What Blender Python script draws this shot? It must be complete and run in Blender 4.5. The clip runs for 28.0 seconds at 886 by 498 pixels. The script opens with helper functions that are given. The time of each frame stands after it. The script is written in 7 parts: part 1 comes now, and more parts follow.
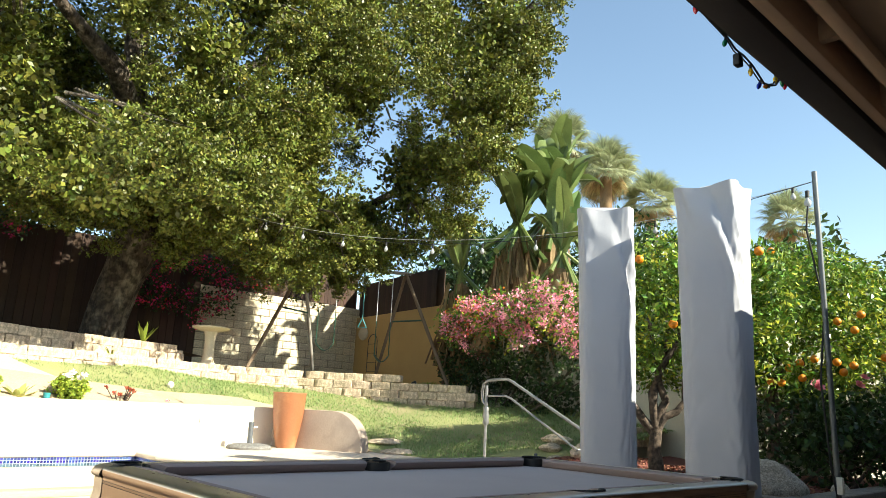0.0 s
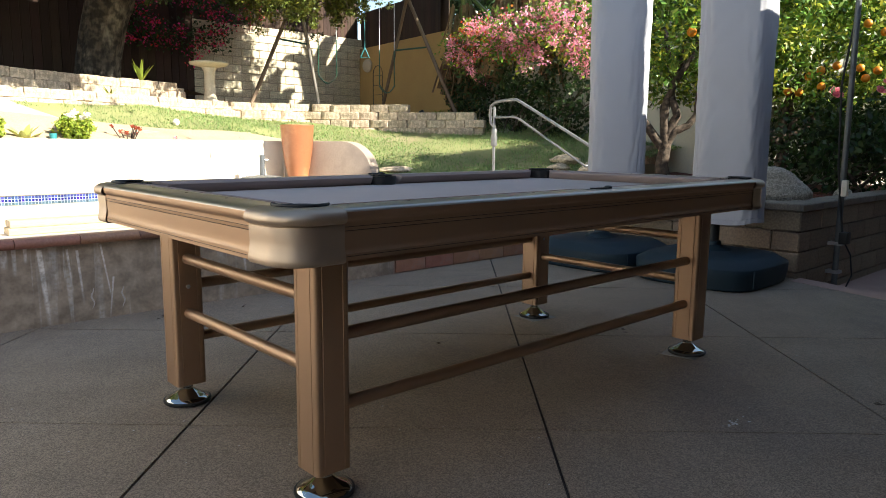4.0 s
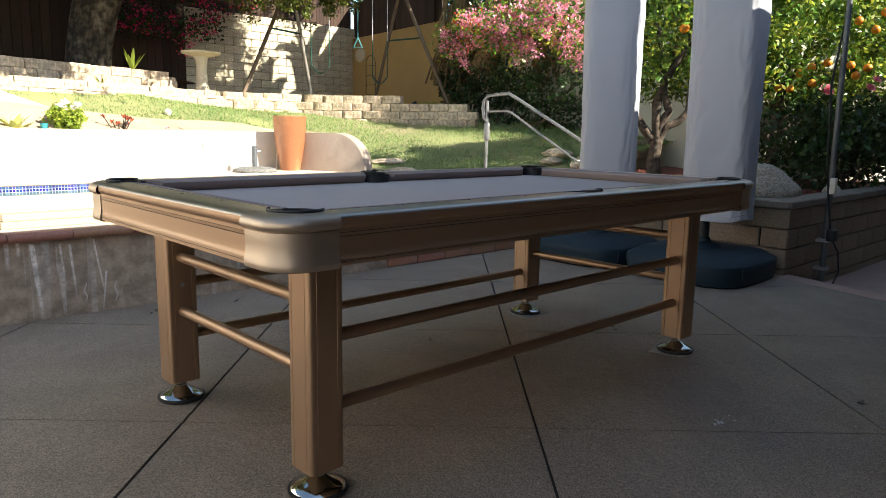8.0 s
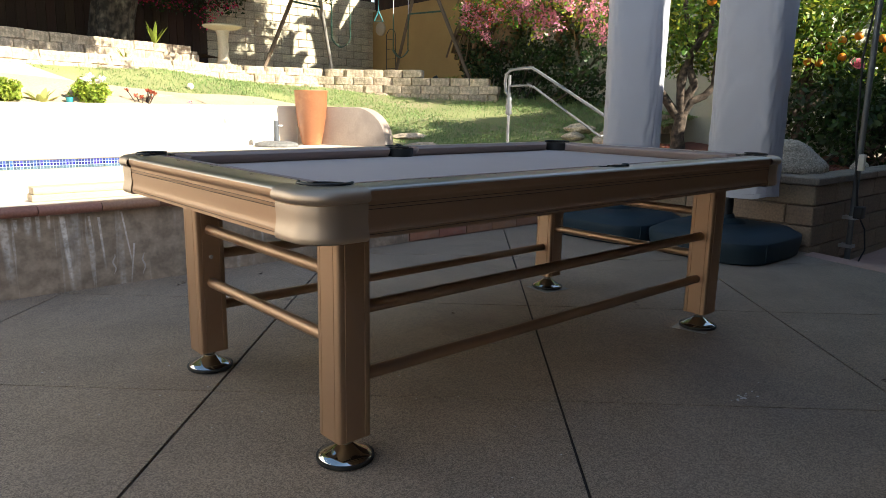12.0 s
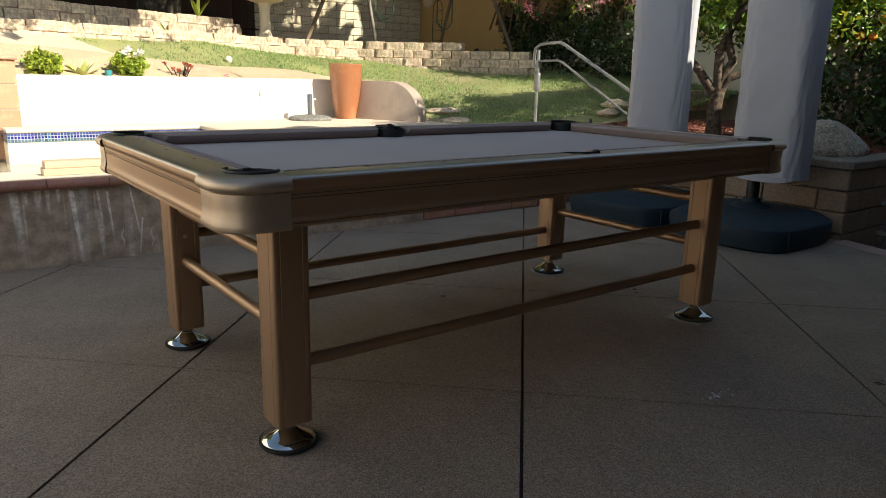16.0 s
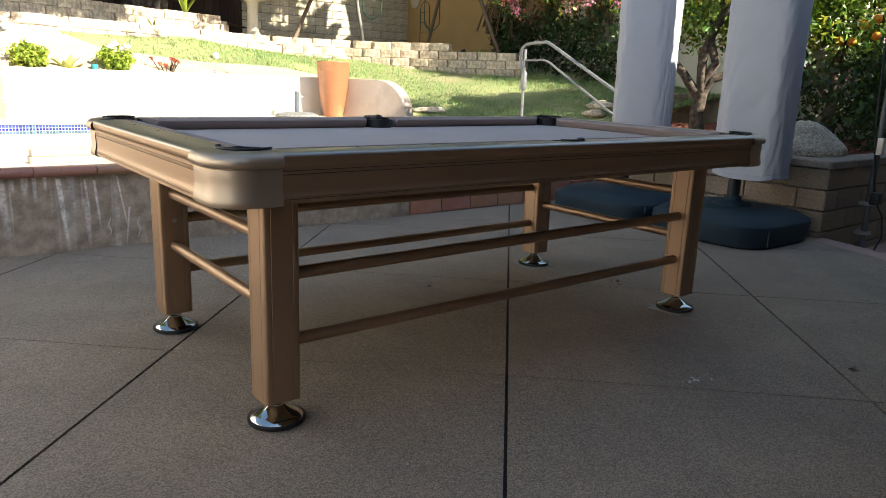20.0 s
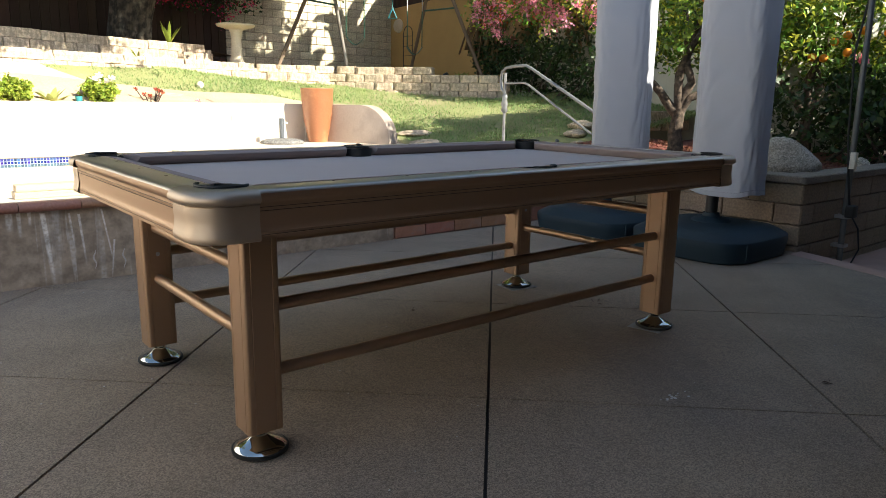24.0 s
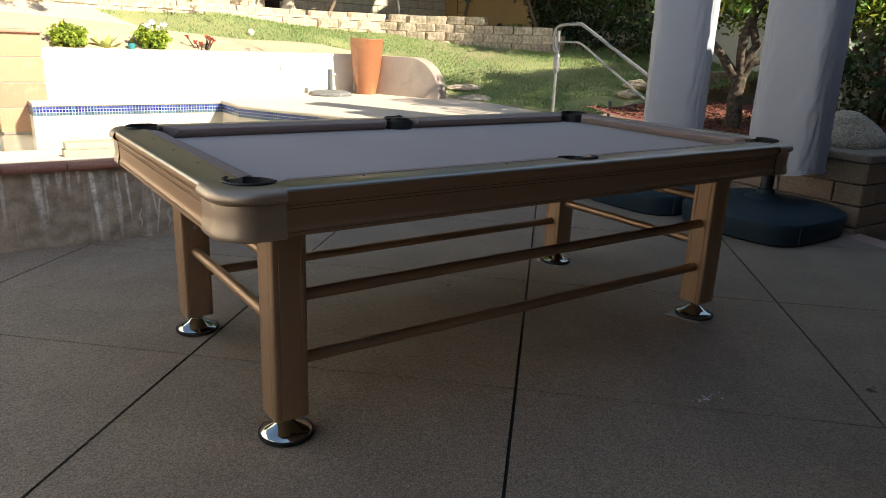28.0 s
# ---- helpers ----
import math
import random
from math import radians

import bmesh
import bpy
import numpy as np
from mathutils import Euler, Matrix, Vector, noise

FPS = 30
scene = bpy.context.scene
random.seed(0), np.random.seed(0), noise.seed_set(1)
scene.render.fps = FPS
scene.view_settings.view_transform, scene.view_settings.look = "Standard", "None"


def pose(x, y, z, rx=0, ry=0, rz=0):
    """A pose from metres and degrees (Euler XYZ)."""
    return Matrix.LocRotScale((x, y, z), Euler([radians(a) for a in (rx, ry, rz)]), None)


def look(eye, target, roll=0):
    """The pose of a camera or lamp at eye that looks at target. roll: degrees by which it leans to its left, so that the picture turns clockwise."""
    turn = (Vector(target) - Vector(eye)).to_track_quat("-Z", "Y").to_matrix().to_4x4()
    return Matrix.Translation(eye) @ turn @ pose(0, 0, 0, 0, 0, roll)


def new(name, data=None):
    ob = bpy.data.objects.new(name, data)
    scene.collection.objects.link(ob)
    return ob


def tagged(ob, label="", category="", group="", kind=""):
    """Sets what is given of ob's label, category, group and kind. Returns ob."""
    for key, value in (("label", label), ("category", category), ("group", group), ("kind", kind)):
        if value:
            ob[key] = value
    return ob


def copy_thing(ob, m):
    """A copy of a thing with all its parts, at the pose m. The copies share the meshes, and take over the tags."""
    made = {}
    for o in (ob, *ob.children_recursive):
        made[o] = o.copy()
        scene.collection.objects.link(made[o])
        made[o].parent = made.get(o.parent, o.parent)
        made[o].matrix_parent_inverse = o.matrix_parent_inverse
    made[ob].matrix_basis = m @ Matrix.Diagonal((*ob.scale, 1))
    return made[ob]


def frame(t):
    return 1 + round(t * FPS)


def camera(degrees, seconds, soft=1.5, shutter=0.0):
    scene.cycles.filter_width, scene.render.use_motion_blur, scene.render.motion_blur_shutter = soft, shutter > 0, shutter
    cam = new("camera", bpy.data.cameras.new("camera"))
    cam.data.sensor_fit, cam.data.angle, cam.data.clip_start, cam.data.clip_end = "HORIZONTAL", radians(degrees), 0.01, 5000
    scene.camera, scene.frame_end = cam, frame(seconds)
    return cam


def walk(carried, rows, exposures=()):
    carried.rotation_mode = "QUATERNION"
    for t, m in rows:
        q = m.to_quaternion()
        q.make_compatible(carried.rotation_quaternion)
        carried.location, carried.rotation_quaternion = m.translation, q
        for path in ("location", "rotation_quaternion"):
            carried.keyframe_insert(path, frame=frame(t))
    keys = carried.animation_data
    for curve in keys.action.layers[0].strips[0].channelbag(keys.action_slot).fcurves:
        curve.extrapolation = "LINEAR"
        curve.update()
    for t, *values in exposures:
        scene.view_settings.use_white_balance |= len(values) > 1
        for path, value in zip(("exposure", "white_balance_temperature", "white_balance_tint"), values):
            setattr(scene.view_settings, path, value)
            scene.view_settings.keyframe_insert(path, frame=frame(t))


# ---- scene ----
cam = camera(64.5, 28.0, 0.75)
EXPOSURES = [(0.0, 1.43, 6800, 1), (0.5, 1.40, 6700, 4), (1.0, 0.85, 7200, 6), (1.7, 1.45, 6600, 6), (12.5, 1.47, 6600, 6), (14.5, 1.20, 6800, 6), (15.0, 1.10, 7000, 6), (16.0, 0.92, 7000, 6), (18.4, 0.95, 6900, 6), (18.9, 1.65, 6600, 5), (20.5, 1.72, 6600, 5), (22.5, 1.47, 6600, 6), (26.5, 1.47, 6600, 6), (27.4, 1.20, 6800, 6), (28.0, 1.20, 6800, 6)]

# camera path: seconds, eye, target, roll
PATH = [
    (0, (-1.075, -1.592, 1.056), (0.249, -0.160, 1.497), 2.9),
    (0.5, (-1.024, -1.575, 1.01), (0.304, -0.081, 1.082), 2.2),
    (1, (-0.98, -1.551, 0.979), (0.369, -0.082, 0.825), 1.4),
    (1.5, (-0.959, -1.53, 0.969), (0.409, -0.099, 0.684), 1.0),
    (2, (-0.961, -1.512, 0.963), (0.406, -0.101, 0.593), 1.2),
    (2.5, (-0.957, -1.525, 0.961), (0.388, -0.102, 0.554), 0.8),
    (3, (-0.963, -1.517, 0.959), (0.38, -0.079, 0.599), 0.7),
    (3.5, (-0.958, -1.511, 0.961), (0.374, -0.054, 0.638), 0.7),
    (4, (-0.955, -1.515, 0.956), (0.383, -0.059, 0.655), 0.5),
    (4.5, (-0.956, -1.501, 0.95), (0.368, -0.044, 0.593), 0.8),
    (6.5, (-0.939, -1.498, 0.975), (0.378, -0.044, 0.586), 1.2),
    (7, (-0.941, -1.501, 0.985), (0.415, -0.082, 0.603), 1.0),
    (7.5, (-0.962, -1.527, 0.997), (0.384, -0.092, 0.638), 1.3),
    (8, (-0.972, -1.528, 0.999), (0.38, -0.092, 0.668), 1.0),
    (8.5, (-0.981, -1.523, 0.998), (0.369, -0.09, 0.647), 1.1),
    (9, (-0.985, -1.537, 1.016), (0.355, -0.105, 0.622), 0.9),
    (9.5, (-0.991, -1.55, 1.007), (0.353, -0.12, 0.625), 1.3),
    (10, (-0.992, -1.556, 1.004), (0.355, -0.124, 0.638), 1.9),
    (10.5, (-0.979, -1.535, 1.006), (0.368, -0.1, 0.65), 2.1),
    (11, (-0.962, -1.515, 1.002), (0.378, -0.076, 0.641), 1.5),
    (11.5, (-0.988, -1.516, 0.991), (0.337, -0.064, 0.621), 0.6),
    (12, (-0.999, -1.525, 0.996), (0.306, -0.064, 0.596), 1.1),
    (12.5, (-0.973, -1.526, 1.0), (0.326, -0.059, 0.602), 1.3),
    (14.5, (-0.875, -1.59, 1.11), (0.362, -0.087, 0.652), 3.2),
    (15, (-0.861, -1.689, 1.106), (0.331, -0.159, 0.621), 1.9),
    (15.5, (-0.807, -1.7, 1.08), (0.417, -0.193, 0.597), 1.7),
    (16, (-0.727, -1.69, 1.04), (0.444, -0.141, 0.56), 1.4),
    (16.5, (-0.695, -1.696, 1.032), (0.453, -0.136, 0.534), 0.8),
    (17, (-0.674, -1.694, 1.015), (0.476, -0.138, 0.506), 0.2),
    (17.5, (-0.659, -1.69, 1.026), (0.495, -0.137, 0.516), 0.6),
    (18, (-0.64, -1.675, 1.023), (0.503, -0.121, 0.498), 0.9),
    (18.5, (-0.654, -1.68, 1.032), (0.486, -0.133, 0.478), 1.2),
    (19, (-0.707, -1.714, 0.983), (0.452, -0.233, 0.303), 0.8),
    (19.5, (-0.738, -1.749, 0.988), (0.459, -0.233, 0.469), 1.2),
    (20, (-0.765, -1.731, 0.988), (0.441, -0.206, 0.519), 2.2),
    (20.5, (-0.751, -1.75, 0.997), (0.456, -0.22, 0.546), 1.9),
    (22.5, (-0.753, -1.767, 1.008), (0.467, -0.248, 0.558), 0.7),
    (23, (-0.754, -1.775, 1.013), (0.47, -0.252, 0.586), 0.3),
    (23.5, (-0.756, -1.783, 1.019), (0.473, -0.261, 0.606), 0.4),
    (24, (-0.762, -1.791, 1.025), (0.472, -0.273, 0.611), 0.9),
    (24.5, (-0.756, -1.792, 1.033), (0.494, -0.282, 0.637), 0.1),
    (25, (-0.729, -1.76, 1.013), (0.516, -0.239, 0.644), 0.3),
    (25.5, (-0.712, -1.724, 1.0), (0.536, -0.202, 0.645), 0.7),
    (26, (-0.704, -1.718, 0.99), (0.541, -0.2, 0.605), 0.5),
    (26.5, (-0.714, -1.732, 1.038), (0.515, -0.194, 0.691), 0.2),
    (27, (-0.692, -1.711, 1.097), (0.531, -0.186, 0.674), -0.3),
    (27.5, (-0.766, -1.758, 1.187), (0.43, -0.26, 0.617), 0.7),
    (28, (-0.679, -1.76, 1.16), (0.427, -0.193, 0.592), 2.3),
]
walk(cam, [(t, look(eye, target, roll)) for t, eye, target, roll in PATH], EXPOSURES)

# ---- world and sun ----
SUN_AZ = (0.371, -0.928)          # horizontal way to the sun
SUN_EL = radians(33)
world = bpy.data.worlds.new("sky")
scene.world = world
world.use_nodes = True
wn = world.node_tree.nodes
sky = wn.new("ShaderNodeTexSky")
sky.sky_type = "NISHITA"
sky.sun_disc = False
sky.sun_elevation = SUN_EL
sky.sun_rotation = math.atan2(SUN_AZ[0], SUN_AZ[1])
sky.altitude = 200
sky.air_density = 1.0
sky.dust_density = 0.5
sky.ozone_density = 0.3
world.node_tree.links.new(sky.outputs[0], wn["Background"].inputs[0])
wn["Background"].inputs[1].default_value = 0.105
sun = new("sun", bpy.data.lights.new("sun", "SUN"))
sun.data.energy = 5.0
sun.data.angle = radians(0.53)
sun.data.color = (1.0, 0.93, 0.82)
sun.matrix_world = look((SUN_AZ[0] * 20, SUN_AZ[1] * 20, 20 * math.tan(SUN_EL)), (0, 0, 0))

# ---- materials ----


def material(name, base, rough=0.6, metal=0.0, spread=0.15, scale=6.0, fine=60.0, bump=0.2, depth=0.004, island=0.0, random=0.0,
             stain=None, stain_scale=0.7, stain_at=0.58, coat=0.0, thin=0.0, spec=0.5, stretch=(1, 1, 1)):
    """A surface with colour varied at two scales, fine relief, and optional stains, leaf light and variation from piece to piece."""
    m = bpy.data.materials.new(name)
    m.use_nodes = True
    nt = m.node_tree
    n, link = nt.nodes, nt.links.new
    b = n["Principled BSDF"]
    b.inputs["Roughness"].default_value = rough
    b.inputs["Metallic"].default_value = metal
    b.inputs["Specular IOR Level"].default_value = spec
    b.inputs["Coat Weight"].default_value = coat
    tc = n.new("ShaderNodeTexCoord")
    mp = n.new("ShaderNodeMapping")
    mp.inputs["Scale"].default_value = stretch
    link(tc.outputs["Object"], mp.inputs[0])
    big = n.new("ShaderNodeTexNoise")
    big.inputs["Scale"].default_value = scale
    big.inputs["Detail"].default_value = 5
    link(mp.outputs[0], big.inputs["Vector"])
    small = n.new("ShaderNodeTexNoise")
    small.inputs["Scale"].default_value = fine
    small.inputs["Detail"].default_value = 3
    link(mp.outputs[0], small.inputs["Vector"])
    add = n.new("ShaderNodeMath")
    add.operation = "ADD"
    link(big.outputs[0], add.inputs[0])
    link(small.outputs[0], add.inputs[1])
    val = n.new("ShaderNodeMapRange")
    val.inputs[1].default_value = 0.6
    val.inputs[2].default_value = 1.4
    val.inputs[3].default_value = 1 - spread
    val.inputs[4].default_value = 1 + spread
    link(add.outputs[0], val.inputs[0])
    hsv = n.new("ShaderNodeHueSaturation")
    hsv.inputs["Color"].default_value = (*base, 1)
    link(val.outputs[0], hsv.inputs["Value"])
    out = hsv.outputs[0]
    if island or random:
        src = n.new("ShaderNodeNewGeometry") if island else n.new("ShaderNodeObjectInfo")
        r = src.outputs["Random Per Island" if island else "Random"]
        k = island or random
        mr = n.new("ShaderNodeMapRange")
        mr.inputs[3].default_value, mr.inputs[4].default_value = 1 - k, 1 + k
        link(r, mr.inputs[0])
        h2 = n.new("ShaderNodeHueSaturation")
        link(mr.outputs[0], h2.inputs["Value"])
        mh = n.new("ShaderNodeMapRange")
        mh.inputs[3].default_value, mh.inputs[4].default_value = 0.5 - k * 0.06, 0.5 + k * 0.06
        fr = n.new("ShaderNodeMath")
        fr.operation = "FRACT"
        mu = n.new("ShaderNodeMath")
        mu.operation = "MULTIPLY"
        mu.inputs[1].default_value = 7.31
        link(r, mu.inputs[0])
        link(mu.outputs[0], fr.inputs[0])
        link(fr.outputs[0], mh.inputs[0])
        link(mh.outputs[0], h2.inputs["Hue"])
        link(out, h2.inputs["Color"])
        out = h2.outputs[0]
    if stain:
        st = n.new("ShaderNodeTexNoise")
        st.inputs["Scale"].default_value = stain_scale
        st.inputs["Detail"].default_value = 7
        st.inputs["Roughness"].default_value = 0.65
        link(mp.outputs[0], st.inputs["Vector"])
        sr = n.new("ShaderNodeMapRange")
        sr.inputs[1].default_value, sr.inputs[2].default_value = stain_at - 0.06, stain_at + 0.1
        link(st.outputs[0], sr.inputs[0])
        mx = n.new("ShaderNodeMix")
        mx.data_type = "RGBA"
        link(sr.outputs[0], mx.inputs[0])
        link(out, mx.inputs[6])
        mx.inputs[7].default_value = (*stain, 1)
        out = mx.outputs[2]
    link(out, b.inputs["Base Color"])
    if bump:
        bp = n.new("ShaderNodeBump")
        bp.inputs["Strength"].default_value = bump
        bp.inputs["Distance"].default_value = depth
        link(add.outputs[0], bp.inputs["Height"])
        link(bp.outputs[0], b.inputs["Normal"])
    if thin:
        tr = n.new("ShaderNodeBsdfTranslucent")
        link(out, tr.inputs[0])
        mix = n.new("ShaderNodeMixShader")
        mix.inputs[0].default_value = thin
        link(b.outputs[0], mix.inputs[1])
        link(tr.outputs[0], mix.inputs[2])
        link(mix.outputs[0], n["Material Output"].inputs[0])
    return m


CONCRETE = material("patio_concrete", (0.272, 0.209, 0.155), 0.75, spread=0.16, scale=1.3, fine=190, bump=0.35, depth=0.002,
                    stain=(0.205, 0.16, 0.127), stain_scale=0.9)
BAND = material("pink_concrete_border", (0.42, 0.27, 0.22), 0.8, fine=120)
DECK = material("deck_concrete", (0.62, 0.52, 0.42), 0.8, scale=1.5, fine=120, spread=0.1)
JOINT = material("joint_filler", (0.04, 0.03, 0.025), 0.9, fine=200)
BRONZE = material("bronze_anodised_aluminium", (0.43, 0.28, 0.178), 0.48, metal=0.82, spread=0.05, scale=2, fine=420, bump=0.05, depth=0.0006)
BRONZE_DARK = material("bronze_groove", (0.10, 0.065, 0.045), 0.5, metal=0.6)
CASTING = material("bronze_corner_casting", (0.50, 0.395, 0.30), 0.46, metal=0.85, spread=0.04, scale=2, fine=500, bump=0.05, depth=0.0005)
SATIN = material("satin_rail_top", (0.48, 0.43, 0.37), 0.33, metal=0.88, spread=0.04, scale=2, fine=500, bump=0.05, depth=0.0005)
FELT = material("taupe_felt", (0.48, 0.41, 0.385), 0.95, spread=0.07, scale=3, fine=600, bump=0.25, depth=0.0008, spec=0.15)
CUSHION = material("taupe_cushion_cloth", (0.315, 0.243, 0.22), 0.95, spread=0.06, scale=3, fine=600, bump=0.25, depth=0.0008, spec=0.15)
RUBBER = material("black_rubber", (0.012, 0.012, 0.012), 0.55, fine=200)
CHROME = material("chrome", (0.52, 0.52, 0.48), 0.07, metal=1.0, spread=0.02, bump=0)
STUCCO_DAMP = material("brown_pool_wall_render", (0.33, 0.255, 0.19), 0.85, spread=0.22, scale=2.2, fine=70, bump=0.4, depth=0.005,
                       stain=(0.235, 0.18, 0.135), stain_scale=1.6)
nt = STUCCO_DAMP.node_tree
bs = nt.nodes["Principled BSDF"]
old = bs.inputs["Base Color"].links[0].from_socket
gc = nt.nodes.new("ShaderNodeTexCoord")
runs = []
for stretch, sc, lo, hi in (((1, 1, 0.035), 13.0, 0.60, 0.70), ((1, 1, 0.06), 31.0, 0.60, 0.68), ((1, 1, 1), 2.6, 0.44, 0.60)):
    mpn = nt.nodes.new("ShaderNodeMapping")
    mpn.inputs["Scale"].default_value = stretch
    nt.links.new(gc.outputs["Object"], mpn.inputs[0])
    nz = nt.nodes.new("ShaderNodeTexNoise")
    nz.inputs["Scale"].default_value = sc
    nz.inputs["Detail"].default_value = 4
    nz.inputs["Distortion"].default_value = 0.15
    nt.links.new(mpn.outputs[0], nz.inputs["Vector"])
    rm = nt.nodes.new("ShaderNodeMapRange")
    rm.inputs[1].default_value, rm.inputs[2].default_value = lo, hi
    nt.links.new(nz.outputs[0], rm.inputs[0])
    runs.append(rm.outputs[0])
def calc(op, p, q=0.0, tree=nt):
    """One arithmetic node on sockets or numbers."""
    m = tree.nodes.new("ShaderNodeMath")
    m.operation = op
    m.use_clamp = op == "MULTIPLY_ADD"
    for k, v in enumerate((p, q)):
        if isinstance(v, (int, float)):
            m.inputs[k].default_value = v
        else:
            tree.links.new(v, m.inputs[k])
    return m.outputs[0]


sepw = nt.nodes.new("ShaderNodeSeparateXYZ")
nt.links.new(gc.outputs["Object"], sepw.inputs[0])
px_, pz_ = sepw.outputs[0], sepw.outputs[2]
weak = calc("MULTIPLY", calc("MAXIMUM", runs[0], runs[1]), runs[2])
total = calc("MULTIPLY", weak, 0.45)
# each run: place, slant to the foot, half width, top, foot, strength
for x0, slant, half, top, foot, k in ((-0.088, 0.03, 0.016, 0.40, -0.02, 0.95), (-0.355, 0.02, 0.024, 0.41, 0.06, 0.55), (0.04, 0.02, 0.007, 0.39, 0.13, 0.7), (0.088, 0.02, 0.008, 0.38, 0.08, 0.8),
                                      (0.205, 0.05, 0.006, 0.40, 0.05, 0.8), (0.262, -0.03, 0.006, 0.22, -0.02, 0.8), (-0.245, 0.0, 0.02, 0.41, 0.31, 0.8), (-0.2, 0.0, 0.012, 0.41, 0.27, 0.7), (-0.512, 0.0, 0.012, 0.41, 0.12, 0.5),
                                      (-0.30, 0.0, 0.012, 0.40, 0.33, 0.7), (-0.15, 0.0, 0.01, 0.41, 0.33, 0.7), (-0.62, 0.01, 0.014, 0.41, 0.05, 0.6), (-0.78, 0.0, 0.01, 0.41, 0.2, 0.5), (1.02, 0.02, 0.012, 0.41, 0.1, 0.6), (1.3, 0.0, 0.015, 0.41, 0.22, 0.5)):
    down = calc("DIVIDE", calc("SUBTRACT", top, pz_), top - foot)
    off = calc("ABSOLUTE", calc("SUBTRACT", calc("SUBTRACT", px_, x0), calc("MULTIPLY", down, slant)))
    across = calc("MAXIMUM", calc("SUBTRACT", 1.0, calc("DIVIDE", off, half)), 0.0)
    ends = calc("MULTIPLY", calc("MAXIMUM", calc("SUBTRACT", 1.0, down), 0.0), calc("GREATER_THAN", down, 0.0))
    total = calc("MAXIMUM", total, calc("MULTIPLY", calc("MINIMUM", calc("MULTIPLY", calc("MULTIPLY", across, ends), 3.0), 1.0), k))
flaky = nt.nodes.new("ShaderNodeTexNoise")
flaky.inputs["Scale"].default_value = 55
flaky.inputs["Detail"].default_value = 4
nt.links.new(gc.outputs["Object"], flaky.inputs["Vector"])
patchy = nt.nodes.new("ShaderNodeMapRange")
patchy.inputs[1].default_value, patchy.inputs[2].default_value, patchy.inputs[3].default_value = 0.38, 0.56, 0.45
nt.links.new(flaky.outputs[0], patchy.inputs[0])
mun2_out = calc("MULTIPLY", total, patchy.outputs[0])
lm = nt.nodes.new("ShaderNodeMix")
lm.data_type = "RGBA"
nt.links.new(mun2_out, lm.inputs[0])
nt.links.new(old, lm.inputs[6])
lm.inputs[7].default_value = (0.72, 0.68, 0.65, 1)
nt.links.new(lm.outputs[2], bs.inputs["Base Color"])
LIME = material("white_lime_runs", (0.50, 0.45, 0.41), 0.9, spread=0.25, scale=20, fine=120)
TERRACOTTA = material("terracotta_coping", (0.32, 0.155, 0.10), 0.6, spread=0.25, scale=5, fine=80, random=0.2, stain=(0.42, 0.25, 0.17), stain_scale=3)
BRICKTILE = material("brick_red_riser_tile", (0.31, 0.145, 0.09), 0.7, spread=0.25, scale=9, fine=90, random=0.25, stain=(0.30, 0.21, 0.17), stain_scale=5)
GROUT = material("grout", (0.30, 0.26, 0.22), 0.95, fine=150)
WHITE_WALL = material("cream_painted_wall", (0.80, 0.74, 0.62), 0.85, spread=0.05, scale=2, fine=60, bump=0.3, stain=(0.66, 0.60, 0.50), stain_scale=2.2, stain_at=0.62)
# darker than the cream wall: the return's shade is put into this colour
SHADEPLASTER = material("pinkish_shade_plaster", (0.40, 0.32, 0.26), 0.85, spread=0.14, scale=3, fine=60, stain=(0.30, 0.24, 0.20), stain_scale=2.0)
POOLTILE = material("blue_glass_tile", (0.012, 0.025, 0.20), 0.15, spread=0.3, scale=40, fine=90, bump=0, random=0.0, island=0.55)
POOLTILE_PALE = material("pale_tile_backing", (0.42, 0.46, 0.50), 0.5, fine=90)
POOLTILE_GREY = material("grey_green_glass_tile", (0.10, 0.16, 0.20), 0.2, spread=0.3, scale=40, fine=90, bump=0, island=0.4)
POOLTILE_LIGHT = material("pale_blue_glass_tile", (0.06, 0.09, 0.25), 0.15, spread=0.3, scale=40, fine=90, bump=0, island=0.5)
STANDSTONE = material("grey_stand_stone", (0.17, 0.165, 0.155), 0.85, spread=0.3, scale=9, fine=90, bump=0.6, depth=0.006)
STANDSTEEL = material("dull_steel_tube", (0.13, 0.14, 0.15), 0.5, metal=0.4)
PLASTER = material("pool_plaster", (0.66, 0.58, 0.46), 0.85, spread=0.12, scale=3, fine=50, stain=(0.52, 0.43, 0.32), stain_scale=2.5)
PILLAR = material("peach_stone_tile", (0.46, 0.25, 0.15), 0.6, spread=0.15, scale=4, random=0.15, stain=(0.50, 0.34, 0.23), stain_scale=4)
WOOD = material("weathered_wood_plank", (0.50, 0.40, 0.27), 0.8, spread=0.25, scale=3, fine=40, stretch=(1, 12, 12))
GRASS = material("grass_blade", (0.22, 0.32, 0.11), 0.7, spread=0.25, scale=0.8, fine=8, bump=0, island=0.45, thin=0.35)
TURF = material("turf_soil", (0.26, 0.27, 0.11), 0.95, spread=0.3, scale=1.2, fine=60, bump=0.6, depth=0.02, stain=(0.32, 0.27, 0.15), stain_scale=1.5)
SOIL = material("bare_soil", (0.20, 0.135, 0.085), 0.95, spread=0.3, scale=3, fine=60, bump=0.8, depth=0.02)
DRYBED = material("dry_tan_earth", (0.44, 0.34, 0.23), 0.95, spread=0.2, scale=3, fine=50, bump=0.7, depth=0.015)
MULCH = material("red_wood_mulch", (0.20, 0.082, 0.052), 0.9, spread=0.35, scale=14, fine=90, bump=0.5, island=0.5)
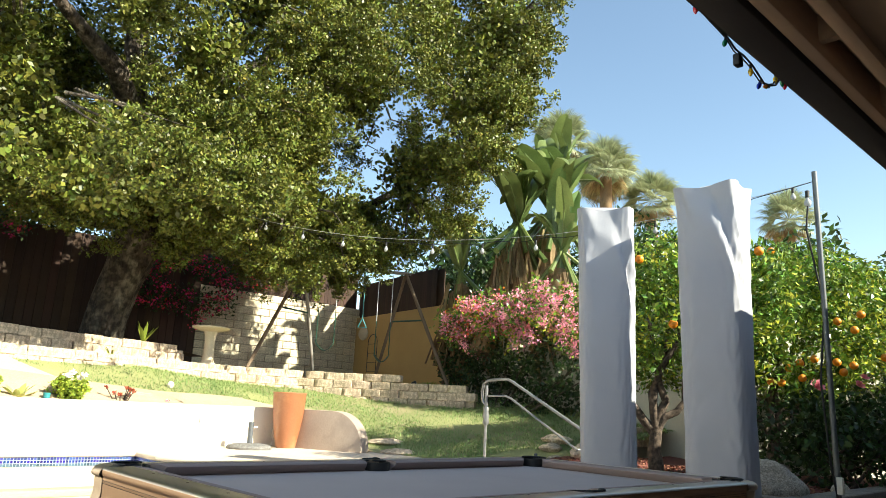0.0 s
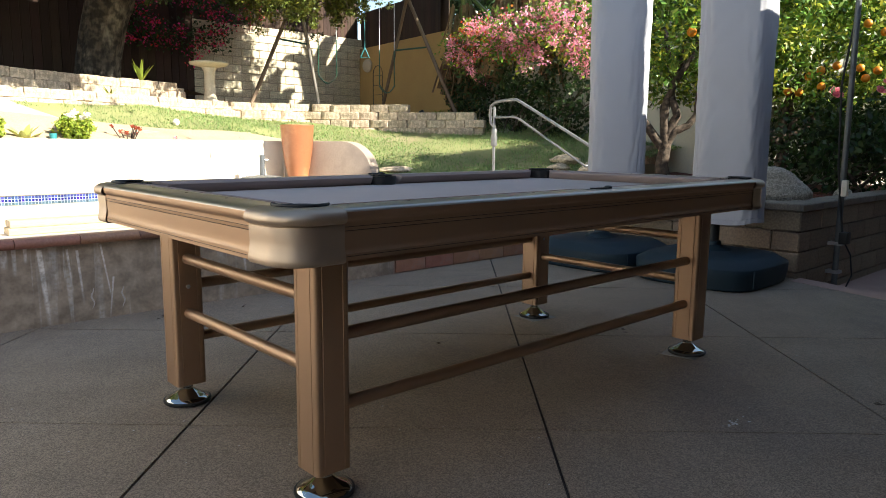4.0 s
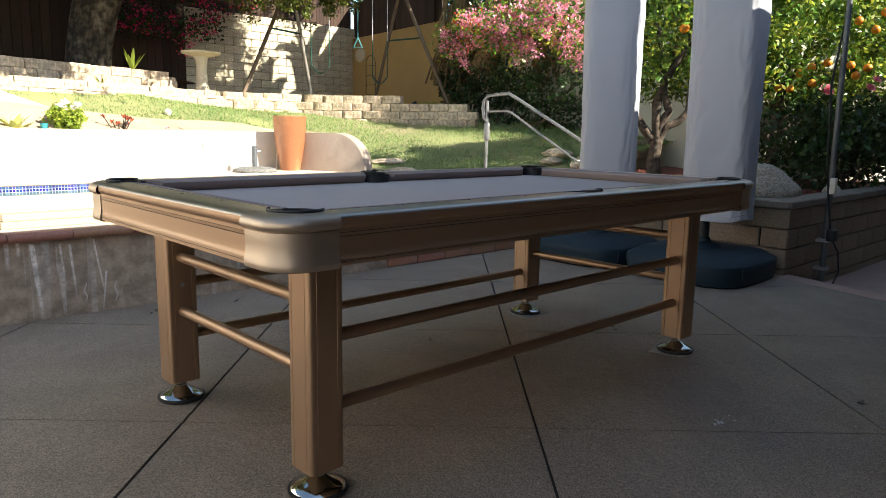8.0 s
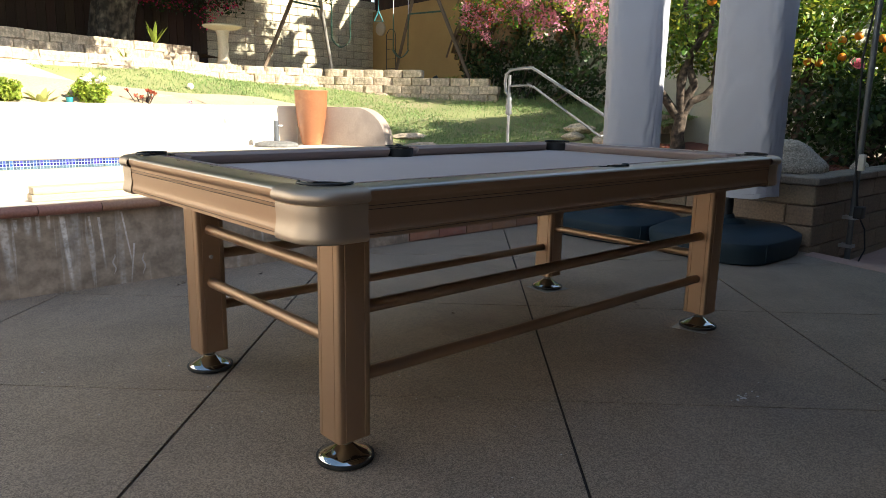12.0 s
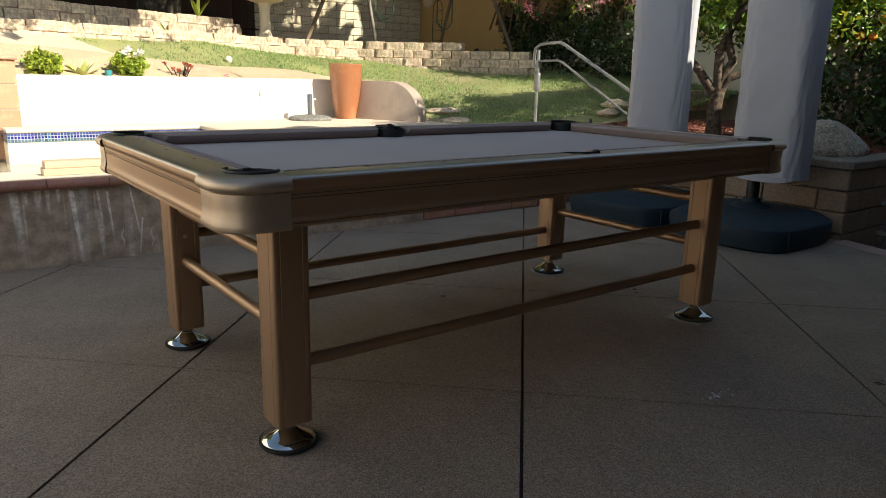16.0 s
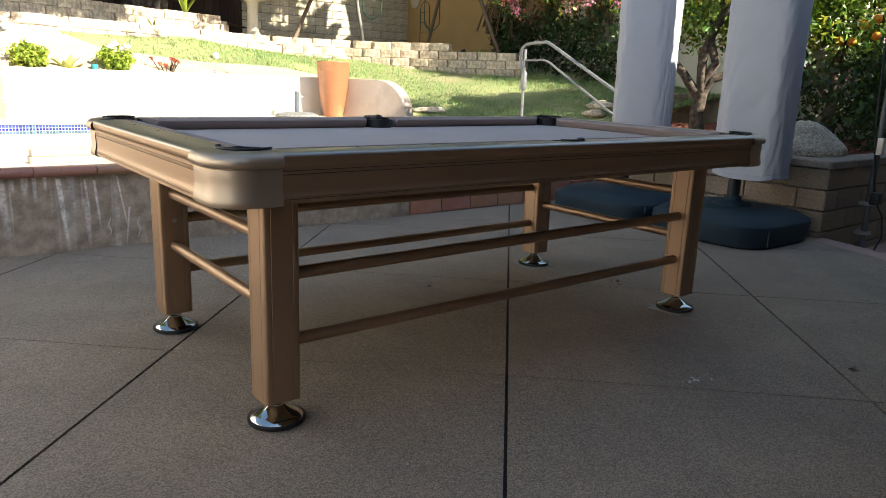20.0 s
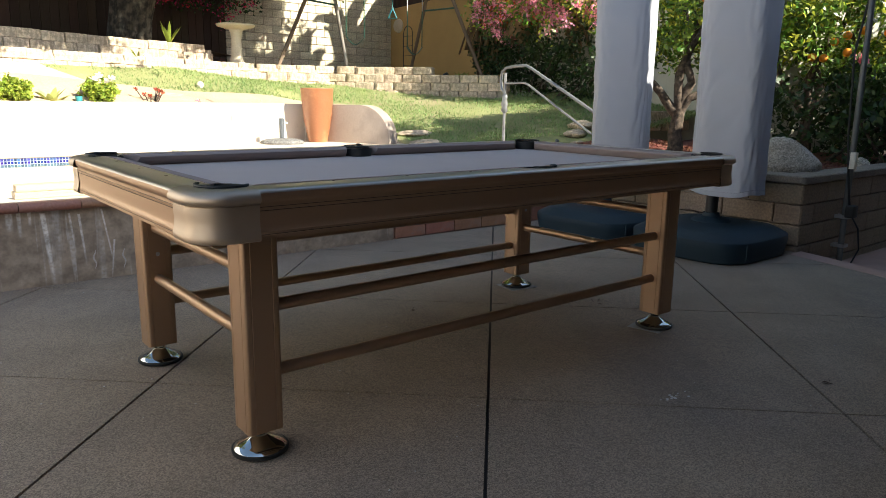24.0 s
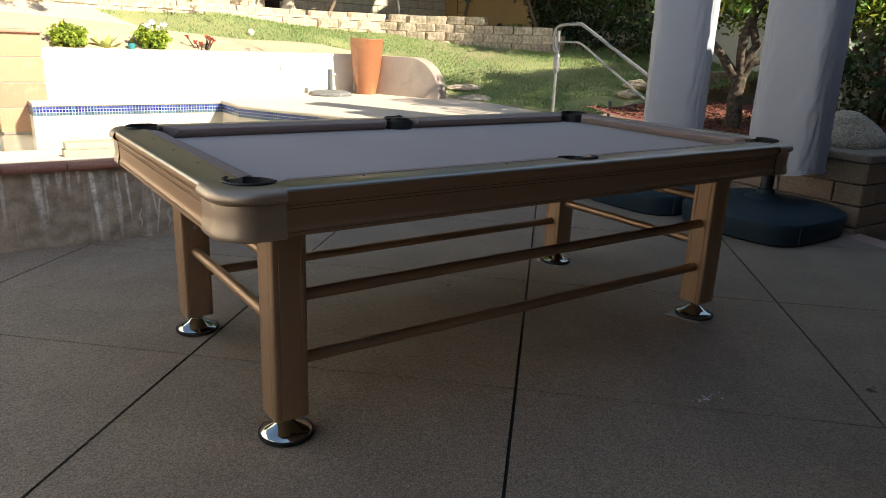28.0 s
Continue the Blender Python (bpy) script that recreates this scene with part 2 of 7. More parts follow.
BLOCK = material("tan_retaining_block", (0.54, 0.43, 0.31), 0.9, spread=0.22, scale=4, fine=45, bump=0.9, depth=0.014, random=0.1, stain=(0.44, 0.34, 0.25), stain_scale=3.0)
SLUMP = material("cream_slump_block", (0.60, 0.52, 0.38), 0.9, spread=0.12, scale=3, fine=40, bump=0.5, depth=0.008, random=0.12)
PLANTERBLOCK = material("pinkish_planter_block", (0.25, 0.19, 0.135), 0.9, spread=0.18, scale=5, fine=60, bump=0.6, depth=0.006, random=0.14)
PLANTERCAP = material("planter_cap", (0.24, 0.205, 0.17), 0.9, spread=0.2, fine=70, bump=0.6, depth=0.006, random=0.1)
YELLOW = material("ochre_stucco", (0.50, 0.33, 0.13), 0.9, spread=0.1, scale=2, fine=50, bump=0.4)
PALE = material("pale_grey_stucco", (0.50, 0.48, 0.40), 0.9, spread=0.1, scale=2, fine=50, bump=0.4)
FENCE = material("dark_brown_fence_board", (0.05, 0.027, 0.017), 0.85, spread=0.25, scale=3, fine=40, random=0.3, stretch=(10, 10, 1))
BARK = material("oak_bark", (0.07, 0.054, 0.04), 0.95, spread=0.75, scale=4, fine=26, bump=1.0, depth=0.06, stretch=(1, 1, 0.35), stain=(0.23, 0.20, 0.15), stain_scale=2.6, stain_at=0.58)
BARK_PALE = material("citrus_bark", (0.08, 0.058, 0.042), 0.95, spread=0.5, scale=8, fine=40, bump=0.8, depth=0.01)
OAKLEAF = material("oak_leaf", (0.118, 0.136, 0.022), 0.45, spread=0.3, scale=0.7, fine=3, bump=0, island=0.6, thin=0.10, spec=0.35)
OAKLEAF_DRY = material("oak_leaf_yellowing", (0.22, 0.20, 0.04), 0.5, spread=0.2, scale=0.5, fine=3, bump=0, island=0.5, thin=0.4)
CITRUSLEAF = material("citrus_leaf", (0.12, 0.20, 0.024), 0.32, spread=0.2, scale=1.0, fine=5, bump=0, island=0.6, thin=0.18)
SPECK = material("white_smudge", (0.55, 0.53, 0.52), 0.9, fine=200)
ROSE = material("pink_rose_petal", (0.85, 0.26, 0.30), 0.6, bump=0, island=0.25, thin=0.3)
CITRUSLEAF_NEW = material("citrus_leaf_new", (0.46, 0.48, 0.06), 0.5, spread=0.2, scale=1.0, fine=5, bump=0, island=0.4, thin=0.45)
SHRUBLEAF = material("shrub_leaf", (0.035, 0.07, 0.016), 0.5, spread=0.25, scale=1.0, fine=5, bump=0, island=0.6, thin=0.3)
BRACT = material("pink_bougainvillea_bract", (0.94, 0.38, 0.52), 0.7, spread=0.15, scale=2, fine=9, bump=0, island=0.5, thin=0.45)
BRACT_PALE = material("pale_pink_bract", (0.90, 0.52, 0.56), 0.7, spread=0.15, scale=2, fine=9, bump=0, island=0.4, thin=0.45)
BRACT_RED = material("magenta_bougainvillea_bract", (0.85, 0.05, 0.18), 0.7, spread=0.15, scale=2, fine=9, bump=0, island=0.5, thin=0.4)
BRACT_ORANGE = material("orange_bract", (0.65, 0.16, 0.035), 0.7, spread=0.15, bump=0, island=0.4, thin=0.4)
BANANALEAF = material("large_banana_leaf", (0.16, 0.22, 0.07), 0.35, spread=0.25, scale=3, fine=40, bump=0.3, random=0.3, thin=0.25)
DRYLEAF = material("dry_hanging_leaf", (0.24, 0.165, 0.085), 0.9, spread=0.3, fine=30, random=0.25, island=0.3, thin=0.2)
PALMLEAF = material("fan_palm_leaf", (0.34, 0.37, 0.21), 0.5, spread=0.2, bump=0, island=0.3, thin=0.3)
PALMSKIRT = material("dry_palm_skirt", (0.36, 0.27, 0.13), 0.9, spread=0.2, bump=0, island=0.3, thin=0.3)
ORANGE = material("orange_peel", (0.75, 0.24, 0.012), 0.45, spread=0.1, scale=10, fine=120, bump=0.3, depth=0.001)
CLAY = material("glazed_clay_pot", (0.32, 0.125, 0.055), 0.4, spread=0.14, scale=3, fine=60, bump=0.15, stain=(0.44, 0.20, 0.09), stain_scale=3.2, coat=0.2)
COVER = material("white_cover_fabric", (0.375, 0.38, 0.42), 0.85, spread=0.06, scale=2, fine=350, bump=0.2, depth=0.001)
BASEPLASTIC = material("slate_blue_plastic", (0.020, 0.037, 0.051), 0.62, spec=0.22, spread=0.15, scale=3, fine=300, bump=0.2, depth=0.0008)
DARKMETAL = material("dark_metal_pole", (0.03, 0.032, 0.035), 0.4, metal=0.5)
GALV = material("galvanised_steel", (0.50, 0.51, 0.52), 0.4, metal=0.9, spread=0.12, scale=20, fine=90)
POLESTEEL = material("dull_galvanised_pole", (0.15, 0.16, 0.165), 0.5, metal=0.6, spread=0.15, scale=20, fine=90)
RAILPAINT = material("silver_painted_handrail", (0.27, 0.27, 0.27), 0.45, metal=0.5, spread=0.15, scale=20)
STONE = material("grey_granite_boulder", (0.42, 0.375, 0.30), 0.85, spread=0.3, scale=5, fine=90, bump=0.7, depth=0.01)
BATHSTONE = material("cast_stone", (0.56, 0.48, 0.36), 0.9, spread=0.15, fine=60, bump=0.4)
BEAM = material("brown_painted_rafter", (0.32, 0.21, 0.135), 0.75, spread=0.15, scale=3, fine=60, stretch=(1, 12, 12))
SOFFIT = material("tan_roof_boards", (0.24, 0.155, 0.095), 0.8, spread=0.15, scale=3, fine=60, stretch=(1, 8, 8))
FASCIA = material("dark_fascia", (0.022, 0.016, 0.014), 0.7, spread=0.15, stretch=(1, 12, 12))
# near black, so that the unseen walls return hardly any light
BLOCKER = material("light_blocking_stucco", (0.045, 0.034, 0.026), 0.9, spread=0.08, fine=60)
CABLE = material("black_cable", (0.012, 0.012, 0.012), 0.6, bump=0)
WIRE = material("steel_wire", (0.45, 0.45, 0.43), 0.4, metal=0.8, bump=0)
BULBGLASS = material("clear_bulb", (0.45, 0.45, 0.44), 0.12, spread=0.05, bump=0, coat=0.5)
SWINGMETAL = material("grey_swing_tube", (0.34, 0.32, 0.28), 0.55, metal=0.3, spread=0.2, scale=9)
SWINGWOOD = material("weathered_brown_tube", (0.19, 0.135, 0.09), 0.8, spread=0.2)
GREENPLASTIC = material("green_plastic", (0.02, 0.085, 0.05), 0.5)
TEALPLASTIC = material("teal_plastic", (0.03, 0.22, 0.24), 0.5)
ROOFTILE = material("brown_roof", (0.22, 0.15, 0.11), 0.9, random=0.2)


def grains(m, scale, lo, hi):
    """Aggregate: every small grain has a brightness of its own."""
    nt = m.node_tree
    bs = nt.nodes["Principled BSDF"]
    old = bs.inputs["Base Color"].links[0].from_socket
    tc = nt.nodes.new("ShaderNodeTexCoord")
    vo = nt.nodes.new("ShaderNodeTexVoronoi")
    vo.inputs["Scale"].default_value = scale
    nt.links.new(tc.outputs["Object"], vo.inputs["Vector"])
    sp = nt.nodes.new("ShaderNodeSeparateColor")
    nt.links.new(vo.outputs["Color"], sp.inputs[0])
    mr = nt.nodes.new("ShaderNodeMapRange")
    mr.inputs[3].default_value, mr.inputs[4].default_value = lo, hi
    nt.links.new(sp.outputs[0], mr.inputs[0])
    hs = nt.nodes.new("ShaderNodeHueSaturation")
    nt.links.new(old, hs.inputs["Color"])
    nt.links.new(mr.outputs[0], hs.inputs["Value"])
    nt.links.new(hs.outputs[0], bs.inputs["Base Color"])


def speckle(m, scale, lo, hi, sharp=0.12, second=0.0):
    """Fine light and dark grains over the base colour."""
    nt = m.node_tree
    bs = nt.nodes["Principled BSDF"]
    old = bs.inputs["Base Color"].links[0].from_socket
    tc = nt.nodes.new("ShaderNodeTexCoord")
    out = old
    for sc in (scale, second):
        if not sc:
            continue
        nz = nt.nodes.new("ShaderNodeTexNoise")
        nz.inputs["Scale"].default_value = sc
        nz.inputs["Detail"].default_value = 2
        nt.links.new(tc.outputs["Object"], nz.inputs["Vector"])
        mr = nt.nodes.new("ShaderNodeMapRange")
        mr.inputs[1].default_value, mr.inputs[2].default_value = 0.5 - sharp, 0.5 + sharp
        mr.inputs[3].default_value, mr.inputs[4].default_value = lo, hi
        nt.links.new(nz.outputs[0], mr.inputs[0])
        hs = nt.nodes.new("ShaderNodeHueSaturation")
        nt.links.new(out, hs.inputs["Color"])
        nt.links.new(mr.outputs[0], hs.inputs["Value"])
        out = hs.outputs[0]
    nt.links.new(out, bs.inputs["Base Color"])


grains(CONCRETE, 260, 0.6, 1.42)
grains(CONCRETE, 520, 0.8, 1.2)
speckle(CONCRETE, 3.5, 0.93, 1.07)
speckle(STUCCO_DAMP, 14, 0.8, 1.2)
grains(PLANTERBLOCK, 120, 0.93, 1.07)
grains(STONE, 110, 0.6, 1.4)
speckle(PLANTERBLOCK, 60, 0.9, 1.1)
speckle(PLANTERCAP, 90, 0.85, 1.15)
speckle(STANDSTONE, 70, 0.7, 1.4)
speckle(SLUMP, 28, 0.82, 1.15)
speckle(BLOCK, 22, 0.75, 1.2)
speckle(BARK_PALE, 30, 0.6, 1.4, 0.12)
speckle(BARK, 9, 0.45, 1.55, 0.10)


# white render for the unseen walls that bounce light
BOUNCE = material("white_bounce_render", (0.76, 0.77, 0.77), 0.85, spread=0.05, scale=2, fine=60, bump=0.3)
PATHTAN = material("tan_concrete_path", (0.44, 0.37, 0.29), 0.85, spread=0.12, scale=2, fine=70)


def bright(name, c):
    return material(name, c, 0.25, spread=0.05, bump=0, coat=0.4)


water = bpy.data.materials.new("pool_water")
water.use_nodes = True
wb = water.node_tree.nodes["Principled BSDF"]
wb.inputs["Base Color"].default_value = (0.85, 0.95, 0.95, 1)
wb.inputs["Roughness"].default_value = 0.02
wb.inputs["IOR"].default_value = 1.33
wb.inputs["Transmission Weight"].default_value = 1.0
wnz = water.node_tree.nodes.new("ShaderNodeTexNoise")
wnz.inputs["Scale"].default_value = 9.0
wbp = water.node_tree.nodes.new("ShaderNodeBump")
wbp.inputs["Strength"].default_value = 0.4
wbp.inputs["Distance"].default_value = 0.02
water.node_tree.links.new(wnz.outputs[0], wbp.inputs["Height"])
water.node_tree.links.new(wbp.outputs[0], wb.inputs["Normal"])

# ---- mesh helpers ----


class Mesh:
    """Collects vertices and faces of one mesh."""

    def __init__(self):
        self.v, self.f = [], []

    def add(self, verts, faces):
        k = len(self.v)
        self.v += [tuple(p) for p in verts]
        self.f += [tuple(i + k for i in f) for f in faces]
        return self

    def box(self, lo, hi, m=None):
        vs = [Vector((x, y, z)) for x in (lo[0], hi[0]) for y in (lo[1], hi[1]) for z in (lo[2], hi[2])]
        if m:
            vs = [m @ p for p in vs]
        return self.add(vs, [(0, 1, 3, 2), (4, 6, 7, 5), (0, 4, 5, 1), (2, 3, 7, 6), (0, 2, 6, 4), (1, 5, 7, 3)])

    def tube(self, pts, radii, seg=10, cap=True):
        pts = [Vector(p) for p in pts]
        if not hasattr(radii, "__len__"):
            radii = [radii] * len(pts)
        side = None
        rings = []
        for i, p in enumerate(pts):
            d = (pts[min(i + 1, len(pts) - 1)] - pts[max(i - 1, 0)]).normalized()
            if side is None:
                side = d.orthogonal().normalized()
            side = (side - d * side.dot(d)).normalized()
            up = d.cross(side)
            rings.append([p + (side * math.cos(a) + up * math.sin(a)) * radii[i] for a in [2 * math.pi * k / seg for k in range(seg)]])
        self.loft(rings, True, cap)
        return self

    def loft(self, rings, closed=True, cap=False):
        n = len(rings[0])
        vs = [p for r in rings for p in r]
        fs = []
        for i in range(len(rings) - 1):
            for k in range(n if closed else n - 1):
                a, b = i * n + k, i * n + (k + 1) % n
                fs.append((a, b, b + n, a + n))
        if cap:
            fs.append(tuple(reversed(range(n))))
            fs.append(tuple(range((len(rings) - 1) * n, len(rings) * n)))
        return self.add(vs, fs)

    def lathe(self, profile, seg=24, at=(0, 0, 0), cap=True):
        rings = [[(at[0] + r * math.cos(2 * math.pi * k / seg), at[1] + r * math.sin(2 * math.pi * k / seg), at[2] + z) for k in range(seg)]
                 for r, z in profile]
        return self.loft(rings, True, cap)

    def prism(self, poly, z0, z1):
        return self.loft([[(x, y, z0) for x, y in poly], [(x, y, z1) for x, y in poly]], True, True)

    def data(self, name, mat, smooth=False, bevel=0.0, seg=2):
        me = bpy.data.meshes.new(name)
        me.from_pydata(self.v, [], self.f)
        if bevel:
            bm = bmesh.new()
            bm.from_mesh(me)
            bmesh.ops.recalc_face_normals(bm, faces=bm.faces)
            bm.to_mesh(me)
            edges = [e for e in bm.edges if len(e.link_faces) == 2 and e.calc_face_angle(0) > 0.6]
            bmesh.ops.bevel(bm, geom=edges, offset=bevel, segments=seg, profile=0.5, affect="EDGES")
            bm.to_mesh(me)
            bm.free()
        if mat:
            me.materials.append(mat)
        if smooth or bevel:
            me.shade_smooth()
            me.set_sharp_from_angle(angle=radians(38 if smooth else 28))
        me.update()
        return me


def part(name, mesh, mat, parent=None, label="", smooth=False, bevel=0.0, seg=2, m=None):
    """One mesh object, under its thing when a parent is given."""
    data = mesh.data(name, mat, smooth, bevel, seg) if isinstance(mesh, Mesh) else mesh
    ob = new(name, data)
    if m:
        ob.matrix_basis = m
    if parent:
        ob.parent = parent
    if label:
        tagged(ob, label)
    return ob


def thing(name, at, label, category, group="", turn=0):
    ob = new(name)
    ob.empty_display_size = 0.1
    ob.matrix_basis = pose(*at, 0, 0, turn)
    return tagged(ob, label, category, group)


def cloud(name, pos, axis, size, mat, parent=None, aspect=0.5, label="", droop=0.25):
    """Many small folded leaves in one mesh: centres, directions, lengths."""
    rng = np.random.default_rng(len(pos))
    n = len(pos)
    ax = axis / np.linalg.norm(axis, axis=1, keepdims=True)
    r = rng.normal(size=(n, 3))
    side = np.cross(ax, r)
    side /= np.linalg.norm(side, axis=1, keepdims=True)
    nor = np.cross(side, ax)
    L = np.asarray(size)[:, None]
    w = L * aspect * 0.5
    v = np.stack([pos - ax * L * 0.5, pos + side * w + nor * w * droop, pos + ax * L * 0.5 - nor * w * droop, pos - side * w + nor * w * droop], 1).reshape(-1, 3)
    me = bpy.data.meshes.new(name)
    me.vertices.add(4 * n)
    me.vertices.foreach_set("co", v.ravel().astype(np.float32))
    me.loops.add(4 * n)
    me.loops.foreach_set("vertex_index", np.arange(4 * n, dtype=np.int32))
    me.polygons.add(n)
    me.polygons.foreach_set("loop_start", np.arange(0, 4 * n, 4, dtype=np.int32))
    me.polygons.foreach_set("loop_total", np.full(n, 4, dtype=np.int32))
    me.update(calc_edges=True)
    me.materials.append(mat)
    ob = new(name, me)
    if parent:
        ob.parent = parent
    if label:
        tagged(ob, label)
    return ob


def clumps(rng, centres, radius, per, flat=0.8, out=0.7, home=None):
    """Leaf places and directions in loose tufts round the centres."""
    c = np.repeat(np.asarray(centres, float), per, axis=0)
    r = np.repeat(np.asarray(radius, float) * np.ones(len(centres)), per)
    d = rng.normal(size=c.shape)
    d /= np.linalg.norm(d, axis=1, keepdims=True)
    rad = rng.uniform(0.15, 1, len(c)) ** 0.6
    p = c + d * (r * rad)[:, None] * [1, 1, flat]
    a = d * out + rng.normal(size=c.shape) * 0.6
    return p, a


def shell(rng, lobes, n, inner=0.72):
    """Tuft centres near the skin of overlapping lobes (centre, radii), none deep inside another lobe."""
    w = np.array([r[0] * r[1] + r[0] * r[2] for _, r in lobes])
    pick = rng.choice(len(lobes), n, p=w / w.sum())
    c = np.array([l[0] for l in lobes])[pick]
    r = np.array([l[1] for l in lobes])[pick]
    d = rng.normal(size=(n, 3))
    d /= np.linalg.norm(d, axis=1, keepdims=True)
    p = c + d * r * rng.uniform(inner, 1.05, n)[:, None]
    keep = np.ones(n, bool)
    for k, (cc, rr) in enumerate(lobes):
        keep &= (pick == k) | (np.linalg.norm((p - cc) / rr, axis=1) > 0.72)
    return p[keep]

# ---- ground levels ----
DECK_Z = 0.49
WATER_Z = 0.19
LEVELS = [(-3, 6.3, 0.95), (-1.2, 6.3, 0.94), (0.3, 6.3, 0.93), (1.2, 6.4, 0.93), (2.3, 6.5, 0.93), (3.5, 6.65, 0.93), (4.0, 6.6, 0.80), (-3, 6.8, 1.34), (-1.2, 7.0, 1.36),
          (0.8, 7.35, 1.36), (2.4, 7.95, 1.40), (3.9, 8.4, 1.29), (5.0, 8.15, 1.25), (5.7, 7.35, 1.13), (6.3, 6.45, 1.08), (6.8, 5.6, 1.05), (4.45, 5.4, 0.5), (4.45, 4.3, 0.49),
          (4.45, 3.3, 0.49), (5.3, 4.2, 0.64), (6.2, 4.6, 0.86), (5.2, 5.9, 0.80), (7.2, 4.4, 1.0), (6.2, 3.2, 0.72), (7.4, 3.0, 0.88), (2.4, 7.2, 1.13), (4.4, 7.2, 1.0), (2.0, 9.0, 1.5), (6.5, 8.0, 1.35)]
_P = np.array([q[:2] for q in LEVELS])


def _spline(r2):
    return 0.5 * r2 * np.log(r2 + 1e-9)


_n = len(_P)
_K = np.zeros((_n + 3, _n + 3))
_K[:_n, :_n] = _spline(((_P[:, None] - _P[None]) ** 2).sum(-1)) + np.eye(_n) * 0.02
_K[:_n, _n:] = np.c_[np.ones(_n), _P]
_K[_n:, :_n] = _K[:_n, _n:].T
_W = np.linalg.solve(_K, np.r_[[q[2] for q in LEVELS], 0, 0, 0])


def level(x, y):
    """Height of the lawn: a smooth sheet through the levels."""
    return float(_spline(((_P - (x, y)) ** 2).sum(-1)) @ _W[:_n] + _W[_n] + _W[_n + 1] * x + _W[_n + 2] * y)


RETAIN = [(-3.2, 6.75), (-1.2, 6.95), (0.83, 7.33), (2.39, 7.93), (3.91, 8.38), (5.0, 8.12), (5.72, 7.34), (6.3, 6.45), (6.62, 5.9)]

# ---- setting: patio ----
ground = Mesh()
ground.add([(-600, -600, -0.6), (600, -600, -0.6), (600, 600, -0.6), (-600, 600, -0.6)], [(0, 1, 2, 3)])
tagged(part("ground", ground, SOIL), "bare brown earth round the garden", "ground", kind="structure")

floor = thing("floor", (0, 0, 0), "brown broom-finished concrete patio slab with saw-cut joints", "floor")
tagged(floor, kind="structure")


def clip_poly(poly, nx, ny, c):
    """The part of a convex outline where nx*x + ny*y <= c."""
    out = []
    for i, p in enumerate(poly):
        q = poly[(i + 1) % len(poly)]
        a, b = nx * p[0] + ny * p[1] - c, nx * q[0] + ny * q[1] - c
        if a <= 0:
            out.append(p)
        if a * b < 0:
            s = a / (a - b)
            out.append((p[0] + (q[0] - p[0]) * s, p[1] + (q[1] - p[1]) * s))
    return out


# saw-cut joints run diagonally to the table in two families
N1, N2 = (0.7288, -0.6848), (0.6848, 0.7288)
OUTLINE = [(-7, -6), (2.35, -6), (4.19, 0.43), (4.3, 0.43), (4.3, 2.45), (-7, 2.45)]
for i in range(-7, 6):
    for k in range(-8, 5):
        a0, b0 = -0.541 + 1.213 * i, 0.495 + 1.19 * k
        big = Mesh()
        poly = OUTLINE
        g, c = 0.0052, 0.0042
        for nx, ny, lim in ((N1[0], N1[1], a0 + 1.213 - g), (-N1[0], -N1[1], -a0 - g), (N2[0], N2[1], b0 + 1.19 - c), (-N2[0], -N2[1], -b0 - c)):
            poly = clip_poly(poly, nx, ny, lim) if poly else poly
        if len(poly) > 2:
            part("slab", big.prism(poly, -0.12, 0.0), CONCRETE, floor)
part("joint_bed", Mesh().prism(OUTLINE, -0.14, -0.008), JOINT, floor, "dark joint filler")

border = Mesh().prism([(2.35, -6), (2.52, -6), (4.36, 0.425), (4.19, 0.425)], -0.17, 0.002)
tagged(part("patio_border", border, BAND), "pinkish concrete edging band along the patio", "edging", kind="structure")
low = Mesh().prism([(2.5, -6), (12, -6), (12, 0.43), (4.3, 0.43)], -0.3, -0.165)
tagged(part("side_path", low, BAND), "pinkish concrete path one step below the patio", "path", kind="structure")

# raised pool: near wall with lime runs, round-nosed coping
wall = thing("wall_pool", (0, 0, 0), "damp brown rendered pool wall with white lime runs", "wall")
tagged(wall, kind="structure")
part("plaster", Mesh().box((-4.3, 2.45, -0.12), (2.2, 2.68, 0.415)), STUCCO_DAMP, wall)
for x0, z0, h in ((0.15, 0.17, 0.11), (0.306, 0.16, 0.12), (-0.9, 0.3, 0.15), (1.35, 0.22, 0.12)):
    run = Mesh()
    pts = [Vector((x0 + 0.007 * math.sin(q * 1.3 + x0 * 7), 2.447, z0 - h * q / 7)) for q in range(8)]
    run.loft([[p - Vector((0.005 * math.sin(0.35 + q * 0.38), 0, 0)), p + Vector((0.005 * math.sin(0.35 + q * 0.38), 0, 0))] for q, p in enumerate(pts)], False)
    part("lime_crack", run, LIME, wall, "white lime crack")
coping = thing("coping", (0, 0, 0), "terracotta bullnose coping tiles along the pool wall", "coping")
tagged(coping, kind="structure")
prof = [(2.427, 0.413)] + [(2.427 - 0.027 * math.cos(radians(-80 + 16 * k)), 0.438 + 0.025 * math.sin(radians(-80 + 16 * k))) for k in range(11)] + [(2.47, 0.463), (2.47, 0.413)]
tile = Mesh().loft([[(0.0, y, z) for y, z in prof], [(0.296, y, z) for y, z in prof]], True, True).data("coping_tile", TERRACOTTA, True)
for i in range(22):
    part("coping_tile", tile, None, coping, m=pose(-4.4 + 0.3 * i, 0, 0))
part("mortar", Mesh().box((-4.3, 2.43, 0.414), (2.2, 2.468, 0.456)), GROUT, coping)
part("pool_edge", Mesh().box((-4.3, 2.472, 0.414), (2.2, 2.69, 0.464)), DECK, coping, "pale sunlit concrete pool edge")

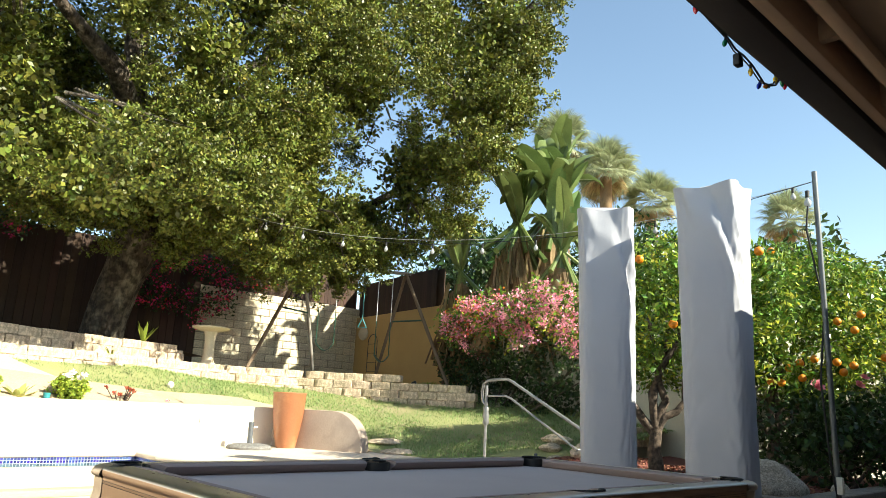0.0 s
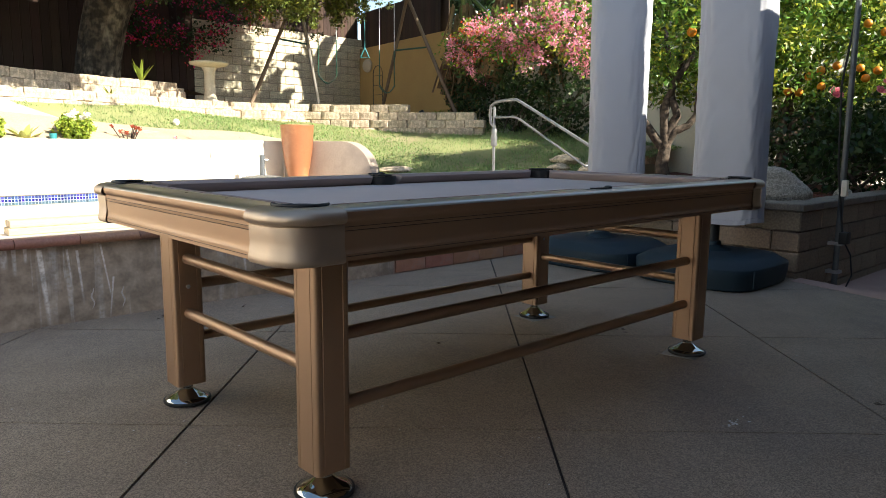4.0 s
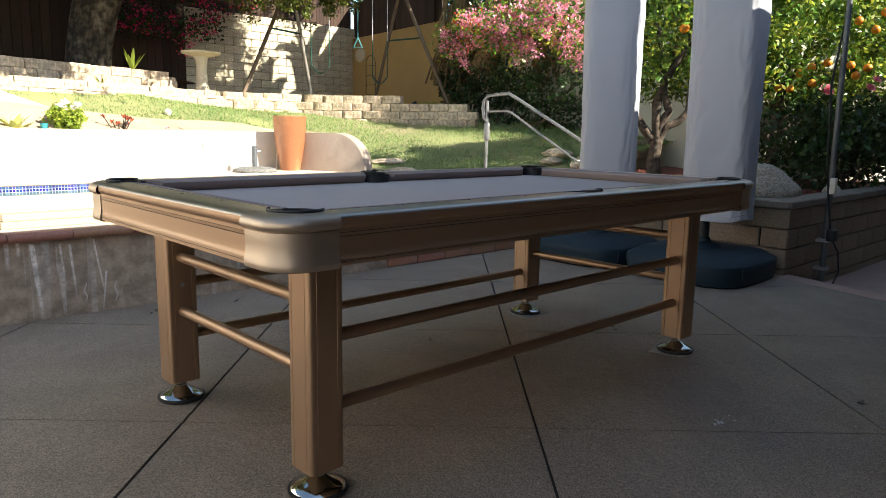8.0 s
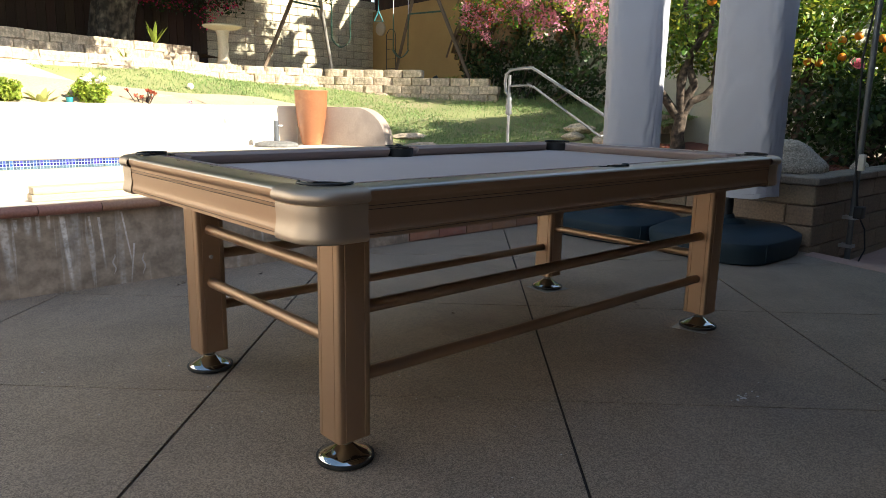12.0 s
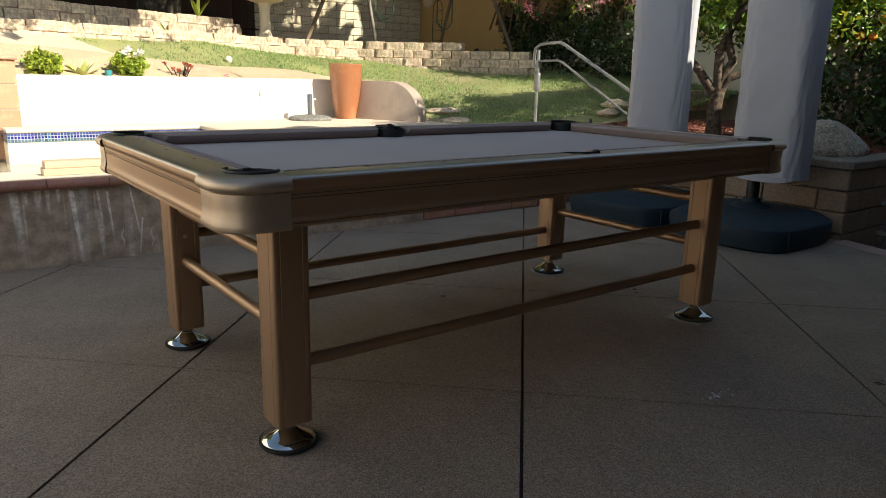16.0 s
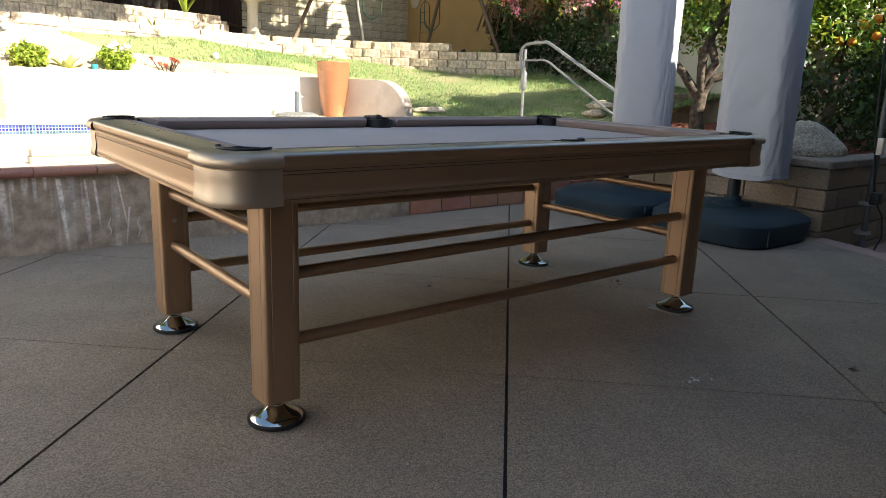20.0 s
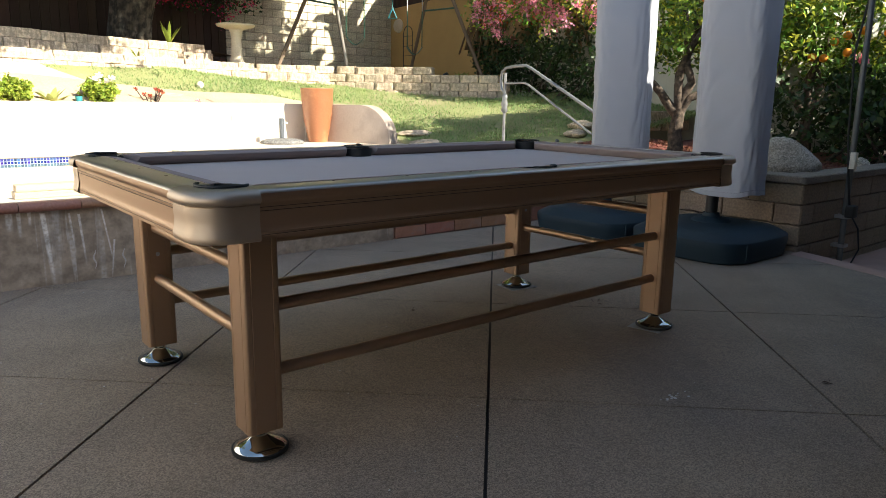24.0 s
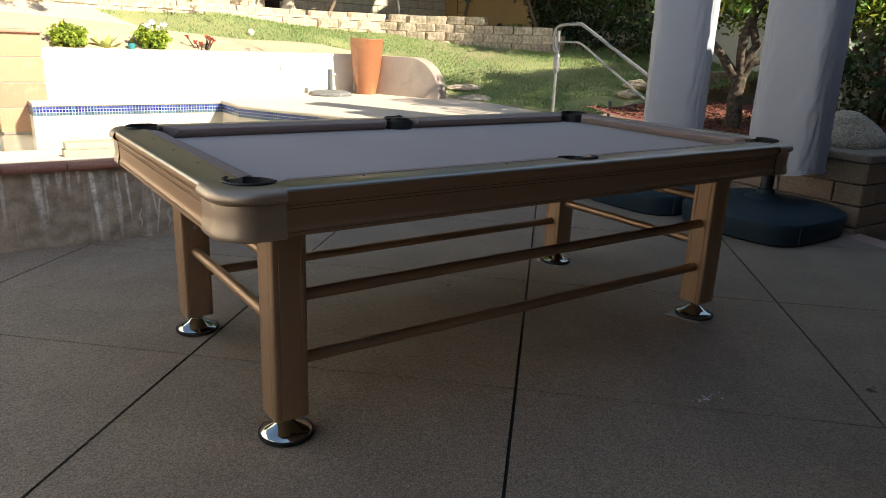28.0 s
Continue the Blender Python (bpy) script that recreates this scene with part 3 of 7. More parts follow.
# pool shell and water
POOL = [(-4.2, 2.69), (2.2, 2.69), (2.2, 3.2), (2.5, 3.2), (1.62, 5.0), (1.62, 5.5), (-0.07, 5.5), (-0.07, 6.35), (-1.92, 6.35)]
shell_mesh = Mesh()
shell_mesh.loft([[(x, y, z) for x, y in POOL] for z in (DECK_Z - 0.03, 0.1)], True, False)
shell_mesh.add([(x, y, 0.1) for x, y in POOL], [tuple(range(len(POOL)))])
tagged(part("pool_shell", shell_mesh, PLASTER), "pale plastered pool basin", "pool", kind="structure")
tagged(part("water", Mesh().add([(x, y, WATER_Z) for x, y in POOL], [tuple(range(len(POOL)))]), water), "still clear pool water", "water", kind="structure")
tagged(part("pool_ledge", Mesh().box((-3.7, 2.71, 0.1), (0.42, 3.3, 0.405)), PLASTER), "pale ledge inside the pool wall", "ledge", kind="structure")
for lo, hi in (((-0.19, 2.575, 0.4645), (0.82, 2.685, 0.502)), ((-0.18, 2.58, 0.5025), (0.80, 2.69, 0.54))):
    tagged(part("wooden_plank", Mesh().box(lo, hi), WOOD, bevel=0.005), "weathered sunlit wooden board stacked on the pool edge", "plank", "stacked boards")

# waterline tiles: three rows of small blue squares
tiles = thing("waterline_tiles", (0, 0, 0), "blue and white mosaic waterline tiles round the pool", "tiles")
tagged(tiles, kind="structure")


def mosaic(p, q, nrm):
    p, q, nrm = Vector((*p, 0)), Vector((*q, 0)), Vector((*nrm, 0))
    d = (q - p).normalized()
    length = (q - p).length
    rows = (Mesh(), Mesh(), Mesh())
    bed = Mesh()
    z0, z1 = 0.379, 0.462
    bed.add([p + nrm * 0.004 + Vector((0, 0, z)) for z in (z0, z1)] + [q + nrm * 0.004 + Vector((0, 0, z)) for z in (z1, z0)], [(0, 1, 2, 3)])
    part("tile_bed", bed, POOLTILE_PALE, tiles)
    n = int(length / 0.026)
    for row in range(3):
        gap = 0.0035 if row == 1 else 0.002
        for i in range(n):
            a = p + d * (i * length / n + gap) + nrm * 0.008
            b = a + d * (length / n - 2 * gap)
            lo, hi = Vector((0, 0, z0 + gap + row * 0.0275)), Vector((0, 0, z0 + 0.0275 - gap + row * 0.0275))
            rows[row].add([a + lo, a + hi, b + hi, b + lo], [(0, 1, 2, 3)])
    for me, mat in zip(rows, (POOLTILE_GREY, POOLTILE, POOLTILE_LIGHT)):
        tagged(part("mosaic", me, mat, tiles), kind="stuff")


mosaic((-0.07, 5.5), (1.62, 5.5), (0, -1))
mosaic((1.62, 5.0), (2.5, 3.2), (-0.898, -0.439))
mosaic((1.62, 5.5), (1.62, 5.0), (-1, 0))
mosaic((-0.07, 6.35), (-0.07, 5.5), (-1, 0))
mosaic((-1.9, 6.35), (-0.07, 6.35), (0, -1))

# pool deck
deck = thing("deck", (0, 0, 0), "pale sunlit concrete pool deck", "deck")
tagged(deck, kind="structure")
BACK = [(-0.06, 6.02), (3.61, 6.44)]
part("deck_slab", Mesh().prism([(-0.07, 5.5), (1.62, 5.5), (1.62, 6.6), (-0.07, 6.3)], DECK_Z - 0.028, DECK_Z), DECK, deck)
part("deck_slab", Mesh().prism([(1.62, 5.0), (4.5, 5.0), (4.5, 7.0), (1.62, 6.6)], DECK_Z - 0.028, DECK_Z), DECK, deck)
part("deck_slab", Mesh().prism([(1.62, 5.0), (2.5, 3.2), (4.5, 3.2), (4.5, 5.0)], DECK_Z - 0.028, DECK_Z), DECK, deck)
edge = Mesh()
for p, q in (((-0.07, 5.5), (1.62, 5.5)), ((1.62, 5.5), (1.62, 5.0)), ((1.62, 5.0), (2.5, 3.2))):
    edge.tube([(*p, DECK_Z - 0.012), (*q, DECK_Z - 0.012)], 0.022, 10)
part("deck_nosing", edge, DECK, deck, smooth=True)

# steps up to the deck with brick-red riser tiles
steps = thing("steps", (0, 0, 0), "three low concrete steps with brick-red tiled risers", "steps")
tagged(steps, kind="structure")
for i, y in enumerate((2.45, 2.8, 3.15)):
    z0, z1 = i * DECK_Z / 3, (i + 1) * DECK_Z / 3
    if i < 2:
        part("tread", Mesh().box((2.2, y + 0.02, z0 - 0.1), (4.3, 3.15, z1), None), BAND, steps)
    else:
        part("tread", Mesh().box((2.2, y + 0.02, z0 - 0.1), (4.3, 3.2, z1), None), BAND, steps)
    rt = Mesh().box((0.003, 0, z0 + 0.004), (0.287, 0.018, z1 - 0.006)).data("riser_tile", BRICKTILE, False, 0.003, 1)
    for k in range(7):
        part("riser_tile", rt, None, steps, m=pose(2.22 + 0.29 * k, y, 0))

# cream garden wall behind the pool, with the shaded return and its rounded end
gw = thing("wall_garden", (0, 0, 0), "cream painted low garden wall behind the pool", "wall")
tagged(gw, kind="structure")
d = Vector((BACK[1][0] - BACK[0][0], BACK[1][1] - BACK[0][1], 0)).normalized()
nrm = Vector((d.y, -d.x, 0))
p0, p1 = Vector((*BACK[0], 0)), Vector((*BACK[1], 0))
part("wall_run", Mesh().prism([(p0 - nrm * 0)[:2], p1[:2], (p1 - nrm * 0.2)[:2], (p0 - nrm * 0.2)[:2]], 0.1, 0.955), WHITE_WALL, gw, bevel=0.008)
e1 = Vector((4.13, 5.29, 0))
dd = (e1 - p1).normalized()
n2 = Vector((-dd.y, dd.x, 0)) * -1
length = (e1 - p1).length
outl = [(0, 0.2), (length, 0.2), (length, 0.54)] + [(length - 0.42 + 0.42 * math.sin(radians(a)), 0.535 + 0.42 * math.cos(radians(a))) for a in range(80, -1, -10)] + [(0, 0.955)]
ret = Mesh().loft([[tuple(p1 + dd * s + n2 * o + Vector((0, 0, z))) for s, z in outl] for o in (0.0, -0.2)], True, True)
# drawn in the darkened plaster, which carries its shade
part("wall_return", ret, SHADEPLASTER, gw, "pinkish plastered return with a rounded end, its shade put into the colour", bevel=0.006)

# peach tiled pillar at the end of the garden wall
pil = thing("pillar", (-0.12, 6.06, 0), "peach stone-tiled pillar at the end of the garden wall", "pillar")
tagged(pil, kind="structure")
part("core", Mesh().box((-0.175, -0.245, 0.1), (0.195, 0.245, 1.085)), GROUT, pil)
for i in range(4):
    for sx, m in ((0, pose(0, -0.25, 0.2 + 0.225 * i)), (1, pose(-0.18, 0, 0.2 + 0.225 * i, 0, 0, -90)), (2, pose(0.2, 0, 0.2 + 0.225 * i, 0, 0, 90))):
        part("stone_tile", Mesh().box((-0.19 if sx == 0 else -0.24, 0, 0.003), (0.21 if sx == 0 else 0.24, 0.012, 0.221)).data("stone_tile", PILLAR, False, 0.004, 1), None, pil, m=m)
tagged(part("cap", Mesh().box((-0.21, -0.28, 1.085), (0.23, 0.28, 1.12)), PILLAR, pil, bevel=0.01), "")

# lawn sheet


def lawn_edge(x):
    for (ax, ay), (bx, by) in zip(RETAIN[:-1], RETAIN[1:]):
        if ax <= x <= bx:
            return ay + (by - ay) * (x - ax) / (bx - ax)
    return 8.4 if x < 0 else 8.0


lawn = Mesh()
xs = np.linspace(-5, 8.2, 67)
ys = np.linspace(3.0, 12.0, 46)
lawn.v = [(x, y, level(x, y)) for y in ys for x in xs]


def on_lawn(x, y):
    if x > 4.42 and y > 3.1:
        return True
    k = (x + 0.06) / 3.67
    return y > 6.15 + 0.42 * k and x < 4.6 or y > 7.0


lawn.f = [(j * 67 + i, j * 67 + i + 1, j * 67 + i + 68, j * 67 + i + 67) for j in range(45) for i in range(66) if on_lawn(xs[i] + 0.1, ys[j] + 0.1) and (ys[j] < lawn_edge(xs[i]) + 0.1 if xs[i] < 6.8 else ys[j] < 5.8)]
tagged(part("lawn", lawn, TURF, smooth=True), "sunlit sloping lawn, worn in places", "lawn", kind="structure")


# dry planting strip behind the garden wall
strip = Mesh()
sx_ = np.linspace(-0.75, 4.35, 40)
strip.v = [(x, y, level(x, y) + 0.012) for x in sx_ for y in (6.2 + 0.42 * (x + 0.06) / 3.67, 6.6 + 0.2 * (x + 0.06) / 3.67, 6.96 + 0.02 * x)]
strip.f = [(3 * i + k, 3 * i + 3 + k, 3 * i + 4 + k, 3 * i + 1 + k) for i in range(39) for k in range(2)]
tagged(part("planting_strip", strip, DRYBED, smooth=True), "dry tan earth strip behind the garden wall", "soil", kind="structure")

# grass blades over the lawn
rng = np.random.default_rng(77)
gx, gy = rng.uniform(-3.0, 7.6, 150000), rng.uniform(3.1, 8.4, 150000)


keep = [on_lawn(x, y) and y < lawn_edge(x) - 0.02 and (x > 4.5 or y > 6.95 + 0.02 * x or x < -0.8) and not (x < 1.3 and y < 7.75 - 0.75 * x + 0.15)
        and not (y < 3.9 and 4.7 < x < 5.6 and noise.noise((x * 2, y * 2, 3)) > -0.1) for x, y in zip(gx, gy)]
gx, gy = gx[keep], gy[keep]
patch = np.array([noise.noise((x * 1.3, y * 1.3, 7)) for x, y in zip(gx, gy)])
sel = rng.random(len(gx)) < 0.75 + patch
gx, gy = gx[sel], gy[sel]
gl = rng.uniform(0.02, 0.045, len(gx))
gz = np.array([level(x, y) for x, y in zip(gx, gy)])
gd = np.stack([rng.normal(size=len(gx)) * 0.5, rng.normal(size=len(gx)) * 0.5, np.ones(len(gx))], 1)
grass = cloud("grass", np.stack([gx, gy, gz + gl * 0.4], 1), gd, gl, GRASS, None, 0.2)
tagged(grass, "short sunlit lawn grass", "grass", kind="stuff")

# upper terrace behind the retaining wall
terr = Mesh()
front = [(x, y + 0.1) for x, y in RETAIN]
terr.add([(x, y, 1.46 if x < 4.5 else 1.42 - 0.05 * max(0, x - 5)) for x, y in front] + [(x, 13.5, 1.72 - 0.03 * max(0, x - 4)) for x, _ in front], [(i, i + 1, i + 10, i + 9) for i in range(8)])
tagged(part("terrace_soil", terr, SOIL), "bare leaf-strewn earth of the upper terrace", "soil", kind="structure")

up = Mesh()
upl = [(-3.2, 7.4), (-1.2, 7.55), (0.7, 7.95), (2.2, 8.6), (3.4, 8.95), (4.2, 9.9)]
up.add([(x, y, 1.70) for x, y in upl] + [(x, 12.5, 1.76) for x, _ in upl], [(i, i + 1, i + 7, i + 6) for i in range(5)])
tagged(part("upper_soil", up, SOIL), "bare earth under the oak", "soil", kind="structure")

# ---- boundary walls ----
bw = thing("wall_block", (0, 0, 0), "cream slump-block boundary wall in dappled light", "wall")
tagged(bw, kind="structure")
part("mortar", Mesh().box((4.85, 11.92, 0.9), (8.8, 12.1, 3.22)), GROUT, bw)
blk = Mesh().box((0.004, 0, 0.004), (0.392, 0.035, 0.154)).data("block", SLUMP, False, 0.008, 1)
hblk = Mesh().box((0.004, 0, 0.004), (0.194, 0.035, 0.154)).data("half_block", SLUMP, False, 0.008, 1)
for r in range(11):
    for c in range(10):
        part("block", blk, None, bw, m=pose(4.85 + 0.396 * c + (0.198 if r % 2 else 0), 11.89, 1.5 + 0.158 * r))
    if r % 2:
        part("half_block", hblk, None, bw, m=pose(4.85, 11.89, 1.5 + 0.158 * r))

RW0, RW1 = Vector((8.75, 11.95, 0)), Vector((6.95, -0.6, 0))


def along(p, q, t0, t1, z0, z1, thick=0.2):
    a, b = p.lerp(q, t0), p.lerp(q, t1)
    n = Vector((-(q - p).y, (q - p).x, 0)).normalized() * thick
    return Mesh().prism([a[:2], b[:2], (b + n)[:2], (a + n)[:2]], z0, z1)


tagged(part("wall_ochre", along(RW0, RW1, 0, 0.36, 0.6, 3.02), YELLOW), "ochre stuccoed boundary wall", "wall", kind="structure")
tagged(part("wall_pale", along(RW0, RW1, 0.36, 0.77, 0.2, 2.35).prism([(7.35, 2.3), (10.6, 0.6), (10.7, 0.78), (7.46, 2.5)], 0.2, 2.35), PALE), "pale grey stuccoed boundary wall behind climbers", "wall", kind="structure")

fence = thing("fence", (0, 0, 0), "dark brown wooden board fence in shade", "fence")
tagged(fence, kind="structure")
bd = Mesh().box((0.003, 0, 0), (0.142, 0.02, 2.3)).data("board", FENCE, False, 0.004, 1)
for i in range(76):
    s = i / 75
    part("board", bd, None, fence, m=pose(-6.0 + 10.85 * s, 11.6 + 0.3 * s, 1.5, 0, 0, 1.5))
part("backing", Mesh().add([(-6, 11.66, 1.4), (4.9, 11.96, 1.4), (4.9, 11.96, 3.78), (-6, 11.66, 3.78)], [(0, 1, 2, 3)]), FENCE, fence)
fence2 = thing("upper_fence", (0, 0, 0), "dark brown slatted fence above the block wall", "fence")
tagged(fence2, kind="structure")
bd2 = Mesh().box((0.001, 0, 0), (0.089, 0.02, 0.8)).data("board", FENCE, False, 0.003, 1)
for i in range(43):
    part("board", bd2, None, fence2, m=pose(4.9 + 0.09 * i, 12.02, 3.22))
for i in range(37):
    p = RW0.lerp(RW1, 0.006 + i * 0.0069)
    part("board", bd2, None, fence2, m=pose(p.x + 0.1, p.y, 3.02, 0, 0, 82))
off = Vector((0.135, 0, 0))
part("backing", along(RW0 + off, RW1 + off, 0.0, 0.27, 3.02, 3.8, 0.02), FENCE, fence2)
part("backing", Mesh().box((4.9, 12.041, 3.22), (8.8, 12.055, 3.95)), FENCE, fence2)
part("top_rail", Mesh().box((4.85, 12.0, 3.96), (8.8, 12.05, 4.03)), FENCE, fence2)

# ---- block planter ----
pl = thing("planter_wall", (0, 0, 0), "pinkish concrete-block planter wall with a cap course", "planter wall")
tagged(pl, kind="structure")
part("core", Mesh().box((4.33, 0.46, -0.3), (4.5, 2.44, 0.484)), GROUT, pl)
part("core", Mesh().box((4.33, 0.46, -0.3), (9.5, 0.6, 0.484)), GROUT, pl)
CH = 0.148
pb = Mesh().box((0.004, 0, 0.004), (0.396, 0.05, CH - 0.004)).data("block", PLANTERBLOCK, False, 0.006, 1)
ph = Mesh().box((0.004, 0, 0.004), (0.196, 0.05, CH - 0.004)).data("half_block", PLANTERBLOCK, False, 0.006, 1)
for r in range(5):
    z = 0.485 - CH * (r + 1)
    for c in range(13):
        part("block", pb, None, pl, m=pose(4.3 + 0.4 * c + (0.2 if r % 2 else 0), 0.43, z))
    if r % 2:
        part("half_block", ph, None, pl, m=pose(4.3, 0.43, z))
    if z > -0.2:
        for c in range(4 if r % 2 else 5):
            part("block", pb, None, pl, m=pose(4.3, 2.43 - 0.4 * c - (0.2 if r % 2 else 0), z, 0, 0, -90))
        if r % 2:
            for y in (2.43, 0.63):
                part("half_block", ph, None, pl, m=pose(4.3, y, z, 0, 0, -90))
cp = Mesh().box((0.003, -0.012, 0), (0.397, 0.20, 0.055)).data("cap_block", PLANTERCAP, False, 0.008, 1)
for c in range(13):
    part("cap_block", cp, None, pl, m=pose(4.295 + 0.4 * c, 0.43, 0.485))
for c in range(5):
    part("cap_block", cp, None, pl, m=pose(4.3, 2.43 - 0.4 * c, 0.4855, 0, 0, -90))
bed = Mesh()
bx, by = np.linspace(4.45, 9.6, 24), np.linspace(0.55, 3.2, 22)
bed.v = [(x, y, 0.47 + 0.08 * max(0, y - 1.6) + 0.05 * noise.noise((x * 2, y * 2, 0))) for y in by for x in bx]
bed.f = [(j * 24 + i, j * 24 + i + 1, j * 24 + i + 25, j * 24 + i + 24) for j in range(21) for i in range(23)]
rng = np.random.default_rng(5)
mx, my = rng.uniform(4.5, 6.6, 9000), rng.uniform(0.62, 3.15, 9000)
chips = np.stack([mx, my, np.array([0.478 + 0.08 * max(0, y - 1.6) + 0.05 * noise.noise((x * 2, y * 2, 0)) for x, y in zip(mx, my)])], 1)
tagged(cloud("mulch_chips", chips, np.stack([rng.normal(size=9000), rng.normal(size=9000), rng.normal(size=9000) * 0.25], 1), rng.uniform(0.02, 0.06, 9000), MULCH, None, 0.3), "loose red wood mulch chips on the planting bed", "mulch", kind="stuff")
tagged(part("planting_bed", bed, MULCH, smooth=True), "planting bed covered with red wood mulch", "mulch", kind="structure")

# ---- retaining wall of rough blocks ----
rw = thing("retaining_wall", (0, 0, 0), "low retaining wall of rough tan split-face blocks", "retaining wall")
tagged(rw, kind="structure")
rng = np.random.default_rng(11)
rb = []
for k in range(5):
    mm = Mesh()
    pts = [(0.002, -0.012), (0.05, -0.024 - 0.008 * k % 0.02), (0.2, -0.03), (0.27, -0.022), (0.302, -0.012), (0.27, 0.24), (0.04, 0.24)]
    j = [(x, y + (rng.uniform(-0.012, 0.012) if y < 0.1 else 0)) for x, y in pts]
    mm.prism(j, 0.001, 0.117)
    rb.append(mm.data("block", BLOCK, False, 0.007, 1))


def course_wall(line, z0, rows, cap_at, back=0.0):
    """Level courses of blocks along a line, left out where they would lie under the lawn or above the top."""
    for a, b in zip(line[:-1], line[1:]):
        ang = math.atan2(b[1] - a[1], b[0] - a[0])
        n = Vector((-math.sin(ang), math.cos(ang)))
        top = min(cap_at(a[0]), cap_at(b[0]), z0 + 0.118 * rows) - 0.07
        part("backing", Mesh().prism([tuple(Vector(q) + n * o) for q, o in ((a, 0.05), (b, 0.05), (b, 0.2), (a, 0.2))], z0 - 0.3, top), BLOCK, rw)
    for r in range(rows):
        s = 0.15 if r % 2 else 0.0
        for a, b in zip(line[:-1], line[1:]):
            pa, pb2 = Vector((*a, 0)), Vector((*b, 0))
            L = (pb2 - pa).length
            ang = math.degrees(math.atan2(b[1] - a[1], b[0] - a[0]))
            while s + 0.15 < L:
                p = pa.lerp(pb2, s / L)
                z = z0 + 0.118 * r
                if z + 0.118 > level(p.x, p.y) - 0.02 and z + 0.07 < cap_at(p.x):
                    o = Vector((math.sin(radians(ang)), -math.cos(radians(ang)), 0)) * (-0.016 * r)
                    part("block", rb[rng.integers(5)], None, rw, m=pose(p.x + o.x, p.y + o.y, z + rng.uniform(-0.004, 0.004), rng.uniform(-1, 1), rng.uniform(-1, 1), ang + rng.uniform(-2, 2)))
                s += 0.304
            s -= L


course_wall(RETAIN, 0.93, 5, lambda x: 1.55 if x < 5.1 else (1.48 if x < 5.9 else 1.36))
UPPER = [(-3.2, 7.3), (-1.2, 7.45), (0.7, 7.85), (2.2, 8.5), (3.4, 8.85)]
course_wall(UPPER, 1.42, 3, lambda x: 1.95)

# ---- patio roof and unseen walls behind ----
roof = thing("roof", (0, 0, 0), "brown timber patio roof with exposed beams and tan boards", "roof")
tagged(roof, kind="structure")
EY, EZ = -0.58, 2.42
RX = -0.2                         # near end of the roof
part("fascia", Mesh().box((RX, EY - 0.12, EZ), (9.5, EY, EZ + 0.17)), FASCIA, roof, bevel=0.006)
part("drip_edge", Mesh().box((RX, EY + 0.0005, EZ + 0.004), (9.5, EY + 0.006, EZ + 0.03)), FASCIA, roof)
for y0, y1, z0 in ((EY - 0.185, EY - 0.135, 0.012), (EY - 0.325, EY - 0.275, 0.010)):
    part("beam", Mesh().box((RX, y0, EZ + z0), (9.5, y1, EZ + 0.17)), BEAM, roof, bevel=0.005)
for i in range(12):
    part("blocking", Mesh().box((RX + 0.25 + 0.76 * i, EY - 0.275, EZ + 0.06), (RX + 0.29 + 0.76 * i, EY - 0.185, EZ + 0.165)), BEAM, roof)
for i in range(4):
    y = EY - 0.95 - 0.5 * i
    part("beam", Mesh().box((RX, y - 0.05, EZ - 0.03), (9.5, y, EZ + 0.15)), BEAM, roof, bevel=0.005)
for i in range(15):
    part("roof_board", Mesh().box((RX, EY - 0.33 - 0.145 * i - 0.142, EZ + 0.055), (9.5, EY - 0.33 - 0.145 * i, EZ + 0.08)), SOFFIT, roof)
part("roofing", Mesh().box((RX, -6, EZ + 0.172), (9.5, EY, EZ + 0.20)), ROOFTILE, roof)
# unseen walls, added to keep light off the right of the patio
blockers = thing("wall_house", (0, 0, 0), "unseen near-black walls added under the patio roof to block light", "wall")
tagged(blockers, kind="structure")
part("rear_wall", Mesh().box((-3.2, -2.9, -0.2), (9.5, -2.7, 2.6)), BLOCKER, blockers)
part("side_wall", Mesh().box((3.3, -2.7, -0.2), (3.5, -0.64, 2.4)), BLOCKER, blockers)
part("front_wall", Mesh().box((3.5, -0.84, -0.2), (9.5, -0.66, 2.42)), BLOCKER, blockers)
# unseen white walls added on the left to reflect sunlight onto the patio
bounce = thing("wall_wing", (0, 0, 0), "plain unseen white rendered walls added to bounce sunlight onto the patio", "wall")
tagged(bounce, kind="structure")
part("end_wall", Mesh().box((-4.8, -6.0, -0.15), (-4.6, 2.2, 3.4)), BOUNCE, bounce)
part("sunny_wall", Mesh().prism([(-4.6, 2.2), (-1.6, 7.0), (-1.75, 7.12), (-4.78, 2.2)], -0.15, 3.6), BOUNCE, bounce)

# ---- pool table ----
TX0, TX1, TY0, TY1 = -0.198, 2.268, -0.182, 1.168
TCX, TCY = (TX0 + TX1) / 2, (TY0 + TY1) / 2
TOP, BED, APRON = 0.805, 0.762, 0.681
table = thing("pool_table", (TCX, TCY, 0), "bronze aluminium outdoor pool table with taupe felt", "pool table")
HX, HY = (TX1 - TX0) / 2, (TY1 - TY0) / 2
NX, NY = 1.075, 0.535            # cushion noses
CR = 0.098                        # corner radius
CS = 0.165                       # length of a corner casting
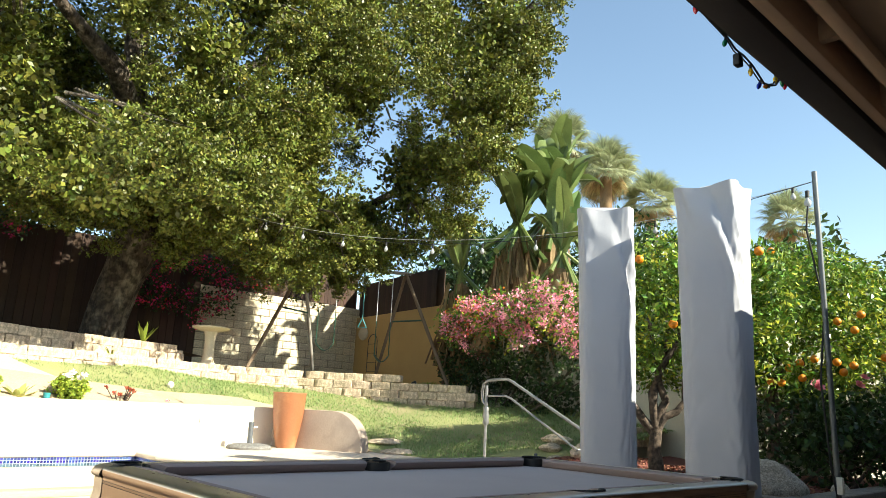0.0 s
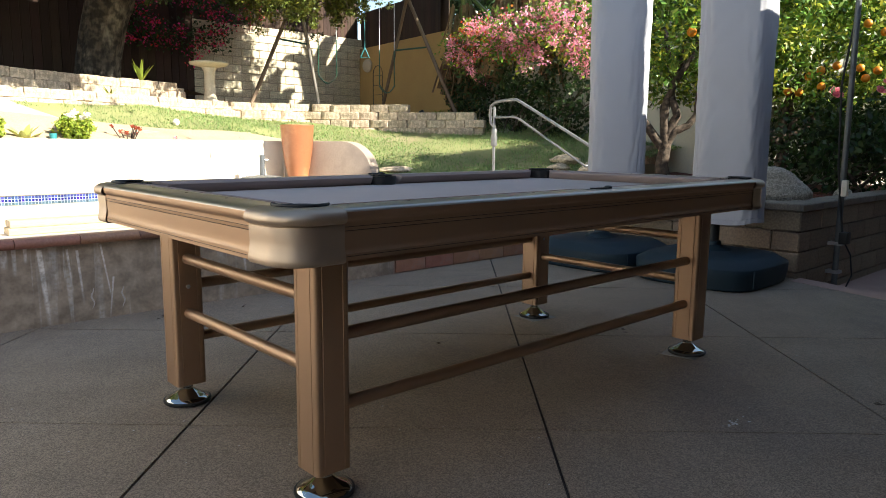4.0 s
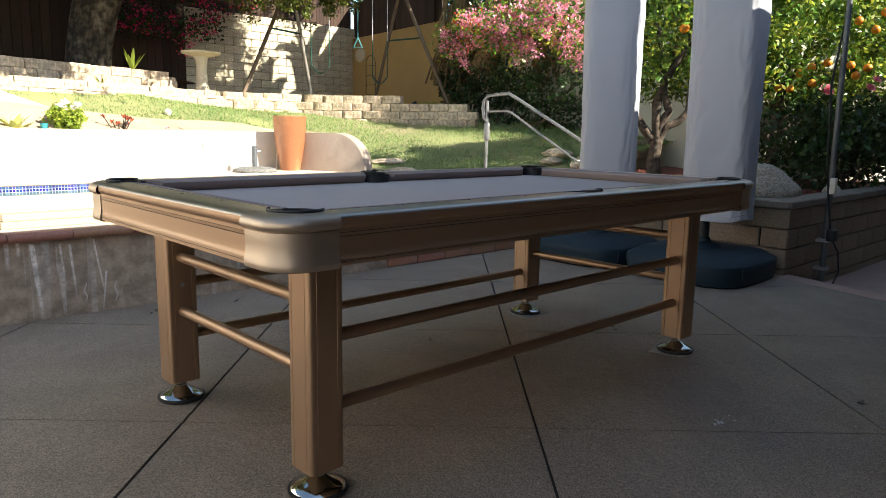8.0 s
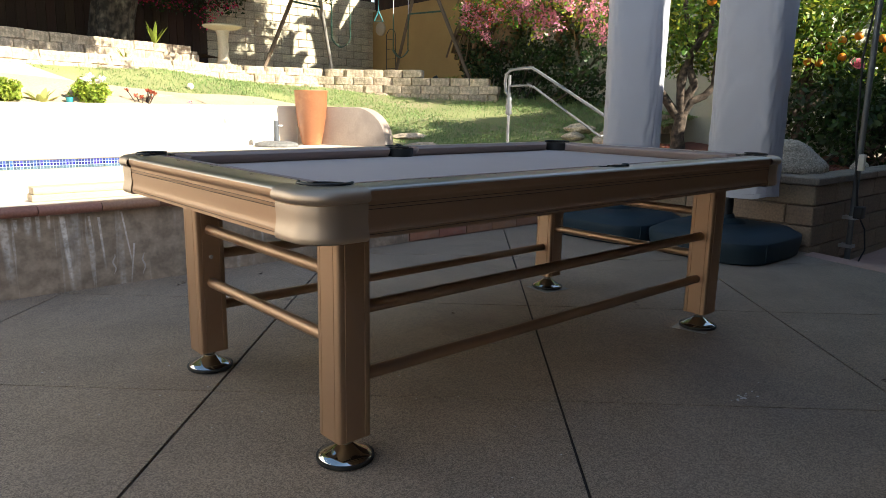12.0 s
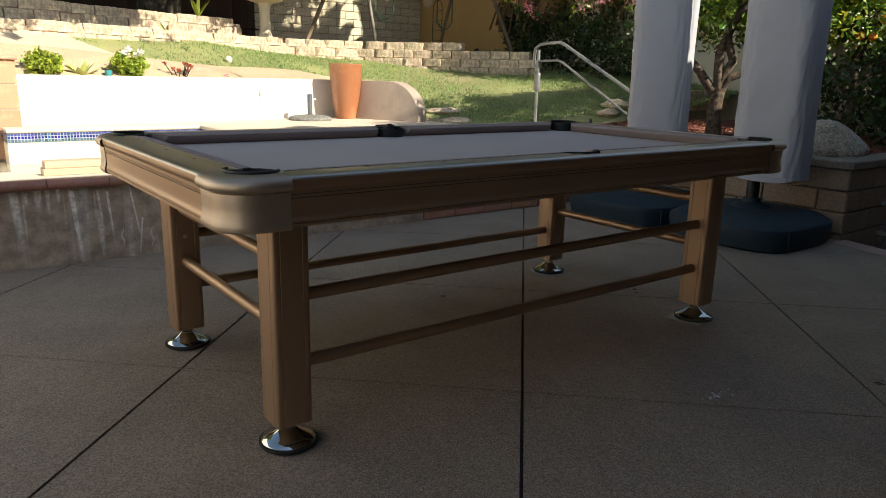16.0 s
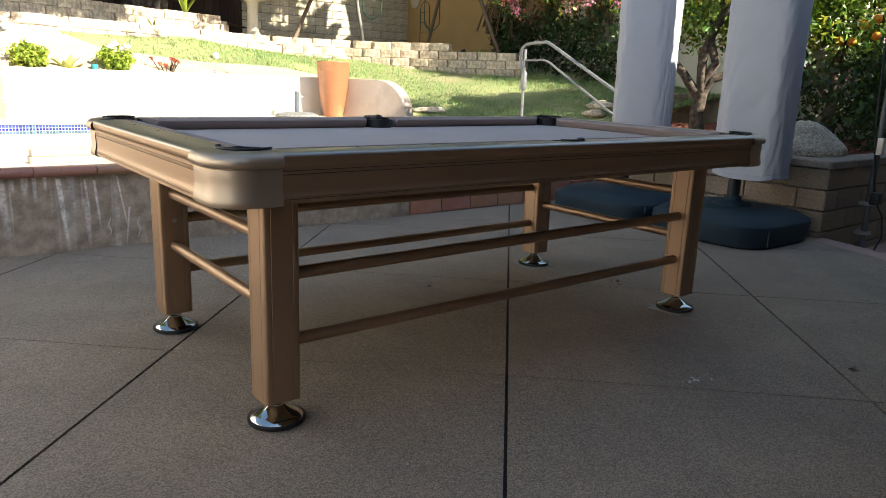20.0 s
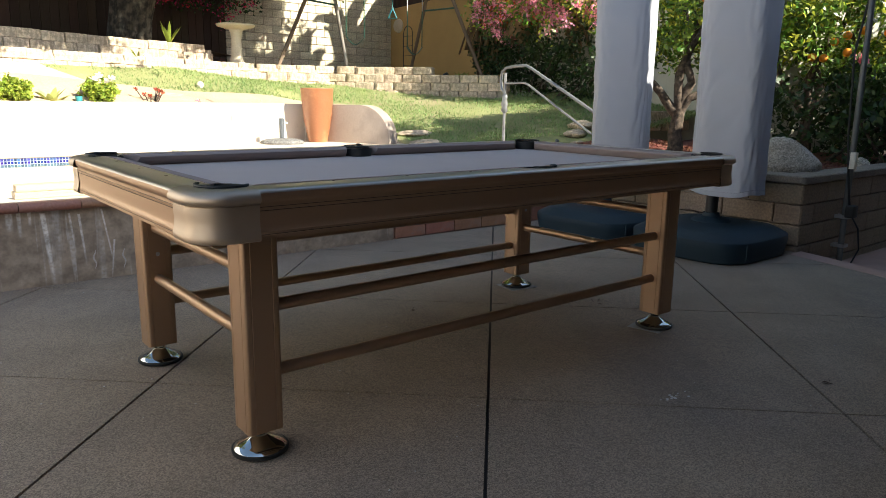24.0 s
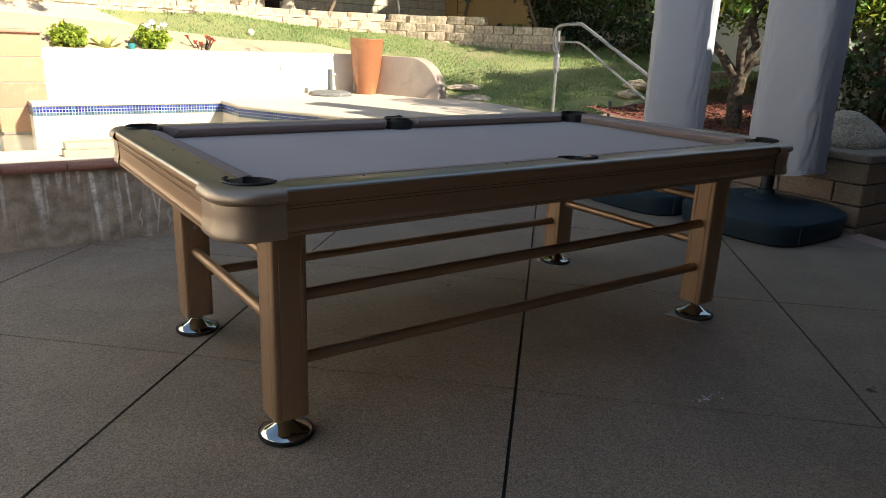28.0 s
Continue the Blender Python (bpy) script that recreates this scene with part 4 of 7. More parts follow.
# cross-section: outward offset and height, from the inner top edge round to the inner bottom edge
SKIN = [(-0.05, 0.0), (-0.020, -0.0004), (-0.009, -0.0022), (-0.0035, -0.0055), (-0.001, -0.0105), (-0.0005, -0.018), (-0.0015, -0.0265), (-0.0035, -0.0300), (-0.0062, -0.0325),
        (-0.007, -0.036), (-0.007, -0.044), (-0.0095, -0.0452), (-0.007, -0.0464), (-0.008, -0.0530), (-0.0105, -0.0544), (-0.008, -0.0558), (-0.009, -0.08),
        (-0.010, -0.095), (-0.008, -0.106), (-0.006, -0.108), (-0.006, -0.1138), (-0.0085, -0.1151), (-0.006, -0.1164), (-0.006, -0.1245), (-0.02, -0.127), (-0.06, -0.127)]
CAST = [(-0.05, 0.0015), (-0.026, 0.001), (-0.010, -0.002), (0.000, -0.008), (0.0055, -0.016), (0.007, -0.024), (0.0045, -0.0315), (-0.001, -0.0355), (-0.0075, -0.037),
        (-0.0080, -0.0385), (-0.0062, -0.0400), (-0.0058, -0.050), (-0.0062, -0.062), (-0.0072, -0.074), (-0.0068, -0.088), (-0.0045, -0.103), (-0.0020, -0.113), (-0.0015, -0.122), (-0.004, -0.1285), (-0.012, -0.132), (-0.05, -0.132)]
for name, sx, sy, run in (("long_rail", 0, -1, HX), ("long_rail", 0, 1, HX), ("end_rail", -1, 0, HY), ("end_rail", 1, 0, HY)):
    along_x = sx == 0
    a, b = (-(run - CS), run - CS)
    rings = []
    for s in (a, b):
        rings.append([((s, sy * (HY + o), TOP + z) if along_x else (sx * (HX + o), s, TOP + z)) for o, z in SKIN])
    rail = part(name, Mesh().loft([q[4:] for q in rings], False), BRONZE, table, smooth=True)
    part("nosing", Mesh().loft([q[:5] for q in rings], False), SATIN, rail, "satin rounded rail edge", smooth=True)
    for g in (-0.0452, -0.0544, -0.1151):
        o = -0.0085 if g > -0.1 else -0.0075
        if along_x:
            gm = Mesh().box((a, sy * (HY + o) - 0.0009, TOP + g - 0.0007), (b, sy * (HY + o) + 0.0009, TOP + g + 0.0007))
        else:
            gm = Mesh().box((sx * (HX + o) - 0.0009, a, TOP + g - 0.0007), (sx * (HX + o) + 0.0009, b, TOP + g + 0.0007))
        part("groove", gm, BRONZE_DARK, rail)
    # flat rail top as far as the cushion
    inner = (NY + 0.052) if along_x else (NX + 0.052)
    half = HY if along_x else HX
    if along_x:
        for c0, c1 in ((a, -0.068), (0.068, b)):
            part("rail_top", Mesh().box((c0, min(sy * inner, sy * (half - 0.048)), TOP - 0.02), (c1, max(sy * inner, sy * (half - 0.048)), TOP)), SATIN, table)
        part("rail_top", Mesh().box((-0.068, min(sy * (NY + 0.085), sy * (half - 0.048)), TOP - 0.02), (0.068, max(sy * (NY + 0.085), sy * (half - 0.048)), TOP)), SATIN, table)
        for k in (0.25, 0.5, 0.75):
            for q in (-1, 1):
                part("sight", Mesh().lathe([(0.0045, 0), (0.0045, 0.0008)], 10, (q * (0.07 + k * (b - 0.07)), sy * (HY - 0.075), TOP)), BRONZE_DARK, table)
    else:
        part("rail_top", Mesh().box((min(sx * inner, sx * (half - 0.048)), a, TOP - 0.02), (max(sx * inner, sx * (half - 0.048)), b, TOP)), SATIN, table)
        for k in (-0.5, 0, 0.5):
            part("sight", Mesh().lathe([(0.0045, 0), (0.0045, 0.0008)], 10, (sx * (HX - 0.075), k * b, TOP)), BRONZE_DARK, table)
POCKET = (HX - 0.115, HY - 0.115)
PR = 0.062
for qx in (-1, 1):
    for qy in (-1, 1):
        path = [(HX - CS, HY, 0, 1), (HX - CS * 0.75, HY, 0, 1)] + [(HX - CR + CR * math.sin(radians(t)), HY - CR + CR * math.cos(radians(t)), math.sin(radians(t)), math.cos(radians(t)))
                for t in range(0, 91, 9)] + [(HX, HY - CS * 0.75, 1, 0), (HX, HY - CS, 1, 0)]
        rings = [[(qx * (x + nx * o), qy * (y + ny * o), TOP + z) for o, z in CAST] for x, y, nx, ny in path]
        cast = part("corner_casting", Mesh().loft(rings, False), CASTING, table, "satin rounded corner casting", smooth=True)
        # top plate from the outer edge to the pocket mouth
        n = len(path)
        rim = []
        for i in range(n):
            t = radians(-50 + 190 * i / (n - 1))
            rim.append((POCKET[0] + PR * math.sin(t), POCKET[1] + PR * math.cos(t)))
        outer_e = [(x - nx * 0.048, y - ny * 0.048) for x, y, nx, ny in path]
        plate = Mesh()
        plate.add([(qx * x, qy * y, TOP + 0.0015) for x, y in outer_e] + [(qx * x, qy * y, TOP + 0.0015) for x, y in rim], [(i, i + 1, n + i + 1, n + i) for i in range(n - 1)])
        part("plate", plate, SATIN, cast)
        cup = Mesh()
        cup.lathe([(PR + 0.002, 0.003), (PR + 0.001, -0.01), (PR - 0.004, -0.06), (PR - 0.01, -0.12), (0.001, -0.125)], 24, (qx * POCKET[0], qy * POCKET[1], TOP - 0.004), False)
        part("pocket", cup, RUBBER, table, "black rubber corner pocket", smooth=True)
        arc = Mesh()
        pts = [(qx * (POCKET[0] + (PR + 0.004) * math.sin(t)), qy * (POCKET[1] + (PR + 0.004) * math.cos(t)), TOP + 0.0045) for t in [radians(-52 + 194 * i / 14) for i in range(15)]]
        arc.tube(pts, [0.003] + [0.0042] * 13 + [0.003], 8)
        part("pocket_rim", arc, RUBBER, table, smooth=True)
for sy in (-1, 1):
    cy = sy * (NY + 0.045)
    part("pocket", Mesh().lathe([(0.066, 0.0), (0.064, -0.05), (0.055, -0.11), (0.001, -0.115)], 24, (0, cy, TOP - 0.007), False), RUBBER, table, "black rubber side pocket", smooth=True)
    arc = Mesh().tube([(0.066 * math.sin(t), cy + sy * 0.045 * math.cos(t), TOP - 0.005) for t in [radians(-80 + 160 * i / 10) for i in range(11)]], 0.0045, 8)
    part("pocket_rim", arc, RUBBER, table, smooth=True)
    lip = Mesh().loft([[(0.052 * math.sin(t), cy + sy * (0.03 + w * math.cos(t)), TOP + h) for t in [radians(-75 + 150 * i / 12) for i in range(13)]] for w, h in ((0.022, 0.001), (0.024, 0.006), (0.034, 0.006), (0.036, 0.001))], False)
    part("pocket_lip", lip, RUBBER, table, "black rubber lip of the side pocket", smooth=True)
    part("knob", Mesh().lathe([(0.013, 0.001), (0.013, 0.007), (0.009, 0.010), (0.001, 0.011)], 16, (0.034, cy + sy * 0.05, TOP)), RUBBER, table, smooth=True)
part("bed", Mesh().box((-NX - 0.06, -NY - 0.06, BED - 0.03), (NX + 0.06, NY + 0.06, BED)), FELT, table, "taupe felt playing surface")
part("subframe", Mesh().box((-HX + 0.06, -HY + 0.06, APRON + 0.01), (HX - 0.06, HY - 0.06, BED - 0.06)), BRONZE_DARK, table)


def cushion(s0, s1, m0, m1, fixed, sgn, along_x):
    """A felt cushion with mitred ends, its nose towards the bed."""
    rings = []
    for s, mit in ((s0, m0), (s1, m1)):
        prof = [(0.054, 0.001), (0.02, -0.001), (0.004, -0.005), (0.0, -0.009), (0.006, -0.022), (0.03, -0.043), (0.054, -0.043)]
        ring = []
        for o, z in prof:
            e = s + mit * (0.054 - o) / 0.054 * 0.05
            c = sgn * (fixed + o)
            ring.append((e, c, TOP + z) if along_x else (c, e, TOP + z))
        rings.append(ring)
    return Mesh().loft(rings, True, True)


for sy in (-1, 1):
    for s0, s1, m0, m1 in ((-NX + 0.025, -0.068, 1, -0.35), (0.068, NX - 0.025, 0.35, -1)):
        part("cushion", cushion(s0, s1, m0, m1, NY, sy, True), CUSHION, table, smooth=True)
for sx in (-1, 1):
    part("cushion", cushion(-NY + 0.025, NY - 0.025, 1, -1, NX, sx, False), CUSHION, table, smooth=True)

LW = 0.108
LX, LY = 0.9875, 0.459


def leg_profile():
    """Outline of the extruded leg, with shallow grooves beside each rounded corner."""
    h, r, g, gd = LW / 2, 0.012, 0.022, 0.0022
    side = [(-h + r, -h), (-h + g - 0.0016, -h), (-h + g, -h + gd), (-h + g + 0.0016, -h), (h - g - 0.0016, -h), (h - g, -h + gd), (h - g + 0.0016, -h), (h - r, -h)]
    side += [(h - r + r * math.sin(radians(a)), -h + r - r * math.cos(radians(a))) for a in (18, 36, 54, 72)]
    out = []
    for k in range(4):
        c, s = math.cos(k * math.pi / 2), math.sin(k * math.pi / 2)
        out += [(x * c - y * s, x * s + y * c) for x, y in side]
    return out


leg_me = Mesh().prism(leg_profile(), 0.076, APRON + 0.03).data("leg", BRONZE, True)
cone_me = Mesh().lathe([(0.079, 0.010), (0.076, 0.016), (0.06, 0.024), (0.042, 0.034), (0.026, 0.045), (0.021, 0.049), (0.021, 0.053), (0.012, 0.054), (0.012, 0.08)], 40).data("foot", CHROME, True)
ring_me = Mesh().lathe([(0.070, 0.0), (0.082, 0.001), (0.084, 0.006), (0.083, 0.012), (0.078, 0.0135)], 40).data("rubber_ring", RUBBER, True)
nut_me = Mesh().lathe([(0.018, 0.055), (0.018, 0.068)], 6).data("nut", CHROME)
shim_me = Mesh().box((-0.085, -0.08, 0.0005), (0.09, 0.075, 0.0022)).data("shim", BULBGLASS)
for qx in (-1, 1):
    for qy in (-1, 1):
        x, y = qx * LX, qy * LY
        leg = part("leg", leg_me, None, table, m=pose(x + 1.023 - TCX, y + 0.496 - TCY, 0))
        foot = part("foot", cone_me, None, table, "chrome levelling foot", m=pose(x + 1.023 - TCX, y + 0.496 - TCY, 0.0025))
        part("rubber_ring", ring_me, None, foot, "black rubber ring")
        part("nut", nut_me, None, foot)
OX, OY = 1.023 - TCX, 0.496 - TCY
for qy in (-1, 1):
    for z in (0.438, 0.240):
        part("stretcher", Mesh().tube([(OX - LX + 0.05, OY + qy * LY, z), (OX + LX - 0.05, OY + qy * LY, z)], 0.019, 20), BRONZE, table, smooth=True)
for qx in (-1, 1):
    for z in (0.541, 0.343):
        part("stretcher", Mesh().tube([(OX + qx * LX, OY - LY + 0.05, z), (OX + qx * LX, OY + LY - 0.05, z)], 0.019, 20), BRONZE, table, smooth=True)
for qx in (-1, 1):
    part("leg_screw", Mesh().lathe([(0.008, 0), (0.007, 0.002), (0.003, 0.0025)], 12).data("leg_screw", GALV, True), None, table, m=pose(OX - LX + 0.0, OY + LY - LW / 2 - 0.001, 0.440, 90) if qx < 0 else pose(OX + LX, OY + LY - LW / 2 - 0.001, 0.440, 90))
shim = tagged(part("plastic_shim", shim_me, None, m=pose(2.0, 0.05, 0, 0, 0, 12)), "thin clear plastic sheet under a table foot", "shim")
copy_thing(shim, pose(2.0, 0.942, 0, 0, 0, -8))

spot = Mesh()
rs0 = np.random.default_rng(3)
for k in range(16):
    q = rs0.normal(size=2) * (0.022, 0.012)
    n = 6
    r = rs0.uniform(0.003, 0.009)
    spot.add([(1.369 + q[0] + r * math.cos(t), -0.493 + q[1] + r * math.sin(t) * 0.6, 0.0012) for t in [2 * math.pi * i / n for i in range(n)]], [tuple(range(n))])
tagged(part("plaster_smudge", spot, SPECK), "small white plaster smudge on the concrete", "smudge", kind="stuff")
crumbs = Mesh()
for k in range(90):
    q = rs0.uniform((-0.5, -1.0), (2.6, 2.3))
    r = rs0.uniform(0.0015, 0.0045)
    crumbs.add([(q[0] + r * math.cos(t), q[1] + r * 0.7 * math.sin(t), 0.001) for t in [2 * math.pi * i / 5 for i in range(5)]] + [(q[0], q[1], 0.001 + r * 0.6)], [(i, (i + 1) % 5, 5) for i in range(5)])
tagged(part("floor_crumbs", crumbs, SPECK), "pale grit crumbs scattered on the concrete", "grit", kind="stuff")
for k, (x, y) in enumerate(((0.43, 2.24), (1.25, 0.92), (1.95, -0.75), (2.1, 0.45), (0.9, 2.2))):
    lf = Mesh()
    rs1 = np.random.default_rng(k + 60)
    for q in range(5):
        c = rs1.normal(size=2) * 0.018
        a = rs1.uniform(0, 6)
        lf.add([(c[0] - 0.014 * math.cos(a), c[1] - 0.014 * math.sin(a), 0.002), (c[0] + 0.004 * math.sin(a), c[1] - 0.004 * math.cos(a), 0.006), (c[0] + 0.014 * math.cos(a), c[1] + 0.014 * math.sin(a), 0.003), (c[0] - 0.004 * math.sin(a), c[1] + 0.004 * math.cos(a), 0.005)], [(0, 1, 2, 3)])
    tagged(part("dry_leaf_litter", lf, BRONZE_DARK, m=pose(x, y, 0.0005)), "few dark dry leaf crumbs on the patio", "leaf litter", "leaf litter on the patio")

# ---- covered umbrellas ----


def umbrella(at, turn, hem, top, seed, wx, wy, off, lean, grow):
    u = thing("covered_umbrella", at, "closed patio umbrella in a white fabric cover on a plastic base", "umbrella", "covered umbrellas", turn)
    part("pole", Mesh().tube([(0, 0, 0.22), (0, 0, hem + 0.5)], 0.042, 20), DARKMETAL, u, smooth=True)
    rings = []
    nz, na = 110, 120
    for j in range(nz + 1):
        s = j / nz
        z = hem + (top - hem) * s
        pinch = 1.0 + grow * s + 0.012 * math.sin(5 * s + seed)
        ring = []
        for k in range(na):
            a = 2 * math.pi * k / na
            c, si = math.cos(a), math.sin(a)
            ex = 0.55
            x = math.copysign(abs(c) ** ex, c) * wx * pinch
            y = math.copysign(abs(si) ** ex, si) * wy * pinch
            flare = max(0, (s - 0.94) / 0.06) * 2 * abs(c * si)
            x, y = x * (1 + 0.10 * flare), y * (1 + 0.10 * flare)
            fold = 0.005 * math.sin(3 * a + seed + 2.2 * s) + 0.0022 * math.sin(7 * a - 3 * s + seed)
            ridge = 0.6 + 0.5 * noise.noise((1.5 * c + seed, 1.5 * si, 2.6 * z + 1.5 * c))
            crumple = 0.022 * (ridge - 0.6) * (0.35 + 1.4 * max(0, s - 0.55)) + 0.005 * noise.noise((6 * c + seed, 6 * si, 9 * z)) - 0.010 * max(0.0, 0.35 - abs(noise.noise((2.6 * c + seed, 2.6 * si + 1.3 * z, 3.4 * z - 2.2 * c)) * 2.2)) * (1.0 - 0.5 * s)
            hung = 0.0
            for a0, tw, dep, wid in ((2.75, 3.7, 0.020, 0.20), (3.15, 3.3, -0.016, 0.22), (3.75, 3.0, 0.012, 0.16), (2.5, 1.0, 0.008, 0.2), (4.9, 0.8, 0.010, 0.25)):
                e = (a - a0 - tw * (1 - s)) / wid
                hung += dep * math.exp(-abs(e) ** 1.5) * min(1.0, max(0.0, (s - 0.52) / 0.25))
            pucker = 0.006 * math.sin(46 * z + 7 * a + 3 * noise.noise((2 * c, 2 * si, 3 * z))) * math.exp(-((a - 4.5) / 0.45) ** 2) * math.exp(-((s - 0.8) / 0.12) ** 2)
            hung += pucker
            f = 1 + (fold + crumple + hung) / 0.2
            lip = 0.012 * math.sin(3 * a + seed) if j == 0 else 0
            peak = 0.022 * flare + 0.02 * max(0, (s - 0.9) / 0.1) * c
            ring.append((x * f + off[0] + lean[0] * (1 - s), y * f + off[1] + lean[1] * (1 - s), z + lip + peak))
        rings.append(ring)
    m = Mesh().loft(rings, True, False)
    m.f.append(tuple(range(nz * na, (nz + 1) * na)))
    cov = part("cover", m, COVER, u, "white fabric cover", smooth=True)
    part("hem", Mesh().loft([[(p[0] * 1.0, p[1], p[2] + dz) for p in [((q[0] - off[0] - lean[0]) * k + off[0] + lean[0], (q[1] - off[1] - lean[1]) * k + off[1] + lean[1], q[2]) for q in rings[0]]] for k, dz in ((1.0, -0.002), (1.012, 0.0), (1.012, 0.03), (1.0, 0.032))], True, False), COVER, cov, "stitched hem", smooth=True)
    part("seam", Mesh().tube([(r[110][0] + 0.001, r[110][1] - 0.001, r[110][2]) for r in rings[::3]], 0.004, 6), COVER, cov, smooth=True)
    base = Mesh()
    prof = [(0.93, 0.0), (0.965, 0.012), (1.0, 0.10), (1.0, 0.142), (0.99, 0.150), (0.83, 0.192), (0.81, 0.197), (0.5, 0.212), (0.22, 0.218)]
    rings = []
    for r, z in prof:
        ring = []
        for k in range(96):
            a = 2 * math.pi * k / 96
            c, si = math.cos(a), math.sin(a)
            # square with cut corners, its edges eased
            reach = ((max(abs(c), abs(si)) / 0.445) ** 14 + ((abs(c) + abs(si)) / 0.76) ** 14) ** (-1 / 14)
            ring.append((c * reach * r, si * reach * r, z))
        rings.append(ring)
    base.loft(rings, True, True)
    bs = part("base", base, BASEPLASTIC, u, "slate-blue weighted plastic base", smooth=True)
    part("collar", Mesh().lathe([(0.135, 0.206), (0.135, 0.218), (0.12, 0.232), (0.075, 0.24), (0.06, 0.25), (0.055, 0.275), (0.043, 0.277)], 32), BASEPLASTIC, bs, smooth=True)
    part("seam_line", Mesh().box((-0.3, -0.447, 0.03), (-0.296, -0.440, 0.14)), BASEPLASTIC, bs)
    return u


UMB_R = umbrella((3.85, 0.855, 0), 8, 0.42, 2.76, 1.3, 0.200, 0.222, (0.011, -0.074), (0.045, -0.007), 0.06)
UMB_L = umbrella((3.82, 1.78, 0), 32, 0.41, 2.745, 4.4, 0.160, 0.220, (-0.019, -0.068), (0.020, -0.028), 0.0)
for u, turn in ((UMB_R, 8), (UMB_L, 32)):
    b = [c for c in u.children if c.name.startswith("base")][0]
    b.rotation_euler = (0, 0, radians(-turn))

# ---- clay pot ----
pot = thing("clay_pot", (3.63, 6.14, DECK_Z), "tall glazed orange-brown clay pot with soil", "pot")
part("body", Mesh().lathe([(0.112, 0.0), (0.12, 0.02), (0.152, 0.18), (0.18, 0.36), (0.196, 0.54), (0.20, 0.635), (0.204, 0.65), (0.198, 0.66), (0.190, 0.655), (0.184, 0.60)], 48), CLAY, pot, smooth=True)
part("soil", Mesh().lathe([(0.183, 0.595), (0.1, 0.61), (0.001, 0.615)], 32), SOIL, pot)

# ---- small umbrella stand ----
st = thing("umbrella_stand", (3.07, 6.0, DECK_Z), "grey stone umbrella stand with a short steel tube", "umbrella stand")
part("plate", Mesh().lathe([(0.25, 0.0), (0.255, 0.02), (0.24, 0.04), (0.18, 0.055), (0.06, 0.065)], 36), STANDSTONE, st, smooth=True)
part("tube", Mesh().tube([(0, 0, 0.05), (0, 0, 0.30)], 0.03, 18), STANDSTEEL, st, smooth=True)
part("knob", Mesh().tube([(0.03, 0, 0.24), (0.075, 0, 0.24)], 0.01, 8), GALV, st)

# ---- handrail ----
hr = thing("handrail", (4.0, 0, 0), "silver painted tubular handrail beside the steps", "handrail")
part("post", Mesh().tube([(0, 3.17, DECK_Z), (0, 3.17, 1.29)], 0.014, 14), RAILPAINT, hr, smooth=True)
part("collar", Mesh().lathe([(0.022, 0), (0.032, 0.02), (0.026, 0.05), (0.034, 0.08), (0.024, 0.12), (0.03, 0.15), (0.021, 0.17)], 16, (0, 3.17, 0.92)), RAILPAINT, hr, smooth=True)
bend = [(0, 3.17, 1.10), (0, 3.215, 1.14), (0, 3.23, 1.22), (0, 3.215, 1.30), (0, 3.16, 1.335), (0, 3.05, 1.345), (0, 2.90, 1.35), (0, 2.84, 1.325), (0, 2.2, 1.005), (0, 2.05, 0.93)]
part("top_rail", Mesh().tube(bend, 0.0140, 14), RAILPAINT, hr, smooth=True)
part("lower_rail", Mesh().tube([(0, 3.17, 1.19), (0, 2.93, 1.195), (0, 2.86, 1.175), (0, 2.1, 0.765)], 0.010, 12), RAILPAINT, hr, smooth=True)
part("bracket", Mesh().tube([(0, 2.05, 0.93), (0.05, 2.04, 0.89), (0.2, 2.04, 0.80), (0.36, 2.06, 0.66), (0.4, 2.08, 0.50)], 0.014, 12), RAILPAINT, hr, smooth=True)
part("bracket", Mesh().tube([(0, 2.1, 0.765), (0.1, 2.08, 0.78), (0.24, 2.05, 0.775)], 0.010, 10), RAILPAINT, hr, smooth=True)

# ---- steel pole with cable ----
mp_ = thing("steel_pole", (4.9, 0.37, 0), "tall galvanised steel pole holding string lights", "pole")
part("tube", Mesh().tube([(0, 0, -0.165), (-0.05, 0, 3.1)], 0.021, 16), POLESTEEL, mp_, smooth=True)
part("clamp", Mesh().box((-0.04, -0.035, 0.2), (0.04, 0.06, 0.225)), GALV, mp_)
part("clamp", Mesh().box((-0.04, -0.035, -0.02), (0.04, 0.06, 0.005)), GALV, mp_)

# ---- oak ----
oak = thing("oak_tree", (2.65, 10.3, 1.6), "large old oak with a thick leaning trunk and dense crown", "tree")
OB = Vector((2.65, 10.3, 1.6))


def limb(pts, radii, name="limb", mat=BARK, parent=oak, base=OB, seg=14):
    pts = [Vector(p) - base for p in pts]
    fine, rad = [], []
    for i in range(len(pts) - 1):
        for k in range(6):
            s = k / 6
            w = Vector((noise.noise((i + s, 1.7, pts[i].x)), noise.noise((i + s, 5.1, pts[i].y)), 0)) * radii[i] * 0.35
            fine.append(pts[i].lerp(pts[i + 1], s) + w)
            rad.append(radii[i] + (radii[i + 1] - radii[i]) * s)
    fine.append(pts[-1])
    rad.append(radii[-1])
    return part(name, Mesh().tube(fine, rad, seg), mat, parent, smooth=True)


